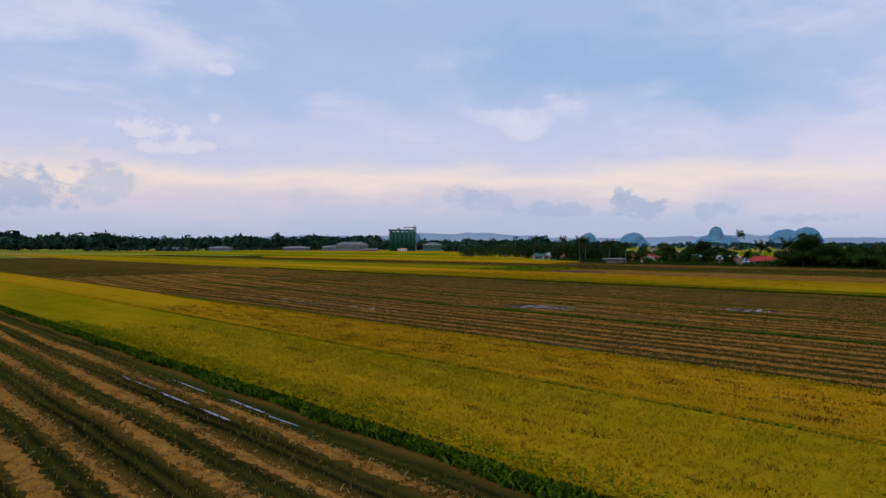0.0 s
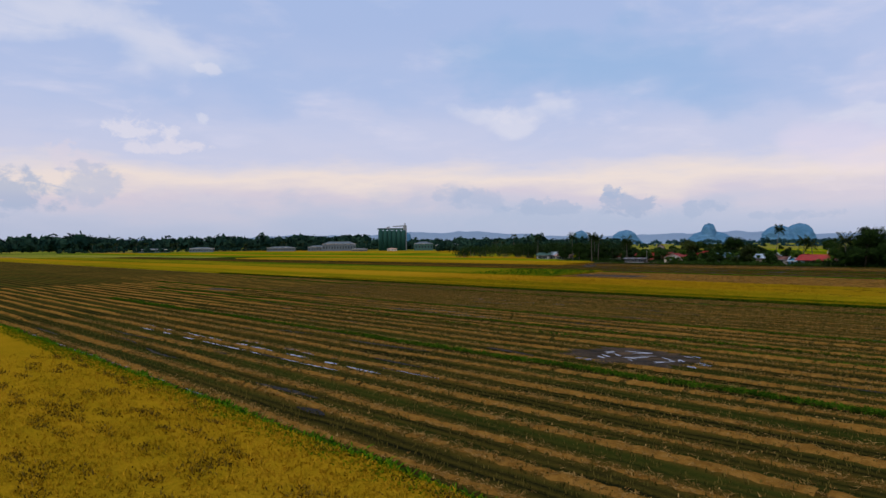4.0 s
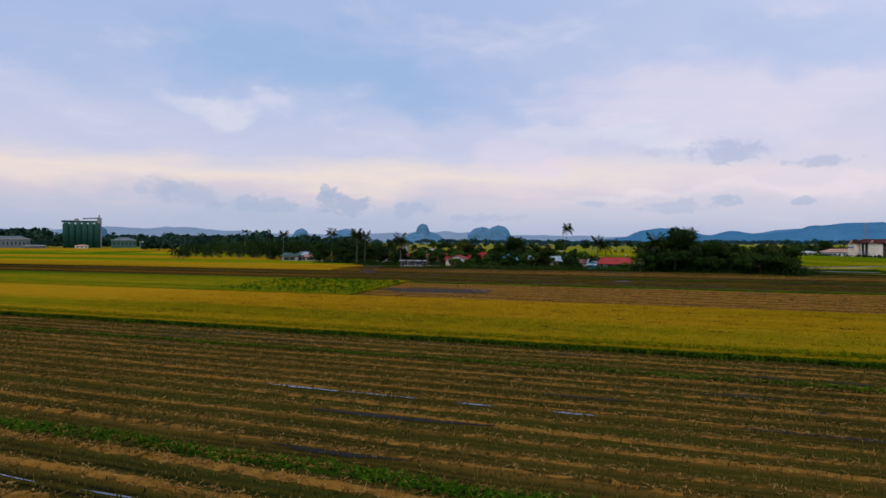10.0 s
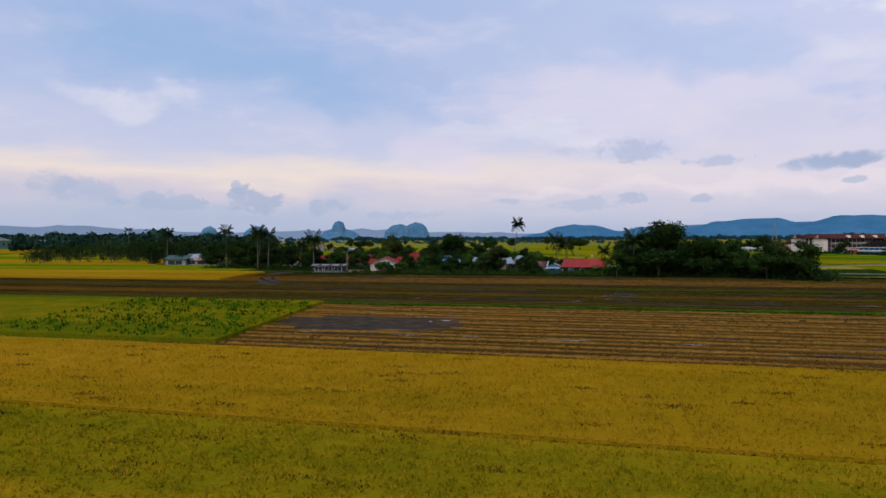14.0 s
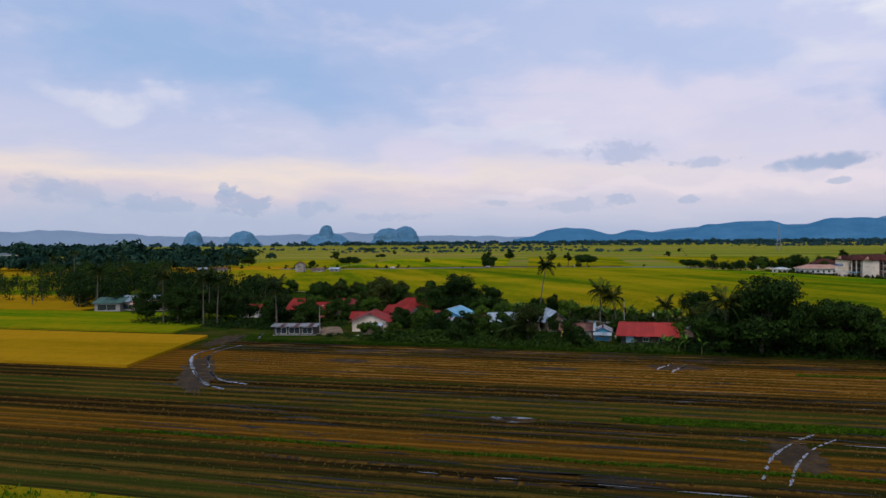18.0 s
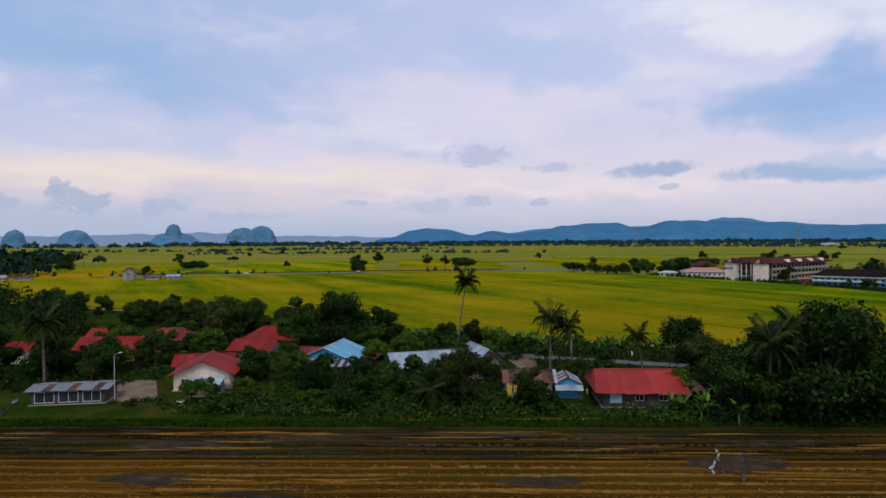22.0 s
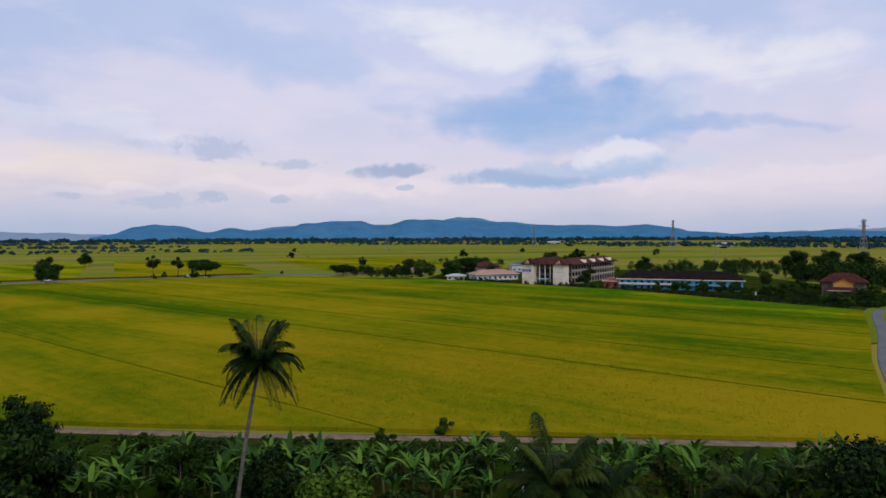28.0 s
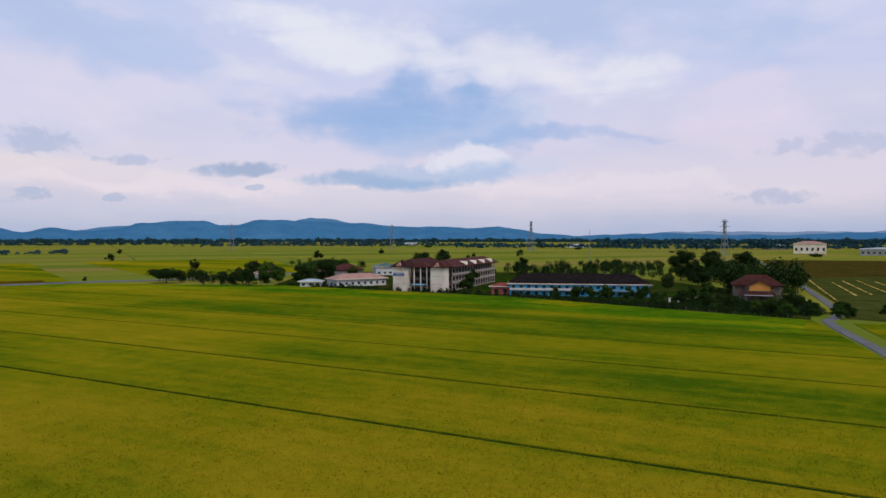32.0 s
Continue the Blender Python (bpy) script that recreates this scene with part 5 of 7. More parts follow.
def cards(rng, p, d, size):
    n = len(p)
    t1 = np.cross(d + rng.normal(0, 0.5, (n, 3)), rng.normal(0, 1, (n, 3)))
    t1 /= np.linalg.norm(t1, axis=1)[:, None] + 1e-9
    t2 = np.cross(t1, d + rng.normal(0, 0.35, (n, 3)))
    t2 /= np.linalg.norm(t2, axis=1)[:, None] + 1e-9
    s = size * rng.uniform(0.6, 1.25, (n, 1))
    lift = d * s * 0.25
    return np.stack([p - t1 * s, p - t2 * s * 0.55 + lift, p + t1 * s, p + t2 * s * 0.55 + lift], 1)


def quads(v):
    return npmesh("leaves", v.reshape(-1, 3), np.arange(len(v) * 4).reshape(-1, 4))


def woods(line, count, depth, high, label, leaves=90, leaf=0.35, mat=None, wide=0.55):
    """A far belt of trees along a line, joined as stuff."""
    spots = []
    pts = curve(line, 12)
    for _ in range(count):
        i = rng.integers(0, len(pts) - 1)
        t = rng.random()
        h = high * rng.uniform(0.45, 1.15) * (1.25 if rng.random() < 0.12 else 1)
        spots.append((pts[i][0] + (pts[i + 1][0] - pts[i][0]) * t + rng.normal(0, depth), pts[i][1] + (pts[i + 1][1] - pts[i][1]) * t + rng.normal(0, depth), h * rng.uniform(wide * 0.7, wide * 1.3), h))
    me = quads(clumps(rng, spots, 1.0, leaves, leaf))
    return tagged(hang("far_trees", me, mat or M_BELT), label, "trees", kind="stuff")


woods([bearing(-42, 1350), bearing(-25, 1300), bearing(-12, 1330), bearing(-3, 1400)], 520, 14, 28, "distant belt of dark trees and palms")
woods([bearing(-4, 1250), bearing(4, 1280), bearing(9, 1150), bearing(14, 950)], 260, 12, 20, "distant belt of trees round mill sheds")
woods([bearing(10, 930), bearing(16, 860), bearing(22, 840)], 170, 14, 16, "belt of trees at the edge of the plain")
woods([bearing(-30, 1180), bearing(-14, 1160), bearing(-2, 1130), bearing(7, 1050)], 330, 10, 9, "low hedgerow before the mill and its sheds")
woods([bearing(4, 700), bearing(9, 640), bearing(14, 600), bearing(20, 620)], 130, 16, 13, "orchard belt beyond the paddies", 110, 0.3)
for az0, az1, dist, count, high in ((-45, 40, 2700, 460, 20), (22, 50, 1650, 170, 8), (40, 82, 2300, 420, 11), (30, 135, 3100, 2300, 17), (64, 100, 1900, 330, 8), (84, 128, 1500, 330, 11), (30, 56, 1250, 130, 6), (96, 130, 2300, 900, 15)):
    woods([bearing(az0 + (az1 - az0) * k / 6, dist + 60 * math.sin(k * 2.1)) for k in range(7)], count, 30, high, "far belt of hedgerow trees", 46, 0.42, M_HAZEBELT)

# ---------------------------------------------------------------- plants


def tree_meshes(seed, height, spread_r, lobes, leaves, leaf, trunk_h, flat=1.0):
    """Trunk with limbs, and a crown of leaf cards on uneven lobes."""
    r = np.random.default_rng(seed)
    sh = Shape()
    lean = r.normal(0, 0.25, 2)
    top = Vector((lean[0], lean[1], trunk_h))
    sh.tube([(0, 0, -0.1), (lean[0] * 0.3, lean[1] * 0.3, trunk_h * 0.5), top], [height * 0.028, height * 0.02, height * 0.015], 7)
    parts = []
    centres = []
    for k in range(lobes):
        t = 2 * math.pi * k / lobes * 1.9 + r.uniform(0, 0.9)
        rad = spread_r * (0.0 if k == 0 else r.uniform(0.3, 0.8))
        z = trunk_h + (height - trunk_h) * (0.74 if k == 0 else r.uniform(0.0, 0.66)) * flat
        c = Vector((math.cos(t) * rad, math.sin(t) * rad, z))
        size = spread_r * r.uniform(0.26, 0.56)
        centres.append((c, size))
        mid = (top + c) / 2 + Vector((0, 0, 0.3))
        sh.tube([top * 0.92, mid, c], [height * 0.012, height * 0.008, height * 0.003], 5, False)
    for c, size in centres:
        n = int(leaves * (size / spread_r) ** 2 * 4 / lobes * 2.6)
        d = r.normal(0, 1, (n, 3))
        d /= np.linalg.norm(d, axis=1)[:, None]
        lump = 1 + 0.22 * np.sin(d[:, :1] * 7 + seed) * np.sin(d[:, 1:2] * 6) + 0.14 * np.sin(d[:, 2:3] * 9 + seed)
        p = np.array(c) + d * size * lump * r.uniform(0.55, 1.05, (n, 1)) * np.array([1, 1, 0.78 * flat])
        parts.append(cards(r, p, d, leaf * 0.72))
    return sh.mesh("trunk", True), quads(np.concatenate(parts))


TREES = []
for k, (h, r, lobes, leaves, leaf, th, mat, flat) in enumerate((
        (9.0, 4.2, 11, 3600, 0.34, 2.2, M_LEAF[0], 1.0), (7.5, 3.6, 7, 3000, 0.32, 2.0, M_LEAF[1], 1.0), (6.0, 3.0, 6, 2400, 0.30, 1.5, M_LEAF[2], 1.0),
        (11.5, 4.4, 13, 4200, 0.34, 3.4, M_LEAF[3], 1.0), (8.0, 5.6, 9, 3800, 0.36, 3.0, M_LEAF[0], 0.62), (13.0, 5.0, 16, 5200, 0.36, 3.2, M_LEAF[0], 1.05),
        (4.0, 2.3, 5, 1700, 0.27, 0.7, M_LEAF[1], 1.0), (10.0, 3.0, 8, 2400, 0.30, 4.0, M_LEAF[3], 1.1))):
    trunk_me, crown_me = tree_meshes(11 + k, h, r, lobes, leaves, leaf, th, flat)
    trunk_me.materials.append(M_BARK)
    crown_me.materials.append(mat)
    TREES.append((trunk_me, crown_me))
TREE_WORDS = ["dense dark green broadleaf tree with a full crown", "mid green broadleaf tree with a lumpy crown", "light green young tree with a loose crown", "tall olive-green tree with an airy crown",
              "wide flat-crowned rain tree standing in fields", "very tall dark tree with heavy limbs", "low rounded green shrub by the houses", "slender tall tree with sparse foliage"]
TREE_H = [9.0, 7.5, 6.0, 11.5, 8.0, 13.0, 4.0, 10.0]


def tree(kind, x, y, height, turn=None, words="", z=0.0, squash=1.0):
    s = height / TREE_H[kind]
    a = random.uniform(0, 360) if turn is None else turn
    m = Matrix.Translation((x, y, z)) @ pose(0, 0, 0, 0, 0, a) @ Matrix.Diagonal((s * squash, s * squash, s, 1))
    ob = thing("shrub" if kind == 6 else "tree", m, words or TREE_WORDS[kind], "shrub" if kind == 6 else "tree")
    hang("trunk", TREES[kind][0], None, ob)
    hang("crown", TREES[kind][1], None, ob)
    return ob


def frond_mesh(length, rise, droop, seed):
    """A feathered coconut leaf: midrib and hanging leaflets."""
    r = random.Random(seed)
    sh = Shape()
    n = 14
    rib = []
    for i in range(n + 1):
        t = i / n
        rib.append(Vector((length * (t - 0.12 * t * t * droop), 0.15 * math.sin(3 * t), length * (rise * t - droop * 0.62 * t * t))))
    sh.tube(rib, [0.05 * (1 - 0.85 * i / n) + 0.006 for i in range(n + 1)], 4, False)
    for i in range(1, n * 3 + 1):
        t = 0.1 + 0.9 * i / (n * 3)
        j = min(n - 1, int(t * n))
        p = rib[j].lerp(rib[j + 1], min(1.0, t * n - j))
        ln = length * 0.26 * math.sin(math.pi * (0.15 + 0.8 * t)) + 0.12
        for side in (-1, 1):
            hangdown = ln * r.uniform(0.45, 1.0)
            q = p + Vector((ln * 0.55, side * ln * 0.75, -hangdown * 0.7))
            w = Vector((0.062, 0, 0.0)) * (length / 4)
            k = p + Vector((ln * 0.3, side * ln * 0.48, -hangdown * 0.15))
            sh.add([p - w, p + w, k + w, k - w, q], [(0, 1, 2, 3), (3, 2, 4)])
    return sh.mesh("frond")


UPRIGHT = [frond_mesh(3.5, 2.1, 1.7, 11), frond_mesh(4.0, 1.4, 1.75, 12), frond_mesh(4.2, 0.7, 1.5, 13), frond_mesh(3.9, -0.1, 1.3, 14)]
for me in UPRIGHT:
    me.materials.append(M_FROND)
FRONDS = [frond_mesh(4.2, 0.85, 0.75, 1), frond_mesh(4.4, 0.42, 0.95, 2), frond_mesh(4.1, 0.05, 1.0, 3), frond_mesh(3.6, -0.5, 0.75, 4)]
for me in FRONDS:
    me.materials.append(M_FROND)


def palm(x, y, height, lean=(0, 0), turn=0, size=1.0, count=22, words="coconut palm with a slender bare trunk and drooping fronds", z=0.0, leaves=None):
    ob = thing("coconut_palm", Matrix.Translation((x, y, z)) @ pose(0, 0, 0, 0, 0, turn), words, "palm tree")
    r = random.Random(int(x * 7 + y * 13))
    top = Vector((lean[0], lean[1], height))
    path = [Vector((lean[0] * t ** 1.6, lean[1] * t ** 1.6, height * t - 0.15 * (t == 0))) for t in np.linspace(0, 1, 9)]
    sh = Shape().tube(path, [0.27 * size - 0.14 * size * t + (0.12 if t == 0 else 0) for t in np.linspace(0, 1, 9)], 8)
    me = sh.mesh("trunk", True)
    hang("trunk", me, M_PALMBARK, ob)
    for k in range(count):
        lay = min(3, k * 4 // count)
        m = Matrix.Translation(top) @ pose(0, 0, 0, r.uniform(-14, 14), r.uniform(-9, 9), k * 137.5 + r.uniform(-12, 12)) @ Matrix.Scale(size * r.uniform(0.82, 1.1), 4)
        hang("frond", (leaves or FRONDS)[lay], None, ob, m=m)
    nuts = Shape()
    for k in range(7):
        c = top + Vector((math.cos(k * 2.4) * 0.3, math.sin(k * 2.4) * 0.3, -0.25 - 0.1 * (k % 3)))
        nuts.tube([c + Vector((0, 0, 0.14)), c + Vector((0, 0, 0.06)), c - Vector((0, 0, 0.08)), c - Vector((0, 0, 0.14))], [0.03, 0.12, 0.12, 0.03], 6)
    hang("coconuts", nuts, M_STEM, ob)
    return ob


def banana_leaf(length, rise, seed):
    r = random.Random(seed)
    vs, fs, n = [], [], 9
    for i in range(n + 1):
        t = i / n
        p = Vector((length * t * (0.45 + 0.4 * t), 0, length * (rise * t - 0.75 * t * t * rise * 0.55)))
        w = length * 0.115 * math.sin(math.pi * (0.1 + 0.86 * t)) * r.uniform(0.85, 1.1)
        vs += [p + Vector((0, -w, w * 0.45)), p, p + Vector((0, w, w * 0.45))]
        if i:
            k = 3 * i
            fs += [(k - 3, k, k + 1, k - 2), (k - 2, k + 1, k + 2, k - 1)]
    return Shape().add(vs, fs).mesh("leaf", True)


BLEAF = [banana_leaf(2.6, 1.6, 1), banana_leaf(2.7, 1.2, 2), banana_leaf(2.5, 0.75, 3)]
for me in BLEAF:
    me.materials.append(M_BANANA)
BSTEM = Shape().tube([(0, 0, -0.1), (0.02, 0, 1.0), (0.05, 0.03, 2.2)], [0.17, 0.14, 0.09], 8).mesh("stem", True)
BSTEM.materials.append(M_STEM)


def banana(x, y, s, r):
    ob = thing("banana_plant", Matrix.Translation((x, y, 0.04)) @ pose(0, 0, 0, 0, 0, r.uniform(0, 360)) @ Matrix.Scale(s, 4), "banana plant with broad arching green leaves", "banana plant", "banana row")
    hang("stem", BSTEM, None, ob)
    for k in range(8):
        m = Matrix.Translation((0.05, 0.03, 2.1 - 0.06 * k)) @ pose(0, 0, 0, 0, r.uniform(-8, 8), k * 137.5 + r.uniform(-15, 15)) @ Matrix.Scale(r.uniform(0.75, 1.1), 4)
        hang("leaf", BLEAF[k % 3], None, ob, m=m)
    return ob


def grove(poly, count, low, high, label, mat=None, leaf=0.2, leaves=150):
    """A dense stand of trees, joined as stuff: each crown of several lobes on a short trunk."""
    out, trunks = [], Shape()
    xs, ys = [p[0] for p in poly], [p[1] for p in poly]
    made = 0
    while made < count:
        x, y = rng.uniform(min(xs), max(xs)), rng.uniform(min(ys), max(ys))
        if not inside(np.array([[x, y]]), poly)[0]:
            continue
        made += 1
        h = rng.uniform(low, high)
        trunks.tube([(x, y, -0.1), (x, y, h * 0.6)], [0.25, 0.1], 5, False)
        for k in range(5):
            t = rng.uniform(0, 2 * np.pi)
            q = h * (0.0 if k == 0 else rng.uniform(0.12, 0.3))
            c = np.array([x + math.cos(t) * q, y + math.sin(t) * q, h * (0.72 if k == 0 else rng.uniform(0.25, 0.68))])
            size = h * rng.uniform(0.16, 0.28)
            d = rng.normal(0, 1, (leaves // 3, 3))
            d /= np.linalg.norm(d, axis=1)[:, None]
            out.append(cards(rng, c + d * size * rng.uniform(0.6, 1.1, (len(d), 1)), d, leaf * h * 0.22))
    crowns = tagged(hang("grove", quads(np.concatenate(out)), mat or M_LEAF[0]), label, "trees", kind="stuff")
    hang("trunks", trunks, M_BARK, crowns)
    return crowns

# ---------------------------------------------------------------- buildings


def roof_sheets(parent, a, b, c, d, count, mats, seed=0, name="roof_sheet"):
    """One slope: a-b the eave, d-c the ridge above it, laid with ribbed metal sheets."""
    a, b, c, d = (Vector(p) for p in (a, b, c, d))
    nrm = (b - a).cross(d - a).normalized()
    r = random.Random(seed)
    n = 6
    for i in range(count):
        t0, t1 = i / count, (i + 1) / count + 0.003
        lift = nrm * r.uniform(0.0, 0.03)
        slip = r.uniform(-0.02, 0.02)
        top, low = [], []
        for k in range(n + 1):
            t = t0 + (t1 - t0) * k / n
            rib = nrm * (0.035 if k % 2 else 0.0) + lift
            top.append((a.lerp(b, t).lerp(d.lerp(c, t), slip) + rib, d.lerp(c, t) + rib))
        vs = [p for pair in top for p in pair] + [p - nrm * 0.02 for pair in top for p in pair]
        m = 2 * (n + 1)
        fs = []
        for k in range(n):
            q = 2 * k
            fs += [(q, q + 2, q + 3, q + 1), (m + q, m + q + 1, m + q + 3, m + q + 2), (q, m + q, m + q + 2, q + 2)]
        fs += [(0, 1, m + 1, m), (m - 2, 2 * m - 2, 2 * m - 1, m - 1)]
        hang(name, Shape().add(vs, fs), mats[i % len(mats)] if seed < 50 else r.choice(mats), parent)


def pierced(w, h, t, holes):
    """An upright wall in x-z with thickness t in y and real openings (x0, x1, z0, z1): one closed skin."""
    xs = sorted({0.0, w, *[q for o in holes for q in o[:2]]})
    zs = sorted({0.0, h, *[q for o in holes for q in o[2:]]})
    nx, nz = len(xs), len(zs)

    def solid(i, k):
        if not (0 <= i < nx - 1 and 0 <= k < nz - 1):
            return False
        x, z = (xs[i] + xs[i + 1]) / 2, (zs[k] + zs[k + 1]) / 2
        return not any(o[0] < x < o[1] and o[2] < z < o[3] for o in holes)

    vs = [(x, y, z) for y in (0.0, t) for z in zs for x in xs]
    at = lambda i, k, b: b * nx * nz + k * nx + i
    fs = []
    for i in range(nx - 1):
        for k in range(nz - 1):
            if not solid(i, k):
                continue
            fs += [(at(i, k, 0), at(i + 1, k, 0), at(i + 1, k + 1, 0), at(i, k + 1, 0)), (at(i, k + 1, 1), at(i + 1, k + 1, 1), at(i + 1, k, 1), at(i, k, 1))]
            for di, dk, p, q in ((-1, 0, (i, k), (i, k + 1)), (1, 0, (i + 1, k + 1), (i + 1, k)), (0, -1, (i + 1, k), (i, k)), (0, 1, (i, k + 1), (i + 1, k + 1))):
                if not solid(i + di, k + dk):
                    fs.append((at(*p, 0), at(*q, 0), at(*q, 1), at(*p, 1)))
    used = sorted({v for f in fs for v in f})
    new_of = {v: n for n, v in enumerate(used)}
    return Shape().add([vs[v] for v in used], [tuple(new_of[v] for v in f) for f in fs])


def window(parent, x0, x1, z0, z1, m, bars=2, frame_mat=None, name="window"):
    fr = Shape()
    f = 0.07
    for q in ((x0, x0 + f, z0, z1), (x1 - f, x1, z0, z1), (x0, x1, z0, z0 + f), (x0, x1, z1 - f, z1)):
        fr.box(q[0], -0.03, q[2], q[1], 0.1, q[3], m)
    for k in range(1, bars):
        x = x0 + (x1 - x0) * k / bars
        fr.box(x - 0.025, -0.01, z0, x + 0.025, 0.08, z1, m)
    ob = hang(name, fr, frame_mat or M_WHITE, parent)
    hang("pane", Shape().box(x0 + f, 0.04, z0 + f, x1 - f, 0.06, z1 - f, m), M_GLASS, ob)
    return ob


def walls(ob, w, d, h, mat, front=(), side=(), t=0.14, boards=False):
    """Four walls with openings in the front (y = 0) and at the right end (x = w)."""
    mats = mat
    frames = [(Matrix.Identity(4), w, front), (Matrix.Translation((w, 0, 0)) @ pose(0, 0, 0, 0, 0, 90), d, side),
              (Matrix.Translation((w, d, 0)) @ pose(0, 0, 0, 0, 0, 180), w, ()), (Matrix.Translation((0, d, 0)) @ pose(0, 0, 0, 0, 0, 270), d, side)]
    for m, ln, holes in frames:
        wall = hang("wall", pierced(ln, h, t, holes), mats, ob, m=m)
        for o in holes:
            if o[2] > 0.3:
                window(wall, *o, Matrix.Identity(4))
            else:
                hang("door", Shape().box(o[0] + 0.03, 0.03, 0.05, o[1] - 0.03, 0.08, o[3] - 0.03), M_WOOD, wall)
        if boards and m is frames[0][0]:
            k = 0.0
            while k < ln - 0.2:
                if not any(o[0] - 0.2 < k < o[1] for o in holes):
                    hang("board", Shape().box(k + 0.01, -0.03, 0.1, k + 0.22, -0.002, h - 0.05), M_WOOD, wall)
                k += 0.24


def gable_house(name, label, x, y, deg, w, d, h, rise, roof, wall, ridge="x", over=0.7, front=(), side=(), z=0.05, sheets=14, seed=1, boards=False, hip=0.0, back=None, rise_back=None, gable=None):
    """Origin at the front left corner. ridge: 'x' along the front, 'y' running back."""
    ob = thing(name, Matrix.Translation((x, y, z)) @ pose(0, 0, 0, 0, 0, deg), label, {"barn": "barn", "open_shed": "shed", "shed": "shed", "hut": "hut", "roadside_shed": "shed"}.get(name, "house"))
    hang("floor_slab", Shape().box(-0.2, -0.2, -0.1, w + 0.2, d + 0.2, 0.12), M_CONCRETE, ob)
    walls(ob, w, d, h, wall, front, side, boards=boards)
    back = back or roof
    o = over
    drop = rise * o / ((d if ridge == "x" else w) / 2)
    e = h - drop
    if ridge == "x":
        top = h + rise
        yc = d / 2
        roof_sheets(ob, (-o, -o, e), (w + o, -o, e), (w + o - hip, yc, top), (-o + hip, yc, top), sheets, roof, seed)
        roof_sheets(ob, (w + o, d + o, e), (-o, d + o, e), (-o + hip, yc, top), (w + o - hip, yc, top), sheets, back, seed + 1)
        if hip:
            roof_sheets(ob, (-o, d + o, e), (-o, -o, e), (-o + hip, yc, top), (-o + hip, yc, top), max(3, sheets // 2), roof, seed + 2)
            roof_sheets(ob, (w + o, -o, e), (w + o, d + o, e), (w + o - hip, yc, top), (w + o - hip, yc, top), max(3, sheets // 2), roof, seed + 3)
        else:
            for q in (0.0, w - 0.14):
                hang("gable", Shape().add([(q, 0, h), (q, d, h), (q, yc, top - 0.12), (q + 0.14, 0, h), (q + 0.14, d, h), (q + 0.14, yc, top - 0.12)], [(0, 2, 1), (3, 4, 5), (0, 1, 4, 3), (1, 2, 5, 4), (2, 0, 3, 5)]), gable or wall, ob)
        hang("ridge_cap", Shape().beam((-o + hip, yc, top + 0.04), (w + o - hip, yc, top + 0.04), 0.3, 0.08), roof[0], ob)
    else:
        top = h + rise
        xc = w / 2
        roof_sheets(ob, (-o, d + o, e), (-o, -o, e), (xc, -o, top), (xc, d + o, top), sheets, roof, seed)
        roof_sheets(ob, (w + o, -o, e), (w + o, d + o, e), (xc, d + o, top), (xc, -o, top), sheets, back, seed + 1)
        for q in (0.0, d - 0.14):
            hang("gable", Shape().add([(0, q, h), (w, q, h), (xc, q, top - 0.12), (0, q + 0.14, h), (w, q + 0.14, h), (xc, q + 0.14, top - 0.12)], [(0, 1, 2), (3, 5, 4), (0, 3, 4, 1), (1, 4, 5, 2), (2, 5, 3, 0)]), gable or wall, ob)
        hang("ridge_cap", Shape().beam((xc, -o, top + 0.04), (xc, d + o, top + 0.04), 0.3, 0.08), roof[0], ob)
    return ob


def lean_to(ob, x0, x1, y0, y1, z_low, z_high, mats, sheets, seed, posts=True, at="front"):
    """A mono-pitch porch roof that falls towards the front."""
    roof_sheets(ob, (x0, y0, z_low), (x1, y0, z_low), (x1, y1, z_high), (x0, y1, z_high), sheets, mats, seed)
    if posts:
        n = max(2, int((x1 - x0) / 3) + 1)
        for k in range(n):
            q = x0 + 0.3 + (x1 - x0 - 0.6) * k / (n - 1)
            hang("post", Shape().box(q - 0.06, y0 + 0.25, -0.05, q + 0.06, y0 + 0.37, z_low + 0.02), M_WOOD, ob)


WIN = lambda x, w=1.3, z0=1.0, z1=2.0: (x, x + w, z0, z1)
UD = math.degrees(math.atan2(U.y, U.x))

# the house with the broad red roof
h1 = gable_house("house", "low house with a broad bright red metal roof and rendered walls", 181.4, 328.0, -54.5, 11.2, 9.4, 2.75, 1.95, [M_RED], M_SHADY,
                 front=(WIN(1.2), WIN(4.6), WIN(8.0), (6.5, 7.4, 0.0, 2.05)), side=(WIN(3.5),), sheets=13, over=1.15, hip=0.6)
hang("curtain", Shape().box(1.0, -0.12, 0.7, 2.7, -0.05, 2.1), M_BLUECLOTH, h1, "blue cloth hung at the window")
lean_to(h1, 11.9, 15.5, 2.0, 8.8, 2.0, 2.7, [M_RUST], 4, 61)
# brown house with striped lean-to
h2 = gable_house("house", "small house with a dark rusty roof and yellow cloths", 177.9, 342.6, -54, 7.2, 6.0, 2.5, 1.2, [M_RUST], M_GREYWALL, front=(WIN(1.0), WIN(4.5)), sheets=8, over=0.5, seed=60)
hang("cloth", Shape().box(0.2, -0.5, 0.3, 0.9, -0.44, 2.3), M_PLASTIC, h2, "yellow cloth hanging on a line")
hang("cloth", Shape().box(1.2, -0.55, 0.2, 1.7, -0.49, 2.1), M_PLASTIC, h2, "yellow cloth hanging on a line")
hang("flashing", Shape().beam((7.75, -0.6, 2.4), (7.75, 3.0, 3.85), 0.5, 0.05), M_ZINC, h2, "white metal flashing strip")
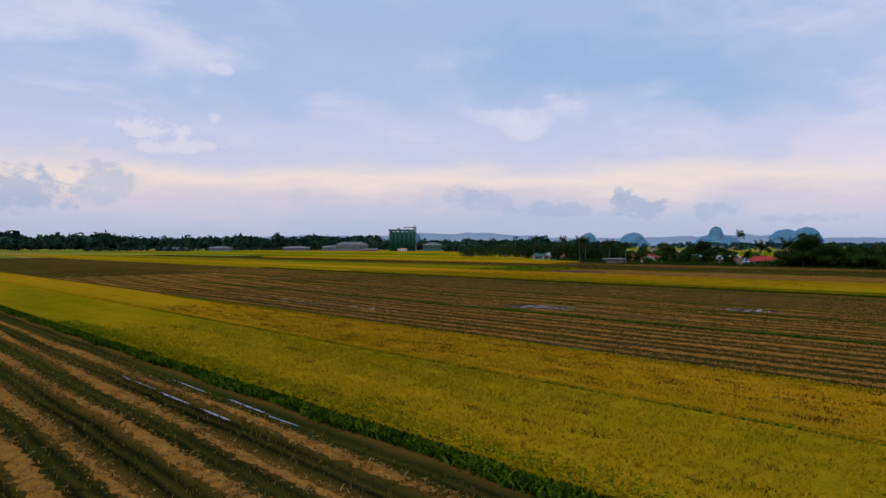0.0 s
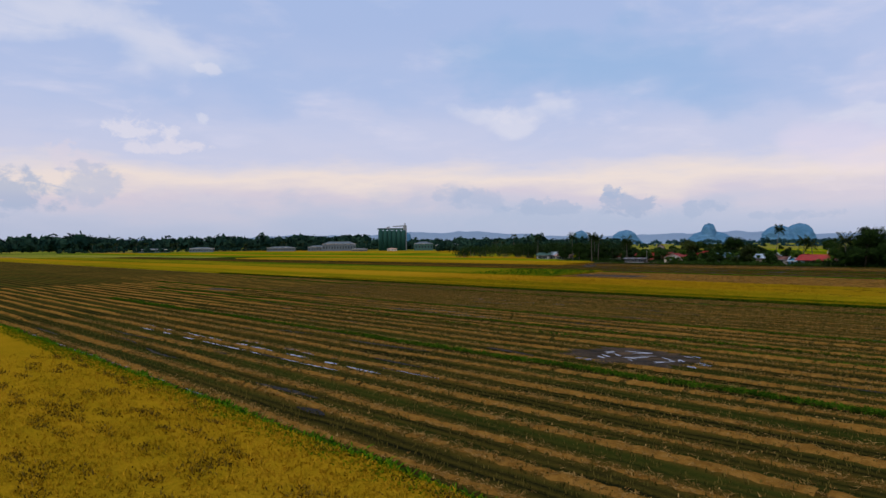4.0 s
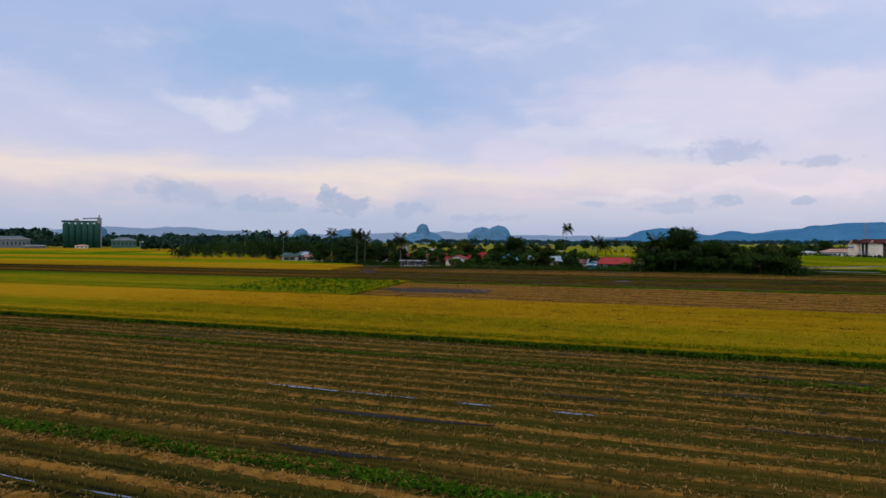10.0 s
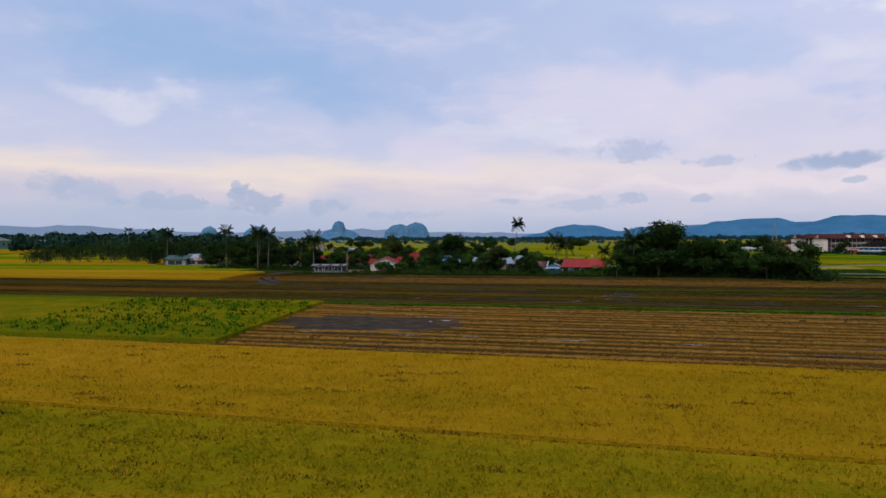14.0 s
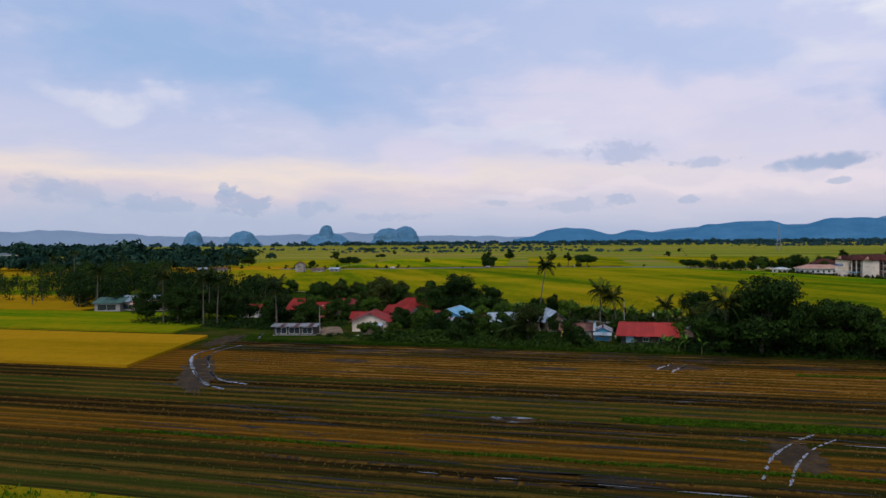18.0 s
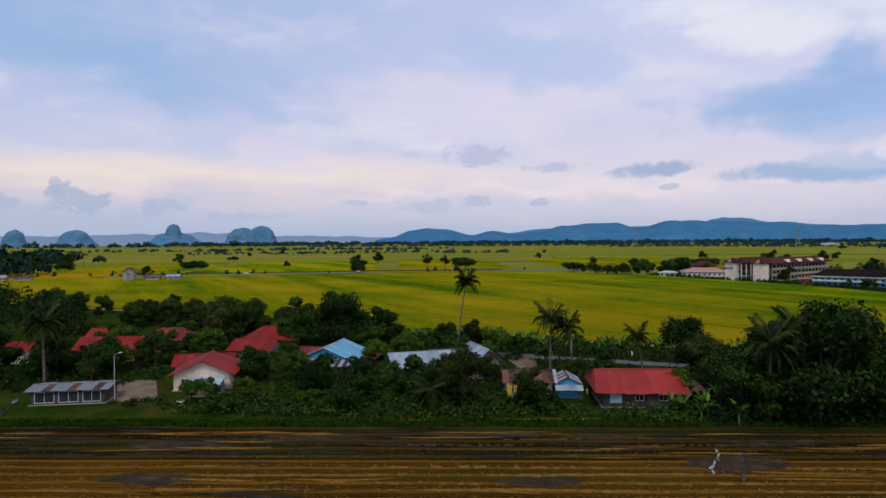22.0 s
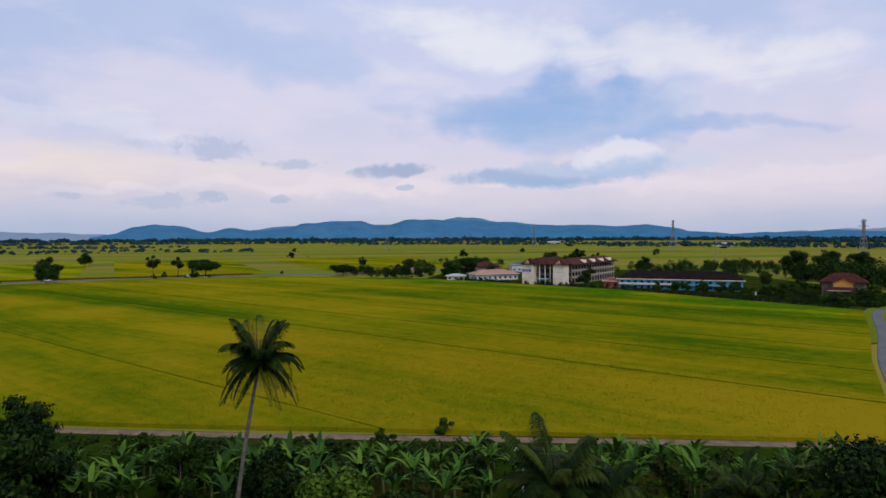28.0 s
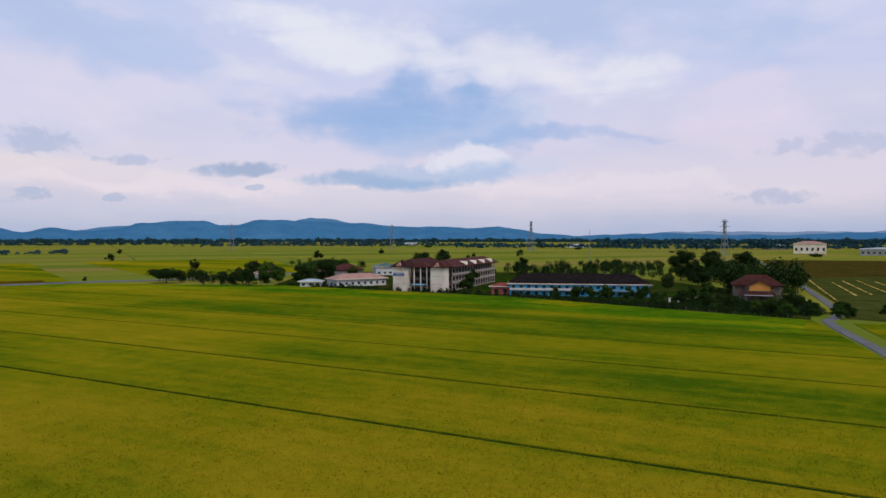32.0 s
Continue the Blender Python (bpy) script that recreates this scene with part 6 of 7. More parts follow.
h3 = gable_house("house", "small whitewashed house with striped rusty zinc roof", 182.4, 336.2, -54, 3.6, 6.2, 2.3, 0.9, [M_RUST, M_ZINC], M_CYAN, ridge="y", front=(WIN(0.9, 1.4, 0.9, 1.8),), sheets=7, over=0.45, seed=4)
lean_to(h3, -0.3, 3.9, -1.9, -0.3, 1.55, 2.1, [M_ZINC], 4, 5)
canopy = thing("canopy", Matrix.Translation((188.7, 343.9, 0.05)) @ pose(0, 0, 0, 0, 0, -54) @ Matrix.Scale(0.62, 4), "pale blue cloth canopy on poles", "canopy")
sh = Shape().add([(0, 0, 2.3), (6, 0, 2.3), (6, 4, 2.3), (0, 4, 2.3), (2.2, 2, 3.6), (3.8, 2, 3.6)], [(0, 1, 5, 4), (1, 2, 5), (2, 3, 4, 5), (3, 0, 4)])
hang("cover", sh, M_BLUECLOTH, canopy)
for q in ((0.1, 0.1), (5.9, 0.1), (5.9, 3.9), (0.1, 3.9)):
    hang("pole", Shape().tube([(*q, -0.05), (*q, 2.32)], [0.035, 0.035], 6), M_STEEL, canopy)
# the long zinc-roofed board house
h4 = gable_house("house", "long weathered board house with a bright zinc roof", 175.3, 363.6, -34, 12.6, 6.4, 2.9, 1.7, [M_ZINC], M_WOOD, front=(WIN(2.2, 1.5), WIN(5.6, 0.9, 1.1, 1.9), (9.2, 10.1, 0, 2.0)), sheets=12, boards=True, seed=7)
h4b = gable_house("house", "zinc-roofed front wing with a hipped gable", 185.9, 354.6, -34, 5.2, 9.5, 2.9, 2.2, [M_ZINC], M_WOOD, ridge="y", front=(WIN(1.8, 1.5),), sheets=9, boards=True, seed=8)
lean_to(h4, -1.9, -0.1, 0.5, 3.5, 1.9, 2.3, [M_BLUE], 2, 9)
# the house with the blue roof and rusty striped porch
h5 = gable_house("house", "grey rendered house with a pale blue and rusty gable roof", 170.1, 383, -60, 9.8, 11.0, 2.9, 2.0, [M_ZINC, M_REDDULL], M_GREYWALL, ridge="y", front=(WIN(3.6, 1.8), WIN(7.0, 1.4), (0.6, 1.7, 0, 2.05)), side=(WIN(4.0),), sheets=10, back=[M_BLUE], seed=10, gable=M_CYAN)
lean_to(h5, -0.6, 10.4, -3.0, -0.05, 2.05, 2.95, [M_ZINC, M_RUST], 15, 11)
hang("parapet", Shape().box(3.0, -2.6, 0, 9.8, -2.45, 0.9), M_GREYWALL, h5)
hang("wing_roof", Shape().add([(9.9, 5, 2.6), (13, 5, 2.1), (13, 12, 2.1), (9.9, 12, 2.6), (9.9, 5, 2.55), (13, 5, 2.05), (13, 12, 2.05), (9.9, 12, 2.55)], [(0, 1, 2, 3), (7, 6, 5, 4), (0, 4, 5, 1), (1, 5, 6, 2), (2, 6, 7, 3)]), M_REDDULL, h5)
# the red-roofed cluster
h6 = gable_house("house", "cream house with a bright red gabled roof", 148.3, 388.2, -42, 9.0, 9.5, 2.9, 2.0, [M_REDDEEP], M_CREAM, ridge="y", front=(WIN(1.2), WIN(5.5)), side=(WIN(3.0),), sheets=10, over=1.0, seed=12)
h6b = gable_house("house", "low wing with red metal roof sheets", 153.5, 397.0, -42, 9.5, 6.0, 2.6, 1.3, [M_REDDEEP, M_REDDULL], M_CREAM, front=(WIN(2.0),), sheets=9, seed=13)
h7 = gable_house("house", "tall house with a bright red hipped roof and dark walls", 176.9, 410, -62, 11.0, 8.5, 3.6, 2.0, [M_REDDEEP], M_WOOD, front=(WIN(2.0), WIN(7.5)), side=(WIN(1.5, 1.2), WIN(3.4, 1.2), WIN(5.4, 1.2)), sheets=12, over=0.9, hip=3.2, seed=14)
h7b = gable_house("house", "low rendered wing with red roof", 169, 403.5, -62, 8.0, 7.0, 2.8, 1.5, [M_REDDEEP], M_GREYWALL, front=(WIN(2.5),), sheets=8, over=0.8, seed=15)
h7c = gable_house("house", "low outbuilding with faded red roof", 174.9, 394, -62, 7.0, 4.5, 2.3, 0.8, [M_REDDULL], M_GREYWALL, sheets=7, seed=16)
h8 = gable_house("house", "long house with a bright red roof and open veranda", 150.1, 429.5, -47, 11.5, 7.0, 2.9, 1.7, [M_REDDEEP], M_REDWALL, front=(WIN(2.0), WIN(7.5)), sheets=12, over=0.9, seed=17)
h8b = gable_house("house", "board house with dark red tin roof", 164.5, 430, -50, 9.0, 8.0, 2.8, 2.0, [M_REDDULL], M_WOOD, sheets=9, hip=2.5, seed=18)
h9 = gable_house("house", "small white house with red roof", 138.5, 439.8, -45, 5.8, 6.0, 2.7, 1.3, [M_REDDEEP], M_WHITE, front=(WIN(2.0, 1.8),), side=(WIN(2.0),), sheets=7, seed=19)
h9b = gable_house("house", "house with red tin roof among trees", 159.5, 447, -50, 7.5, 6.5, 2.7, 1.4, [M_REDDEEP], M_WHITE, front=(WIN(2.0, 1.8),), sheets=8, seed=20)
shed1 = gable_house("open_shed", "open shed with patchy grey tin roof and clutter beneath", 129.9, 396.2, -42, 10.6, 5.6, 2.3, 0.35, [M_STEEL, M_RUST, M_STEEL], M_SHADY, front=((0.6, 3.4, 0.35, 2.0), (4.0, 6.8, 0.35, 2.0), (7.4, 10.0, 0.35, 2.0)), sheets=10, seed=55)
shed2 = gable_house("shed", "small dark shed with zinc roof", 148, 382.5, -52, 4.2, 3.6, 2.1, 0.5, [M_ZINC], M_WOOD, sheets=4, seed=21)
# barns at the far end of the village
b1 = gable_house("barn", "grey barn with green metal roof", 108, 494, -38, 9.0, 11.0, 3.0, 1.5, [M_GREENSHEET], M_GREYWALL, front=((1, 7.5, 0.35, 2.4),), sheets=8, seed=22)
b2 = gable_house("barn", "barn with grey zinc roof", 115.5, 491, -38, 12.5, 12.0, 3.3, 1.6, [M_ZINC], M_GREYWALL, front=((1, 5, 0.35, 2.4),), sheets=10, seed=23)
b3 = gable_house("barn", "low front barn with faded pink roof", 118, 485.5, -38, 10.5, 6.0, 2.5, 1.0, [M_PINK], M_WOOD, front=((1, 9, 0.35, 2.0),), sheets=9, seed=24)
# tower-like white hut among the paddies by the main road
hut = gable_house("hut", "narrow white hut with dark roof by the field road", 287, 702, -40, 6.5, 6.0, 6.2, 2.0, [M_RUST], M_GREYWALL, ridge="y", front=(WIN(2.2, 2.0, 3.6, 5.0), (2.6, 3.8, 0, 2.1)), sheets=7, seed=25)
for k, (x, y, w) in enumerate(((296.5, 694, 9), (307.5, 686, 7), (245, 760, 10), (236, 770, 8), (595.7, 468.8, 12), (580.7, 492.8, 9))):
    gable_house("roadside_shed", "low pale roadside shed with tin roof", x, y, -45, w, 5, 2.6, 1.0, [M_ZINC if k % 2 else M_RUST], M_GREYWALL, front=(WIN(1.5), WIN(5)), sheets=6, seed=30 + k)


def dish(x, y, z, words="white satellite dish on a short mast"):
    ob = thing("satellite_dish", Matrix.Translation((x, y, z)) @ pose(0, 0, 0, 0, 0, 200), words, "satellite dish")
    sh = Shape()
    rows = []
    for k in range(4):
        rad = 0.12 + 0.13 * k
        rows.append([(math.cos(2 * math.pi * i / 12) * rad, -0.9 * rad * rad + 0.2, 0.9 + math.sin(2 * math.pi * i / 12) * rad) for i in range(12)])
    for p, q in zip(rows, rows[1:]):
        n = len(sh.v)
        sh.v += p + q
        sh.f += [(n + i, n + (i + 1) % 12, n + 12 + (i + 1) % 12, n + 12 + i) for i in range(12)]
    hang("bowl", sh, M_WHITE, ob)
    hang("mast", Shape().tube([(0, 0.2, -0.1), (0, 0.2, 0.9)], [0.03, 0.03], 6), M_STEEL, ob)


dish(197.4, 330.5, 4.55)
dish(185.8, 332.8, 0.05, "white satellite dish on a ground mast")


def lamp_post(x, y, h, deg):
    ob = thing("street_lamp", Matrix.Translation((x, y, 0.05)) @ pose(0, 0, 0, 0, 0, deg), "tall pale street lamp post with a short arm", "street lamp")
    hang("post", Shape().tube([(0, 0, -0.05), (0, 0, h)], [0.1, 0.06], 8), M_CONCRETE, ob)
    hang("arm", Shape().tube([(0, 0, h - 0.05), (0.5, 0, h + 0.15), (1.1, 0, h + 0.18)], [0.035, 0.03, 0.03], 6), M_STEEL, ob)
    hang("lamp_head", Shape().box(0.9, -0.1, h + 0.1, 1.5, 0.1, h + 0.22), M_WHITE, ob)


lamp_post(139.1, 388.8, 7.2, 20)
lamp_post(212.9, 350, 7.0, 160)
pile = thing("rubble_pile", Matrix.Translation((165, 349.5, 0.05)) @ pose(0, 0, 0, 0, 0, -50), "heap of pale broken boards and sheets", "debris")
rr = random.Random(5)
for k in range(12):
    hang("board", Shape().box(-1.0, -0.15, -0.03, 1.0, 0.15, 0.03, Matrix.Translation((rr.uniform(-2, 2), rr.uniform(-1, 1), 0.15 + 0.07 * k % 0.6)) @ pose(0, 0, 0, rr.uniform(-14, 14), rr.uniform(-14, 14), rr.uniform(0, 180))), M_WHITE if k % 3 else M_ZINC, pile)
sheet_pile = thing("rubble_pile", Matrix.Translation((145, 379.5, 0.05)), "white sheet of scrap lying by the field", "debris")
hang("board", Shape().box(-0.9, -0.5, 0, 0.9, 0.5, 0.05, pose(0, 0, 0.25, 12, 8, 30)), M_WHITE, sheet_pile)

# ---------------------------------------------------------------- school
E1, E2 = Vector((0.963, -0.27, 0)), Vector((0.27, 0.963, 0))
school = thing("school", Matrix.Translation((486.9, 378, 0)) @ pose(0, 0, 0, 0, 0, math.degrees(math.atan2(E1.y, E1.x))), "three-storey cream school with dark red hipped roofs and open galleries", "school")
ST = 3.25


def hip_roof(parent, x0, x1, y0, y1, z, rise, over, mat, name="roof"):
    x0, x1, y0, y1 = x0 - over, x1 + over, y0 - over, y1 + over
    q = min(x1 - x0, y1 - y0) / 2
    if x1 - x0 > y1 - y0:
        r0, r1 = (x0 + q, (y0 + y1) / 2, z + rise), (x1 - q, (y0 + y1) / 2, z + rise)
    else:
        r0, r1 = ((x0 + x1) / 2, y0 + q, z + rise), ((x0 + x1) / 2, y1 - q, z + rise)
    c = [(x0, y0, z), (x1, y0, z), (x1, y1, z), (x0, y1, z)]
    b = [(x, y, z - 0.25) for x, y, _ in c]
    vs = c + b + [r0, r1]
    fs = [(0, 4, 5, 1), (1, 5, 6, 2), (2, 6, 7, 3), (3, 7, 4, 0), (4, 7, 6, 5)]
    fs += [(0, 1, 9, 8), (1, 2, 9), (2, 3, 8, 9), (3, 0, 8)] if x1 - x0 > y1 - y0 else [(0, 1, 8), (1, 2, 9, 8), (2, 3, 9), (3, 0, 8, 9)]
    ob = hang(name, Shape().add(vs, fs), mat, parent)
    fascia = Shape()
    for p, q2 in zip(c, c[1:] + c[:1]):
        fascia.beam((p[0], p[1], z - 0.12), (q2[0], q2[1], z - 0.12), 0.12, 0.34)
    hang("fascia", fascia, M_TILE if mat is M_TILE else M_CREAM, ob)
    return ob


def gallery_wing(parent, x0, x1, y0, y1, floors, bay=4.0):
    """A classroom wing with open galleries on its south side."""
    core = hang("wall", Shape().box(x0, y0 + 1.9, 0, x1, y1, floors * ST), M_SHADEDBROWN, parent)
    for f in range(floors):
        z = f * ST
        hang("gallery_slab", Shape().box(x0, y0 - 0.1, z + ST - 0.28, x1, y0 + 2.0, z + ST), M_SHADEDBROWN, parent)
        hang("parapet", Shape().box(x0, y0 - 0.02, z + (0.0 if f else 0.0), x1, y0 + 0.1, z + (0.8 if f else 0.3)), M_PALEWALL, parent)
        n = int((x1 - x0) / bay)
        for k in range(n):
            x = x0 + (k + 0.18) * bay
            win = hang("window", Shape().box(x, y0 + 1.82, z + 0.95, x + bay * 0.55, y0 + 1.9, z + 2.35), M_GLASS, core)
            hang("frame", Shape().box(x - 0.08, y0 + 1.8, z + 0.85, x + bay * 0.55 + 0.08, y0 + 1.86, z + 0.95).box(x - 0.08, y0 + 1.8, z + 2.35, x + bay * 0.55 + 0.08, y0 + 1.86, z + 2.45), M_WHITE, win)
            hang("door", Shape().box(x + bay * 0.62, y0 + 1.8, z + 0.02, x + bay * 0.86, y0 + 1.88, z + 2.2), M_DARK, core)
    for k in range(int((x1 - x0) / bay) + 1):
        x = min(x0 + k * bay, x1 - 0.3)
        hang("column", Shape().box(x, y0 - 0.12, 0, x + 0.32, y0 + 0.2, floors * ST), M_PALEWALL, parent)


gallery_wing(school, 6.5, 72, 0.0, 9.0, 3)
gallery_wing(school, 6.5, 40, 16.5, 25.0, 3)
hip_roof(school, 5.0, 72, -0.4, 9.4, 3 * ST + 0.3, 3.0, 1.2, M_TILE)
hip_roof(school, 5.0, 40, 16.2, 25.2, 3 * ST + 0.3, 3.0, 1.2, M_TILE)
for y0, y1 in ((0.8, 6.6), (17.6, 23.4)):
    tower = hang("tower", Shape().box(-1.5, y0, -0.1, 4.6, y1, 3 * ST + 0.4), M_CREAM, school)
    hip_roof(school, -1.5, 5.2, y0, y1, 3 * ST + 0.6, 2.7, 0.9, M_TILE, "tower_roof")
    hang("gablet", Shape().add([(-2.45, y0 + 1.4, 3 * ST + 0.5), (-2.45, y1 - 1.4, 3 * ST + 0.5), (-2.3, (y0 + y1) / 2, 3 * ST + 2.2), (-0.4, (y0 + y1) / 2, 3 * ST + 2.4)], [(0, 2, 1), (0, 3, 2), (1, 2, 3)]), M_PINK, school)
    for f in range(1, 3):
        hang("string_course", Shape().box(-1.56, y0 - 0.05, f * ST - 0.1, -1.5, y1 + 0.05, f * ST + 0.12), M_WHITE, tower)
sign = hang("sign", Shape().box(-1.62, 18.4, 6.4, -1.52, 23.2, 7.7), M_SIGN, school, "dark blue sign board")
for k in range(2):
    hang("lettering_bar", Shape().box(-1.65, 18.9 + 0.3 * k, 7.2 - 0.5 * k, -1.62, 22.6 - 0.5 * k, 7.4 - 0.5 * k), M_WHITE, sign)
for f in range(3):
    hang("stair_landing", Shape().box(2.6, 7.2, f * ST + 1.4, 6.0, 17.0, f * ST + 1.65), M_SHADEDBROWN, school)
    hang("balustrade", Shape().box(2.5, 7.2, f * ST + 1.65, 2.65, 17.0, f * ST + 2.45), M_SHADEDBROWN, school)
hang("stair_wall", Shape().box(6.0, 7.2, 0, 6.4, 17.0, 3 * ST), M_SHADY, school)
for y in (9.2, 12.0, 14.9):
    hang("column", Shape().box(0.9, y - 0.2, 0, 1.3, y + 0.2, 3 * ST), M_CREAM, school)
hip_roof(school, 0.6, 8, 8.8, 15.4, 3 * ST + 0.4, 2.4, 0.5, M_TILE, "porch_roof")
for k in range(4):
    x = 22 + 13 * k
    hang("dormer", Shape().add([(x, -1.2, 3 * ST + 0.7), (x + 2.2, -1.2, 3 * ST + 0.7), (x + 1.1, -1.2, 3 * ST + 2.3), (x + 1.1, 3.0, 3 * ST + 2.3), (x, 1.0, 3 * ST + 0.8), (x + 2.2, 1.0, 3 * ST + 0.8)], [(0, 1, 2), (0, 2, 3, 4), (1, 5, 3, 2)]), M_CREAM, school)
porch = hang("canopy", Shape().box(-4.5, 9.0, 2.9, 0.9, 14.5, 3.15), M_BLUE, school, "pale blue entrance canopy")
for y in (9.3, 14.2):
    hang("post", Shape().box(-4.3, y - 0.1, -0.05, -4.1, y + 0.1, 2.95), M_WHITE, porch)


def long_block(name, label, x, y, deg, w, d, h, rise, roof, wall, bays, category="building", pane=(0.9, 2.1), floors=1):
    ob = thing(name, Matrix.Translation((x, y, 0)) @ pose(0, 0, 0, 0, 0, deg), label, category)
    step = w / bays
    holes = [(k * step + 0.3 * step, k * step + 0.72 * step, f * h / floors + pane[0], f * h / floors + pane[1]) for k in range(bays) for f in range(floors)]
    front = hang("wall", pierced(w, h, 0.2, holes), wall, ob)
    hang("wall", Shape().box(0, 0.2, -0.05, 0.2, d, h).box(w - 0.2, 0.2, -0.05, w, d, h).box(0, d - 0.2, -0.05, w, d, h), wall, ob)
    for o in holes:
        hang("window", Shape().box(o[0], 0.08, o[2], o[1], 0.12, o[3]), M_GLASS, front)
    hip_roof(ob, 0, w, 0, d, h + 0.1, rise, 0.9, roof)
    return ob


blue = long_block("school_block", "long two-storey pale blue school block with dark roof", 473.7, 352.8, -94, 52, 10, 4.7, 3.6, M_SHADYROOF, M_CYAN, 18, "school", (0.6, 1.7), 2)
hang("gallery_rail", Shape().box(0, -1.2, 2.35, 30, -1.05, 3.1), M_WHITE, blue, "white gallery rail")
hang("gallery_slab", Shape().box(0, -1.2, 2.15, 52, 0, 2.35), M_CONCRETE, blue)
long_block("hall", "low hall with a faded pink roof and white gable", 510.7, 429.3, -52, 25, 11, 3.4, 2.2, M_PINK, M_WHITE, 8)
long_block("shed", "small white shed at the edge of the paddy", 505.7, 444.8, -84, 9, 6, 2.8, 1.0, M_ZINC, M_WHITE, 3)
long_block("shed", "small red shed beside the school", 479.3, 359.8, -100, 7, 6, 3.2, 1.2, M_REDDULL, M_REDWALL, 2)
long_block("house", "house with faded pink roof among trees", 561.7, 484.8, -60, 14, 8, 3.2, 2.0, M_PINK, M_WHITE, 4, "house")
long_block("house", "house with dark hipped roof behind the hall", 565.7, 444.8, -70, 16, 12, 5.0, 3.0, M_TILE, M_GREYWALL, 4, "house")
long_block("hall", "pale green-roofed hall behind trees", 605.7, 428.8, -70, 14, 12, 5.0, 2.0, M_GREENSHEET, M_WHITE, 4)
yh = gable_house("house", "two-storey house with an orange gable and dark tiled roof", 458.5, 269.9, -104, 8.0, 6, 5.0, 2.2, [M_TILE], M_WOOD, ridge="y", front=(WIN(1.4, 1.4, 3.2, 4.4), WIN(5.2, 1.4, 3.2, 4.4)), sheets=8, seed=26, gable=M_YELLOW, over=0.7)
hang("upper_wall", Shape().box(0.6, -0.06, 3.6, 7.4, -0.01, 5.0), M_YELLOW, yh, "orange painted upper wall")
hang("wall", Shape().box(-3.5, 6.05, -0.05, 12.0, 15, 5.1), M_WOOD, yh)
hip_roof(yh, -3.5, 12.0, 6.05, 15, 5.2, 3.6, 0.8, M_TILE)
lean_to(yh, -2.5, 8.5, -5.5, -0.05, 2.5, 3.3, [M_TILE], 10, 27)
hang("fascia", Shape().box(-1.5, -5.66, 2.32, 7.5, -5.56, 2.52), M_WHITE, yh, "pale eaves board")
# torn white plastic film laid on the vegetable beds beside the lane
pl = random.Random(91)
for k, (off, a0, a1) in enumerate(((0, 0, 165), (9, 70, 150), (15, 78, 160), (22, 90, 165), (29, 100, 160))):
    sh, a = Shape(), a0
    dx, dy = 0.938, -0.347
    while a < a1:
        ln, wd = pl.uniform(3, 12), pl.uniform(0.35, 0.8)
        x, y = 418 + a * dx + off * dy + pl.uniform(-0.3, 0.3), 254.5 + a * dy - off * dx
        sh.beam((x, y, 0.3), (x + ln * dx, y + ln * dy, 0.3), wd, 0.12)
        a += ln + pl.uniform(1, 7)
    tagged(hang("plastic_film", sh, M_PLASTIC), "torn white plastic film along a vegetable bed", "plastic film", kind="stuff")
gate = thing("gate", Matrix.Translation((450.7, 298.8, 0)) @ pose(0, 0, 0, 0, 0, -80), "white gate posts at the school fence", "gate")
for k in range(4):
    hang("post", Shape().box(k * 3.2, 0, -0.05, k * 3.2 + 0.6, 0.4, 1.6), M_WHITE, gate)

# ---------------------------------------------------------------- mill, factories, masts
mill = thing("grain_silo", Matrix.Translation((17, 1308, 0)) @ Matrix.Diagonal((1.15, 1, 1, 1)), "tall dark green bank of grain silos with a conveyor tower", "silo")
for k in range(6):
    x = 4 + 7.4 * k
    for row in range(2):
        body = Shape().tube([(x, row * 7.6, -0.1), (x, row * 7.6, 36), (x, row * 7.6, 38.5)], [3.85, 3.85, 2.4], 18)
        hang("silo_cell", body.mesh("silo_cell", True), M_SILO, mill)
hang("conveyor_gallery", Shape().box(-1, 1.5, 38.8, 44, 6, 42.0), M_SILO, mill)
hang("elevator_tower", Shape().box(41, 0, 0, 46.5, 6, 47).box(43, 1.5, 47, 44.5, 4.5, 51), M_STEEL, mill)
hang("conveyor", Shape().beam((24, 3, 45), (45, 3, 46.5), 2.0, 2.0), M_STEEL, mill)
hang("head_house", Shape().box(14, 0, 41, 19, 6, 45), M_STEEL, mill)
far = [(-85, 1290, 60, 22, 13, M_FARHALL, M_FARHALL, "pale mill hall beside the silos"), (-112, 1300, 40, 20, 8, M_FARHALL, M_FARHALL, "low pale warehouse by the silos"), (84, 1290, 34, 22, 12, M_GREENSHEET, M_FARHALL, "dull green mill hall with zinc roof"),
       (120, 1240, 46, 24, 9, M_FARHALL, M_FARHALL, "long grey mill shed with zinc roof"), (-190, 1330, 50, 22, 7, M_FARHALL, M_FARHALL, "low grey warehouse with zinc roof"), (-330, 1330, 40, 20, 7, M_FARHALL, M_FARHALL, "low pale warehouse among trees"),
       (-420, 1330, 50, 20, 6, M_FARHALL, M_FARHALL, "low grey warehouse among trees"), (150, 1010, 14, 9, 4, M_WHITE, M_REDDULL, "red-roofed house by far trees"), (176.9, 860, 13, 9, 4, M_WHITE, M_REDDULL, "red-roofed house at the field edge"),
       (30, 1180, 16, 10, 4, M_WHITE, M_PINK, "low shed before the silos"), (-30, 1190, 26, 10, 4, M_FARHALL, M_FARHALL, "low shed before the silos")]
for x, y, w, d, h, wall, roof, label in far:
    long_block("warehouse" if w > 20 else "house", label, x, y, 0, w, d, h, h * 0.35, roof, wall, max(3, int(w / 5)), "building", (h * 0.35, h * 0.7))
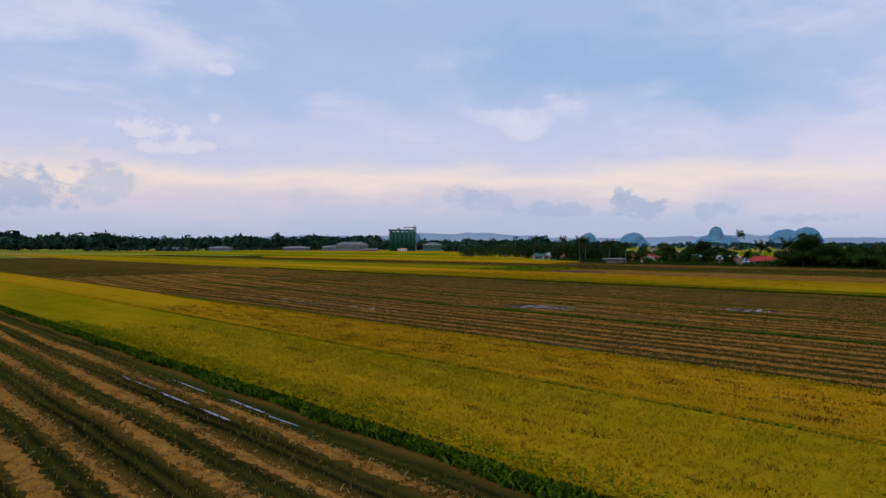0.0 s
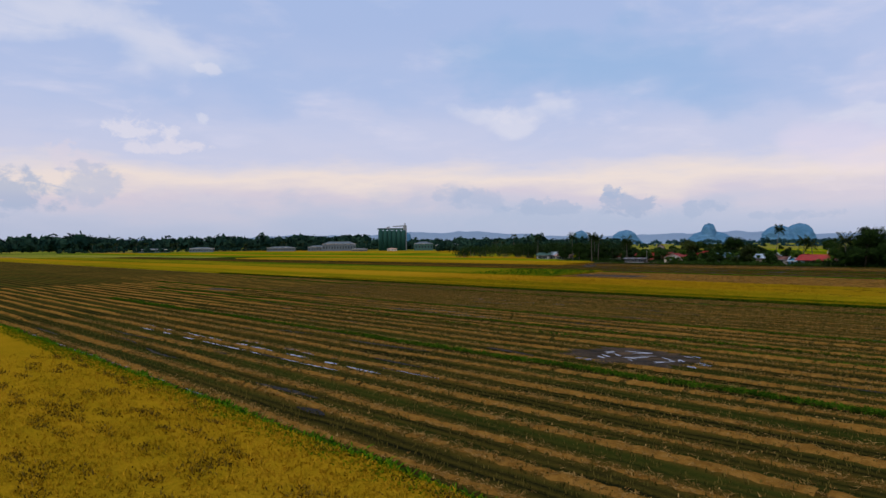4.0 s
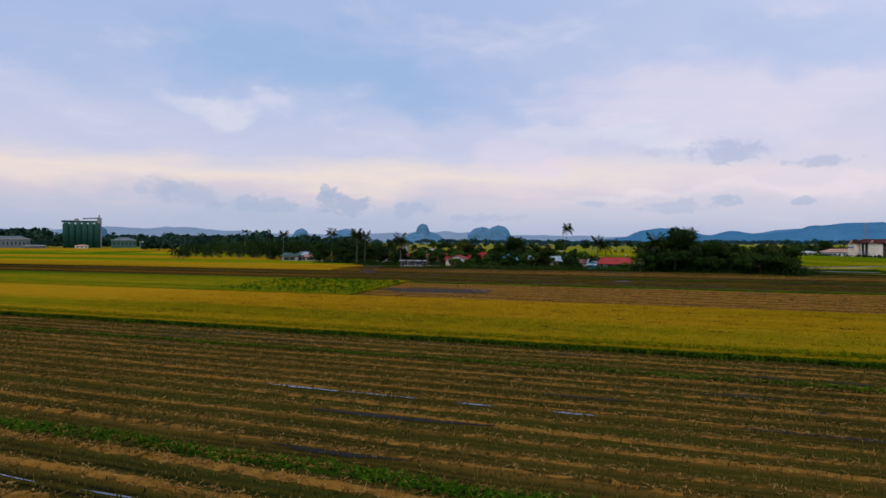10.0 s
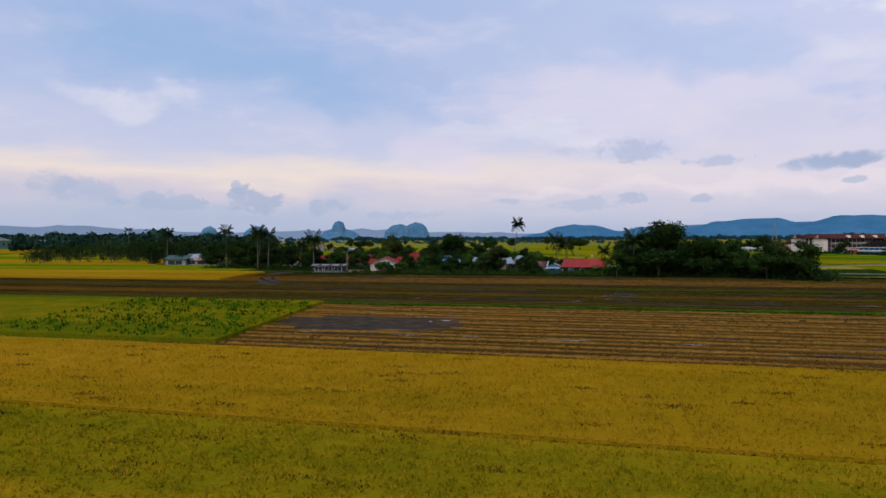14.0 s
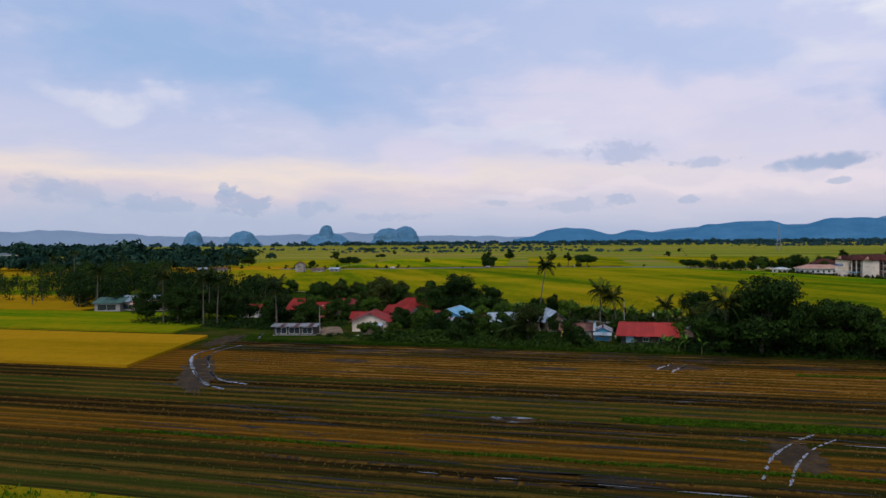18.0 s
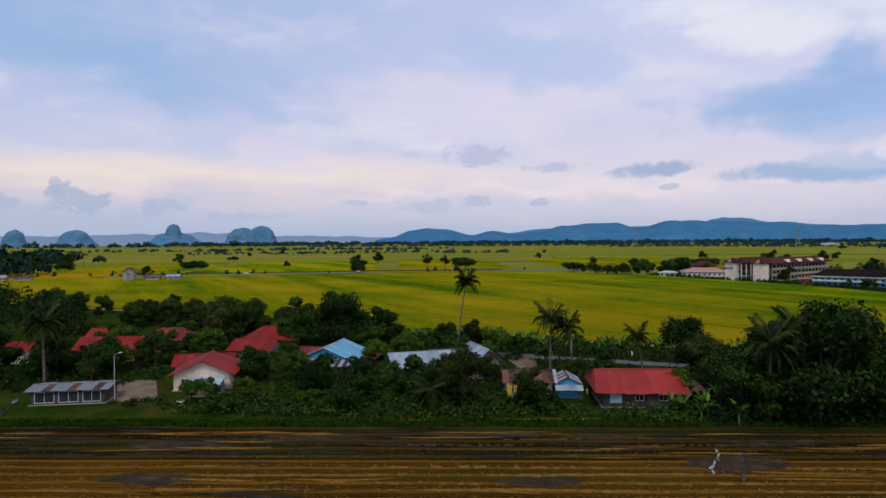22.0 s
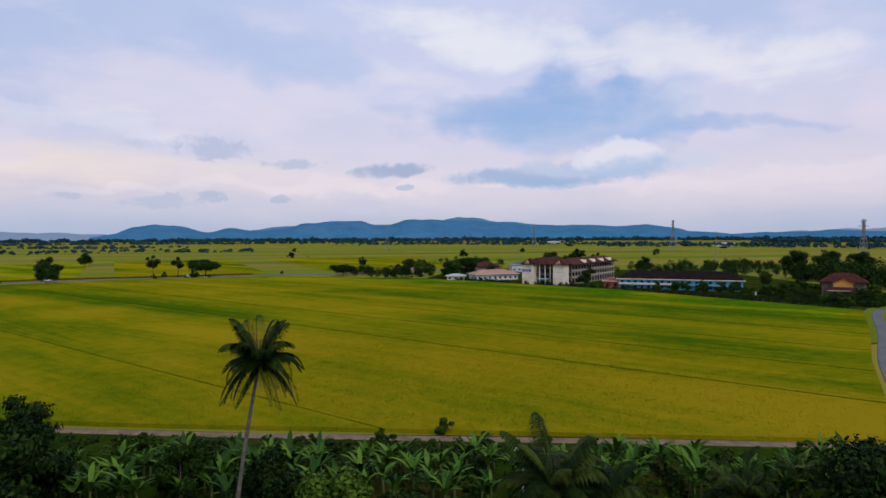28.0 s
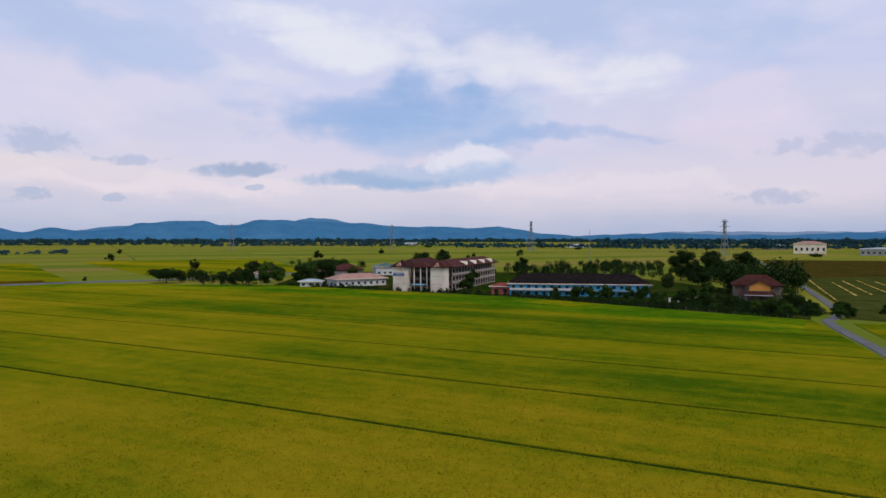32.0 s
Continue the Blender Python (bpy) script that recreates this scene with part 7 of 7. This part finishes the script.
for az, dist, w, d, h, wall, roof, label, eye in ((111, 1400, 46, 30, 8, M_GREYWALL, M_ZINC, "pale factory hall with zinc roof", (217, 357)), (113.2, 1050, 40, 25, 14, M_CREAM, M_PINK, "cream factory block with pink roof", (217, 357)),
                                                   (117.5, 980, 120, 40, 8, M_CONCRETE, M_ZINC, "long grey factory hall with pale roof", (217, 357)), (121, 1010, 70, 40, 13, M_WHITE, M_ZINC, "white factory block with flat roof", (217, 357)),
                                                   (96, 1500, 40, 20, 7, M_WHITE, M_ZINC, "far white hall before the hills", (217, 357)), (82, 1900, 40, 20, 7, M_WHITE, M_ZINC, "far white hall before the hills", (217, 357))):
    x, y = bearing(az, dist, eye)
    long_block("factory", label, x, y, -az, w, d, h, h * 0.25, roof, wall, max(4, int(w / 6)), "factory", (h * 0.3, h * 0.6))


def pylon(x, y, h, deg, words="tall grey steel lattice power pylon"):
    ob = thing("power_pylon", Matrix.Translation((x, y, 0)) @ pose(0, 0, 0, 0, 0, deg), words, "pylon")
    b, t = h * 0.10, h * 0.022
    corner = lambda k, f: Vector(((1, 1), (-1, 1), (-1, -1), (1, -1))[k] + (0,)).xyz * (b + (t - b) * min(1, f / 0.72)) * Vector((1, 1, 0)) + Vector((0, 0, f * h))
    wd = 0.16 * h / 36 * 1.8
    for k in range(4):
        hang("leg", Shape().beam(corner(k, 0) - Vector((0, 0, 0.2)), corner(k, 0.72), wd).beam(corner(k, 0.72), corner(k, 1.0), wd), M_STEEL, ob)
    for f in (0.0, 0.2, 0.38, 0.53, 0.65, 0.76, 0.86):
        sh = Shape()
        g = min(1.0, f + 0.13)
        for k in range(4):
            sh.beam(corner(k, f), corner((k + 1) % 4, g), wd * 0.6).beam(corner((k + 1) % 4, f), corner(k, g), wd * 0.6)
        hang("brace", sh, M_STEEL, ob)
    for f, w in ((0.72, 0.19), (0.84, 0.16), (0.95, 0.12)):
        hang("cross_arm", Shape().beam((-w * h, 0, f * h), (w * h, 0, f * h), wd, wd).beam((-w * h, 0, f * h), (0, 0, (f + 0.05) * h), wd * 0.6).beam((w * h, 0, f * h), (0, 0, (f + 0.05) * h), wd * 0.6), M_STEEL, ob)
    return ob


for x, y, h in ((770.6, 173.9, 37), (1330, 300, 50), (1300, 800, 46), (560, 20, 36), (1500, 560, 48)):
    pylon(x, y, h, 20, "tall grey steel lattice power pylon in the fields")
mast = thing("radio_mast", Matrix.Translation((708.3, 290.1, 0)), "slender grey mast standing in the fields", "mast")
hang("pole", Shape().tube([(0, 0, -0.2), (0, 0, 14), (0, 0, 28)], [0.35, 0.26, 0.14], 8), M_STEEL, mast)
hang("antenna", Shape().box(-0.5, -0.1, 26.4, 0.5, 0.1, 27.6), M_STEEL, mast)


def car(x, y, deg, words, paint=None):
    ob = thing("car", Matrix.Translation((x, y, 0.36)) @ pose(0, 0, 0, 0, 0, deg), words, "car")
    prof = [(-2.1, 0.35), (-2.1, 0.85), (-1.4, 0.95), (-0.9, 1.42), (0.7, 1.45), (1.3, 0.98), (2.1, 0.85), (2.15, 0.35)]
    n = len(prof)
    vs = [(px, -0.82, pz) for px, pz in prof] + [(px, 0.82, pz) for px, pz in prof]
    hang("body", Shape().add(vs, [tuple(range(n)), tuple(reversed(range(n, 2 * n)))] + [(i + n, (i + 1) % n + n, (i + 1) % n, i) for i in range(n)]), paint or M_CARPAINT, ob)
    hang("windows", Shape().box(-0.95, -0.84, 1.0, 0.95, 0.84, 1.34), M_GLASS, ob)
    for wx in (-1.3, 1.35):
        for wy in (-0.78, 0.78):
            hang("wheel", Shape().tube([(wx, wy - 0.1, 0.3), (wx, wy + 0.1, 0.3)], [0.32, 0.32], 12), M_TYRE, ob)


car(442.7, 655, -38, "white car on the main road")
car(376.5, 702, -42, "white car driving on the main road")
car(496.7, 604, -45, "white van on the main road")
car(121.5, 497, -38, "pale car parked by the barns")

# ---------------------------------------------------------------- planting
random.seed(21)
pr = random.Random(9)
# the tall leaning palm, then the other palms of the village
palm(196.05, 366.35, 16.2, (0.95, -1.75), 0, 0.72, 44, "tall leaning coconut palm with a pale slender trunk", leaves=UPRIGHT)
for x, y, h, s in ((196.3, 345.4, 10.2, 1.0), (198.9, 342.2, 8.6, 0.95), (209.1, 333.5, 6.6, 0.85), (198.2, 305.2, 11.0, 1.15), (187.6, 307.2, 10.4, 1.15), (122.4, 425.9, 13.6, 0.95), (125.8, 424.5, 12.6, 0.95), (115.4, 439.1, 14.0, 1.0),
                   (135.9, 407.2, 10.8, 1.1), (109.6, 497.4, 13.8, 1.0), (133.3, 455.2, 13.2, 1.0), (163.9, 346.7, 3.4, 0.95), (205.4, 351.5, 2.6, 0.6), (215.4, 343, 2.0, 0.6), (227, 327, 3.0, 0.6),
                   (207.9, 309, 8.5, 0.9), (129.3, 441, 12.0, 0.95), (152, 452, 9.0, 0.9), (140.5, 419, 9.0, 0.9), (218.9, 368, 1.4, 0.6), (202.9, 372, 1.8, 0.6)):
    palm(x, y, h, (pr.uniform(-0.9, 0.9), pr.uniform(-0.9, 0.9)), pr.uniform(0, 360), s * 0.9, 28, leaves=UPRIGHT if h > 5 else FRONDS)
palm(132.2, 670.4, 18.6, (0.3, 0.2), 0, 0.8, 18, "lone tall palm with a bare trunk far off")
for k in range(26):
    x, y = bearing(pr.uniform(-30, 12), pr.uniform(1150, 1300))
    palm(x, y, pr.uniform(13, 20), (pr.uniform(-1, 1), 0), pr.uniform(0, 360), 1.35, 14, "distant palm in the tree belt")
for k in range(14):
    x, y = bearing(pr.uniform(8, 24), pr.uniform(520, 760))
    palm(x, y, pr.uniform(9, 14), (pr.uniform(-1, 1), 0), pr.uniform(0, 360), 1.0, 14, "palm standing in the orchard belt")

# trees whose places stand out
for kind, x, y, h in ((0, 156.7, 355.3, 6.6), (3, 168, 343.5, 9.6), (0, 173.1, 334.5, 7.2), (5, 190, 396.8, 14.4), (0, 196.4, 389.2, 11.2), (0, 205.2, 368.8, 8.6), (3, 177, 418.4, 12.6), (2, 182.1, 374.8, 6.0),
                      (5, 192.2, 302.0, 17.4), (0, 192.8, 307, 12.6), (1, 188.4, 309.9, 8.6), (5, 199, 292.4, 12.4), (0, 204, 285.7, 11.2), (0, 206, 268.5, 11.6), (5, 210.9, 294, 11.0), (0, 203.5, 276, 11.0),
                      (0, 205.9, 299, 11.4), (1, 198.9, 311, 9.0), (1, 216.9, 292, 10.0), (0, 197.5, 296.5, 12.0), (1, 211.9, 305, 9.5),
                      (6, 236.6, 364.2, 2.3), (0, 213.7, 405.8, 8.2), (0, 204.9, 394, 9.0), (1, 209.4, 381, 6.0), (0, 200.9, 402, 10.0), (0, 185.9, 402, 11.5), (5, 182.9, 426, 12.0),
                      (0, 131.5, 436, 10.5), (0, 122.5, 439, 11.0), (0, 127.5, 447, 11.5), (5, 118.5, 436, 12.0), (0, 135.5, 428, 9.0), (0, 113.5, 450, 11.0), (0, 139, 414, 9.0), (1, 142.5, 405, 7.0),
                      (0, 160.5, 384, 6.6), (1, 148.5, 377.5, 4.0), (2, 152.5, 374, 3.8), (1, 163, 388.5, 6.0), (0, 159.5, 366, 6.8), (0, 163, 361, 7.5), (2, 164.5, 370, 4.5), (1, 168, 357, 6.0), (0, 170.5, 351, 7.0)):
    tree(kind, x, y, h)
# orchard and garden trees between the houses
KEEP = [(456, 268, 9.5), (443, 272, 8), (432, 276, 6), (184.5, 327.6, 8.5), (182.5, 339.6, 5.5), (185.5, 339.6, 4), (180.9, 360, 7), (188.9, 356, 6), (175.9, 378, 9), (153, 386, 9.5), (158, 396, 7), (167.5, 396, 4), (179.9, 406, 9), (173.9, 401, 6), (153.5, 426, 8), (169.5, 426, 7), (141, 437.5, 5), (164.5, 445, 6),
        (134.5, 394, 7), (149.5, 382, 3), (115.5, 490, 13), (201.9, 355, 5), (144.5, 393, 7)]
ROADS = curve([(185.9, 440), (198.9, 400), (209.4, 365), (216.9, 340), (221.4, 327), (235, 296)], 6) + curve([(209.8, 489), (226.3, 402), (232.3, 375), (236.8, 356), (241.2, 338), (246.5, 316)], 8)


def free(x, y, gap=2.2):
    return all(math.hypot(x - a, y - b) > c for a, b, c in KEEP) and all(math.hypot(x - a, y - b) > gap + 1.5 for a, b in ROADS)


def scatter(poly, count, kinds, low, high, words="", gap=2.2):
    xs, ys = [p[0] for p in poly], [p[1] for p in poly]
    made, tries = 0, 0
    while made < count and tries < count * 60:
        tries += 1
        x, y = pr.uniform(min(xs), max(xs)), pr.uniform(min(ys), max(ys))
        if inside(np.array([[x, y]]), poly)[0] and free(x, y, gap):
            tree(pr.choice(kinds), x, y, pr.uniform(low, high), words=words)
            made += 1


CORE = [(133.5, 404), (141.5, 374), (163.5, 347), (185.9, 318), (209.9, 330), (217.9, 350), (205.9, 380), (193.9, 420), (181.9, 450), (151.5, 452)]
scatter(CORE, 62, (0, 1, 1, 2, 3, 6, 6, 2), 3.0, 7.5)
scatter([(143.5, 372), (161.5, 346), (183.9, 318), (187.9, 322), (165.5, 351), (147.5, 377)], 46, (6, 6, 1), 1.3, 3.0)
scatter([(187, 314), (203, 288), (206, 268), (216, 268), (222, 300), (207.9, 326)], 22, (0, 5, 1, 3), 6.0, 12.0)
scatter([(209.9, 400), (227, 398), (248, 310), (237, 300), (215.9, 340)], 46, (6,), 1.2, 2.4, gap=0.8)
scatter([(193.9, 420), (207.9, 400), (221.9, 400), (206.9, 490), (186.9, 560), (179.9, 480)], 56, (0, 1, 3, 6), 4.0, 9.0)
grove([(105.5, 506), (137.5, 452), (169.5, 456), (185.9, 560), (179.9, 640), (141.5, 640), (105.5, 590)], 130, 6.0, 12.5, "dense dark grove of trees beyond the barns", None, 0.2, 210)
grove([(121.5, 600), (171.9, 650), (201.9, 745), (245, 838), (160, 900), (121.5, 760)], 120, 7.0, 13.0, "far dark grove along the track")
grove([(60, 560), (105.5, 520), (121.5, 640), (91.5, 700)], 50, 6.0, 11.0, "dark grove at the field edge")
# banana rows between lane and village road
for k in range(240):
    y = pr.uniform(306, 408)
    x = 209.4 + (365 - y) * 0.3 + pr.choice((3.5, 5.0, 7.0, 9.0, 11.0, 12.5)) + pr.gauss(0, 0.6)
    if free(x, y, 0.2):
        banana(x, y, pr.uniform(0.6, 0.95), pr)
for k in range(16):
    x, y = 186 + pr.uniform(-6, 12), 312 + pr.uniform(-3, 8)
    if free(x, y, 0.6):
        banana(x, y, pr.uniform(0.6, 0.9), pr)
# school grounds
for kind, x, y, h in ((4, 529.5, 518.6, 9.6), (7, 590.7, 532.8, 10.5), (0, 522.7, 475.8, 8.8), (1, 517.7, 466.8, 7.5), (0, 527.7, 450.8, 10.0), (5, 533.7, 439.8, 13.0), (0, 545.7, 468.8, 9.0), (1, 553.7, 456.8, 9.5),
                      (7, 493.7, 367.8, 9.8), (0, 491.7, 370.3, 8.0), (5, 571.4, 262.3, 17.0), (5, 561.7, 248.8, 15.0), (0, 550.7, 260.8, 13.0), (5, 605.7, 234.8, 16.0), (0, 525.7, 266.8, 11.0),
                      (0, 445.7, 296.8, 5.0), (1, 457.7, 304.8, 5.5), (3, 494.3, 288.4, 8.0), (6, 464.8, 316.8, 4.2), (0, 565.7, 383.8, 15.5), (5, 580.7, 396.8, 15.5), (7, 595.7, 370.8, 14.0), (0, 615.7, 342.8, 12.0),
                      (0, 437.7, 291.8, 5.0), (1, 479.7, 262.8, 8.0), (0, 505.7, 256.8, 9.0), (5, 585.7, 223.8, 16.0)):
    tree(kind, x, y, h)
scatter([(525.7, 488.8), (515.7, 438.8), (545.7, 418.8), (605.7, 438.8), (595.7, 508.8)], 26, (0, 1, 3, 2), 5.0, 10.0, "broadleaf tree by the school houses")
scatter([(467.7, 343.8), (445.7, 308.8), (420.7, 286.8), (401.7, 274.8), (430.7, 254.8), (475.7, 248.8), (505.7, 260.8), (475.7, 298.8)], 40, (0, 1, 6, 6, 2), 2.0, 5.5, "dark tree in the hedge of the school grounds")
scatter([(510.7, 458.8), (485.7, 398.8), (475.7, 382.8), (467.7, 360.8), (473.7, 358.8), (491.7, 396.8), (517.7, 453.8)], 24, (6,), 1.2, 2.6, "low clipped shrub before the school")
scatter([(405.7, 266.8), (425.7, 256.8), (419.7, 238.8), (401.7, 248.8)], 12, (6, 1), 2.0, 4.0, "bushy shrub beside the lane")
# trees along the main road and out in the plain
for kind, x, y, h in ((4, 371.6, 764.1, 12.5), (0, 455.6, 667, 15.0), (0, 599.6, 788, 13.0), (7, 489.9, 625, 14.0), (4, 508.7, 602.2, 14.0), (0, 309.5, 845, 16.0), (0, 294.5, 860, 15.0), (5, 276.0, 872.0, 16.0),
                      (1, 324.7, 744, 8.0), (0, 475.4, 783.1, 7.0), (0, 428.5, 640, 13.0), (7, 495.7, 612, 13.0), (6, 492, 598, 6.0), (4, 772.0, 1360.0, 13.0), (4, 658.7, 468.8, 10.0), (0, 833.0, 408.0, 13.0)):
    tree(kind, x, y, h)
for k in range(22):
    az, dist = pr.uniform(24, 128), pr.uniform(700, 1500)
    x, y = bearing(az, dist, (120, 300))
    tree(pr.choice((0, 0, 1, 4, 3)), x, y, pr.uniform(5, 12), words="single dark tree out in the rice plain")
for k in range(40):
    t = pr.random()
    x, y = 110 + 440 * t + pr.gauss(0, 6), 905 - 370 * t ** 1.15 + pr.gauss(0, 8) + 16
    tree(6, x, y, pr.uniform(1.5, 4), words="dark green shrub beside the road")

for poly, n, low, high, label in (([(187, 312), (202.9, 288), (205, 266), (216, 268), (221, 300), (205.9, 324)], 48, 3.0, 9.0, "tangled undergrowth below the tall trees"),
                                  ([(197.9, 408), (215.9, 372), (227, 330), (237, 304), (243, 306), (231, 372), (213.9, 410)], 110, 0.9, 2.0, "tangled undergrowth along the dirt road"),
                                  ([(565.7, 328.8), (645.7, 248.8), (705.7, 288.8), (625.7, 378.8)], 30, 5.0, 9.0, "hedge trees beyond the school"),
                                  ([(520.7, 250.8), (560.7, 236.8), (645.7, 198.8), (655.7, 223.8), (565.7, 273.8)], 40, 6.0, 11.0, "tall dark trees beyond the orange house"),
                                  ([(605.7, 468.8), (645.7, 438.8), (760, 480), (725.7, 518.8)], 30, 4.0, 8.0, "hedge trees in the plain")):
    grove(poly, n, low, high, label, M_LEAF[1] if high < 4 else None, 0.2 if high > 4 else 0.3, 240)


def weeds(poly, count, low, high, label, mat, gap=0.8, anywhere=False):
    """Rank undergrowth: many small leafy clumps between houses and trees, joined as stuff."""
    out, made, tries = [], 0, 0
    xs, ys = [p[0] for p in poly], [p[1] for p in poly]
    while made < count and tries < count * 20:
        tries += 1
        x, y = pr.uniform(min(xs), max(xs)), pr.uniform(min(ys), max(ys))
        if not inside(np.array([[x, y]]), poly)[0] or not (anywhere or free(x, y, gap)):
            continue
        made += 1
        h = pr.uniform(low, high)
        d = rng.normal(0, 1, (46, 3))
        d /= np.linalg.norm(d, axis=1)[:, None]
        d[:, 2] = np.abs(d[:, 2])
        out.append(cards(rng, np.array([x, y, 0.03]) + d * rng.uniform(0.4, 1.0, (46, 1)) * np.array([h * 0.95, h * 0.95, h]), d, 0.17 + h * 0.05))
    return tagged(hang("undergrowth", quads(np.concatenate(out)), mat), label, "undergrowth", kind="stuff")


weeds(CORE, 900, 0.5, 1.7, "rank dark undergrowth between the houses", M_LEAF[0])
weeds(CORE, 420, 0.3, 1.0, "brighter weeds and garden plants", M_LEAF[2])
weeds([(143, 371), (161, 345), (184, 316), (188, 321), (166, 351), (148, 377)], 380, 0.6, 2.2, "tangled shrubs along the field edge", M_LEAF[1])
weeds([(185, 315), (203, 288), (205, 263), (220, 264), (226, 300), (212, 330)], 460, 1.0, 3.6, "dense undergrowth below the tall trees", M_LEAF[0])
weeds([(183, 313), (203, 286), (205, 262), (209, 262), (207, 288), (187, 318)], 220, 1.0, 4.0, "dense undergrowth at the wood's edge", M_LEAF[0])
weeds([(192, 420), (208, 372), (226, 312), (243, 312), (233, 362), (224, 402), (205, 480), (188, 470)], 900, 0.4, 1.3, "low dark scrub between lane and dirt road", M_LEAF[0], 0.1)
weeds([(192, 420), (208, 372), (226, 312), (243, 312), (233, 362), (224, 402), (205, 480), (188, 470)], 420, 0.3, 0.9, "tall grass and weeds between lane and dirt road", M_LEAF[2], 0.1)
for poly, n, low, high, label in (([(514, 458), (480, 385), (463, 351), (413, 291), (402, 277), (406, 274), (420, 290), (470, 350), (486, 384), (520, 456)], 260, 1.0, 2.6, "dark hedge along the school grounds"),
                                  ([(420, 284), (404, 276), (425, 262), (452, 258), (448, 262), (444, 276), (452, 300), (440, 310)], 16, 2.0, 3.6, "dark shrubs before the orange house"),
                                  ([(474, 266), (500, 270), (510, 231), (482, 240)], 40, 8.0, 14.5, "tall dark trees behind the orange house"),
                                  ([(600, 230), (680, 205), (740, 290), (640, 330)], 44, 5.0, 9.0, "scattered hedge trees in the plain"),
                                  ([(560, 262), (610, 262), (625, 330), (580, 340)], 26, 5.0, 8.5, "dark trees along a field bund"),
                                  ([(433, 284), (438, 279), (444, 284), (438, 290)], 5, 4.0, 5.6, "dark bushy trees before the orange house"),
                                  ([(428, 268), (434, 262), (440, 262), (436, 270)], 6, 4.0, 6.0, "brownish bushy trees at the lane corner"),
                                  ([(520, 300), (545, 352), (560, 350), (536, 296)], 24, 4.0, 8.0, "dark trees behind the school block"),
                                  ([(506, 470), (516, 466), (560, 520), (540, 536)], 34, 4.0, 8.5, "dark trees round the pink-roofed houses")):
    grove(poly, n, low, high, label, None, 0.22, 220)
weeds([(428, 305), (420, 284), (411, 270), (419, 262), (442, 255), (452, 262), (448, 280), (440, 304)], 620, 0.8, 2.0, "dense dark hedge and scrub round the orange house", M_LEAF[0], 0, True)
weeds([(428, 305), (466, 352), (473, 348), (440, 302)], 300, 0.7, 1.8, "dense dark hedge along the school grounds", M_LEAF[0], 0, True)
weeds([(177.6, 325.6), (175.8, 324.2), (182.0, 315.2), (184.6, 316.4)], 90, 1.2, 2.3, "leafy shrubs below the eaves of the red roof", M_LEAF[1], 0, True)
weeds([(108, 446), (136, 402), (147, 383), (152, 390), (141, 420), (124, 456)], 320, 0.8, 2.6, "dense scrub below the palms", M_LEAF[0])
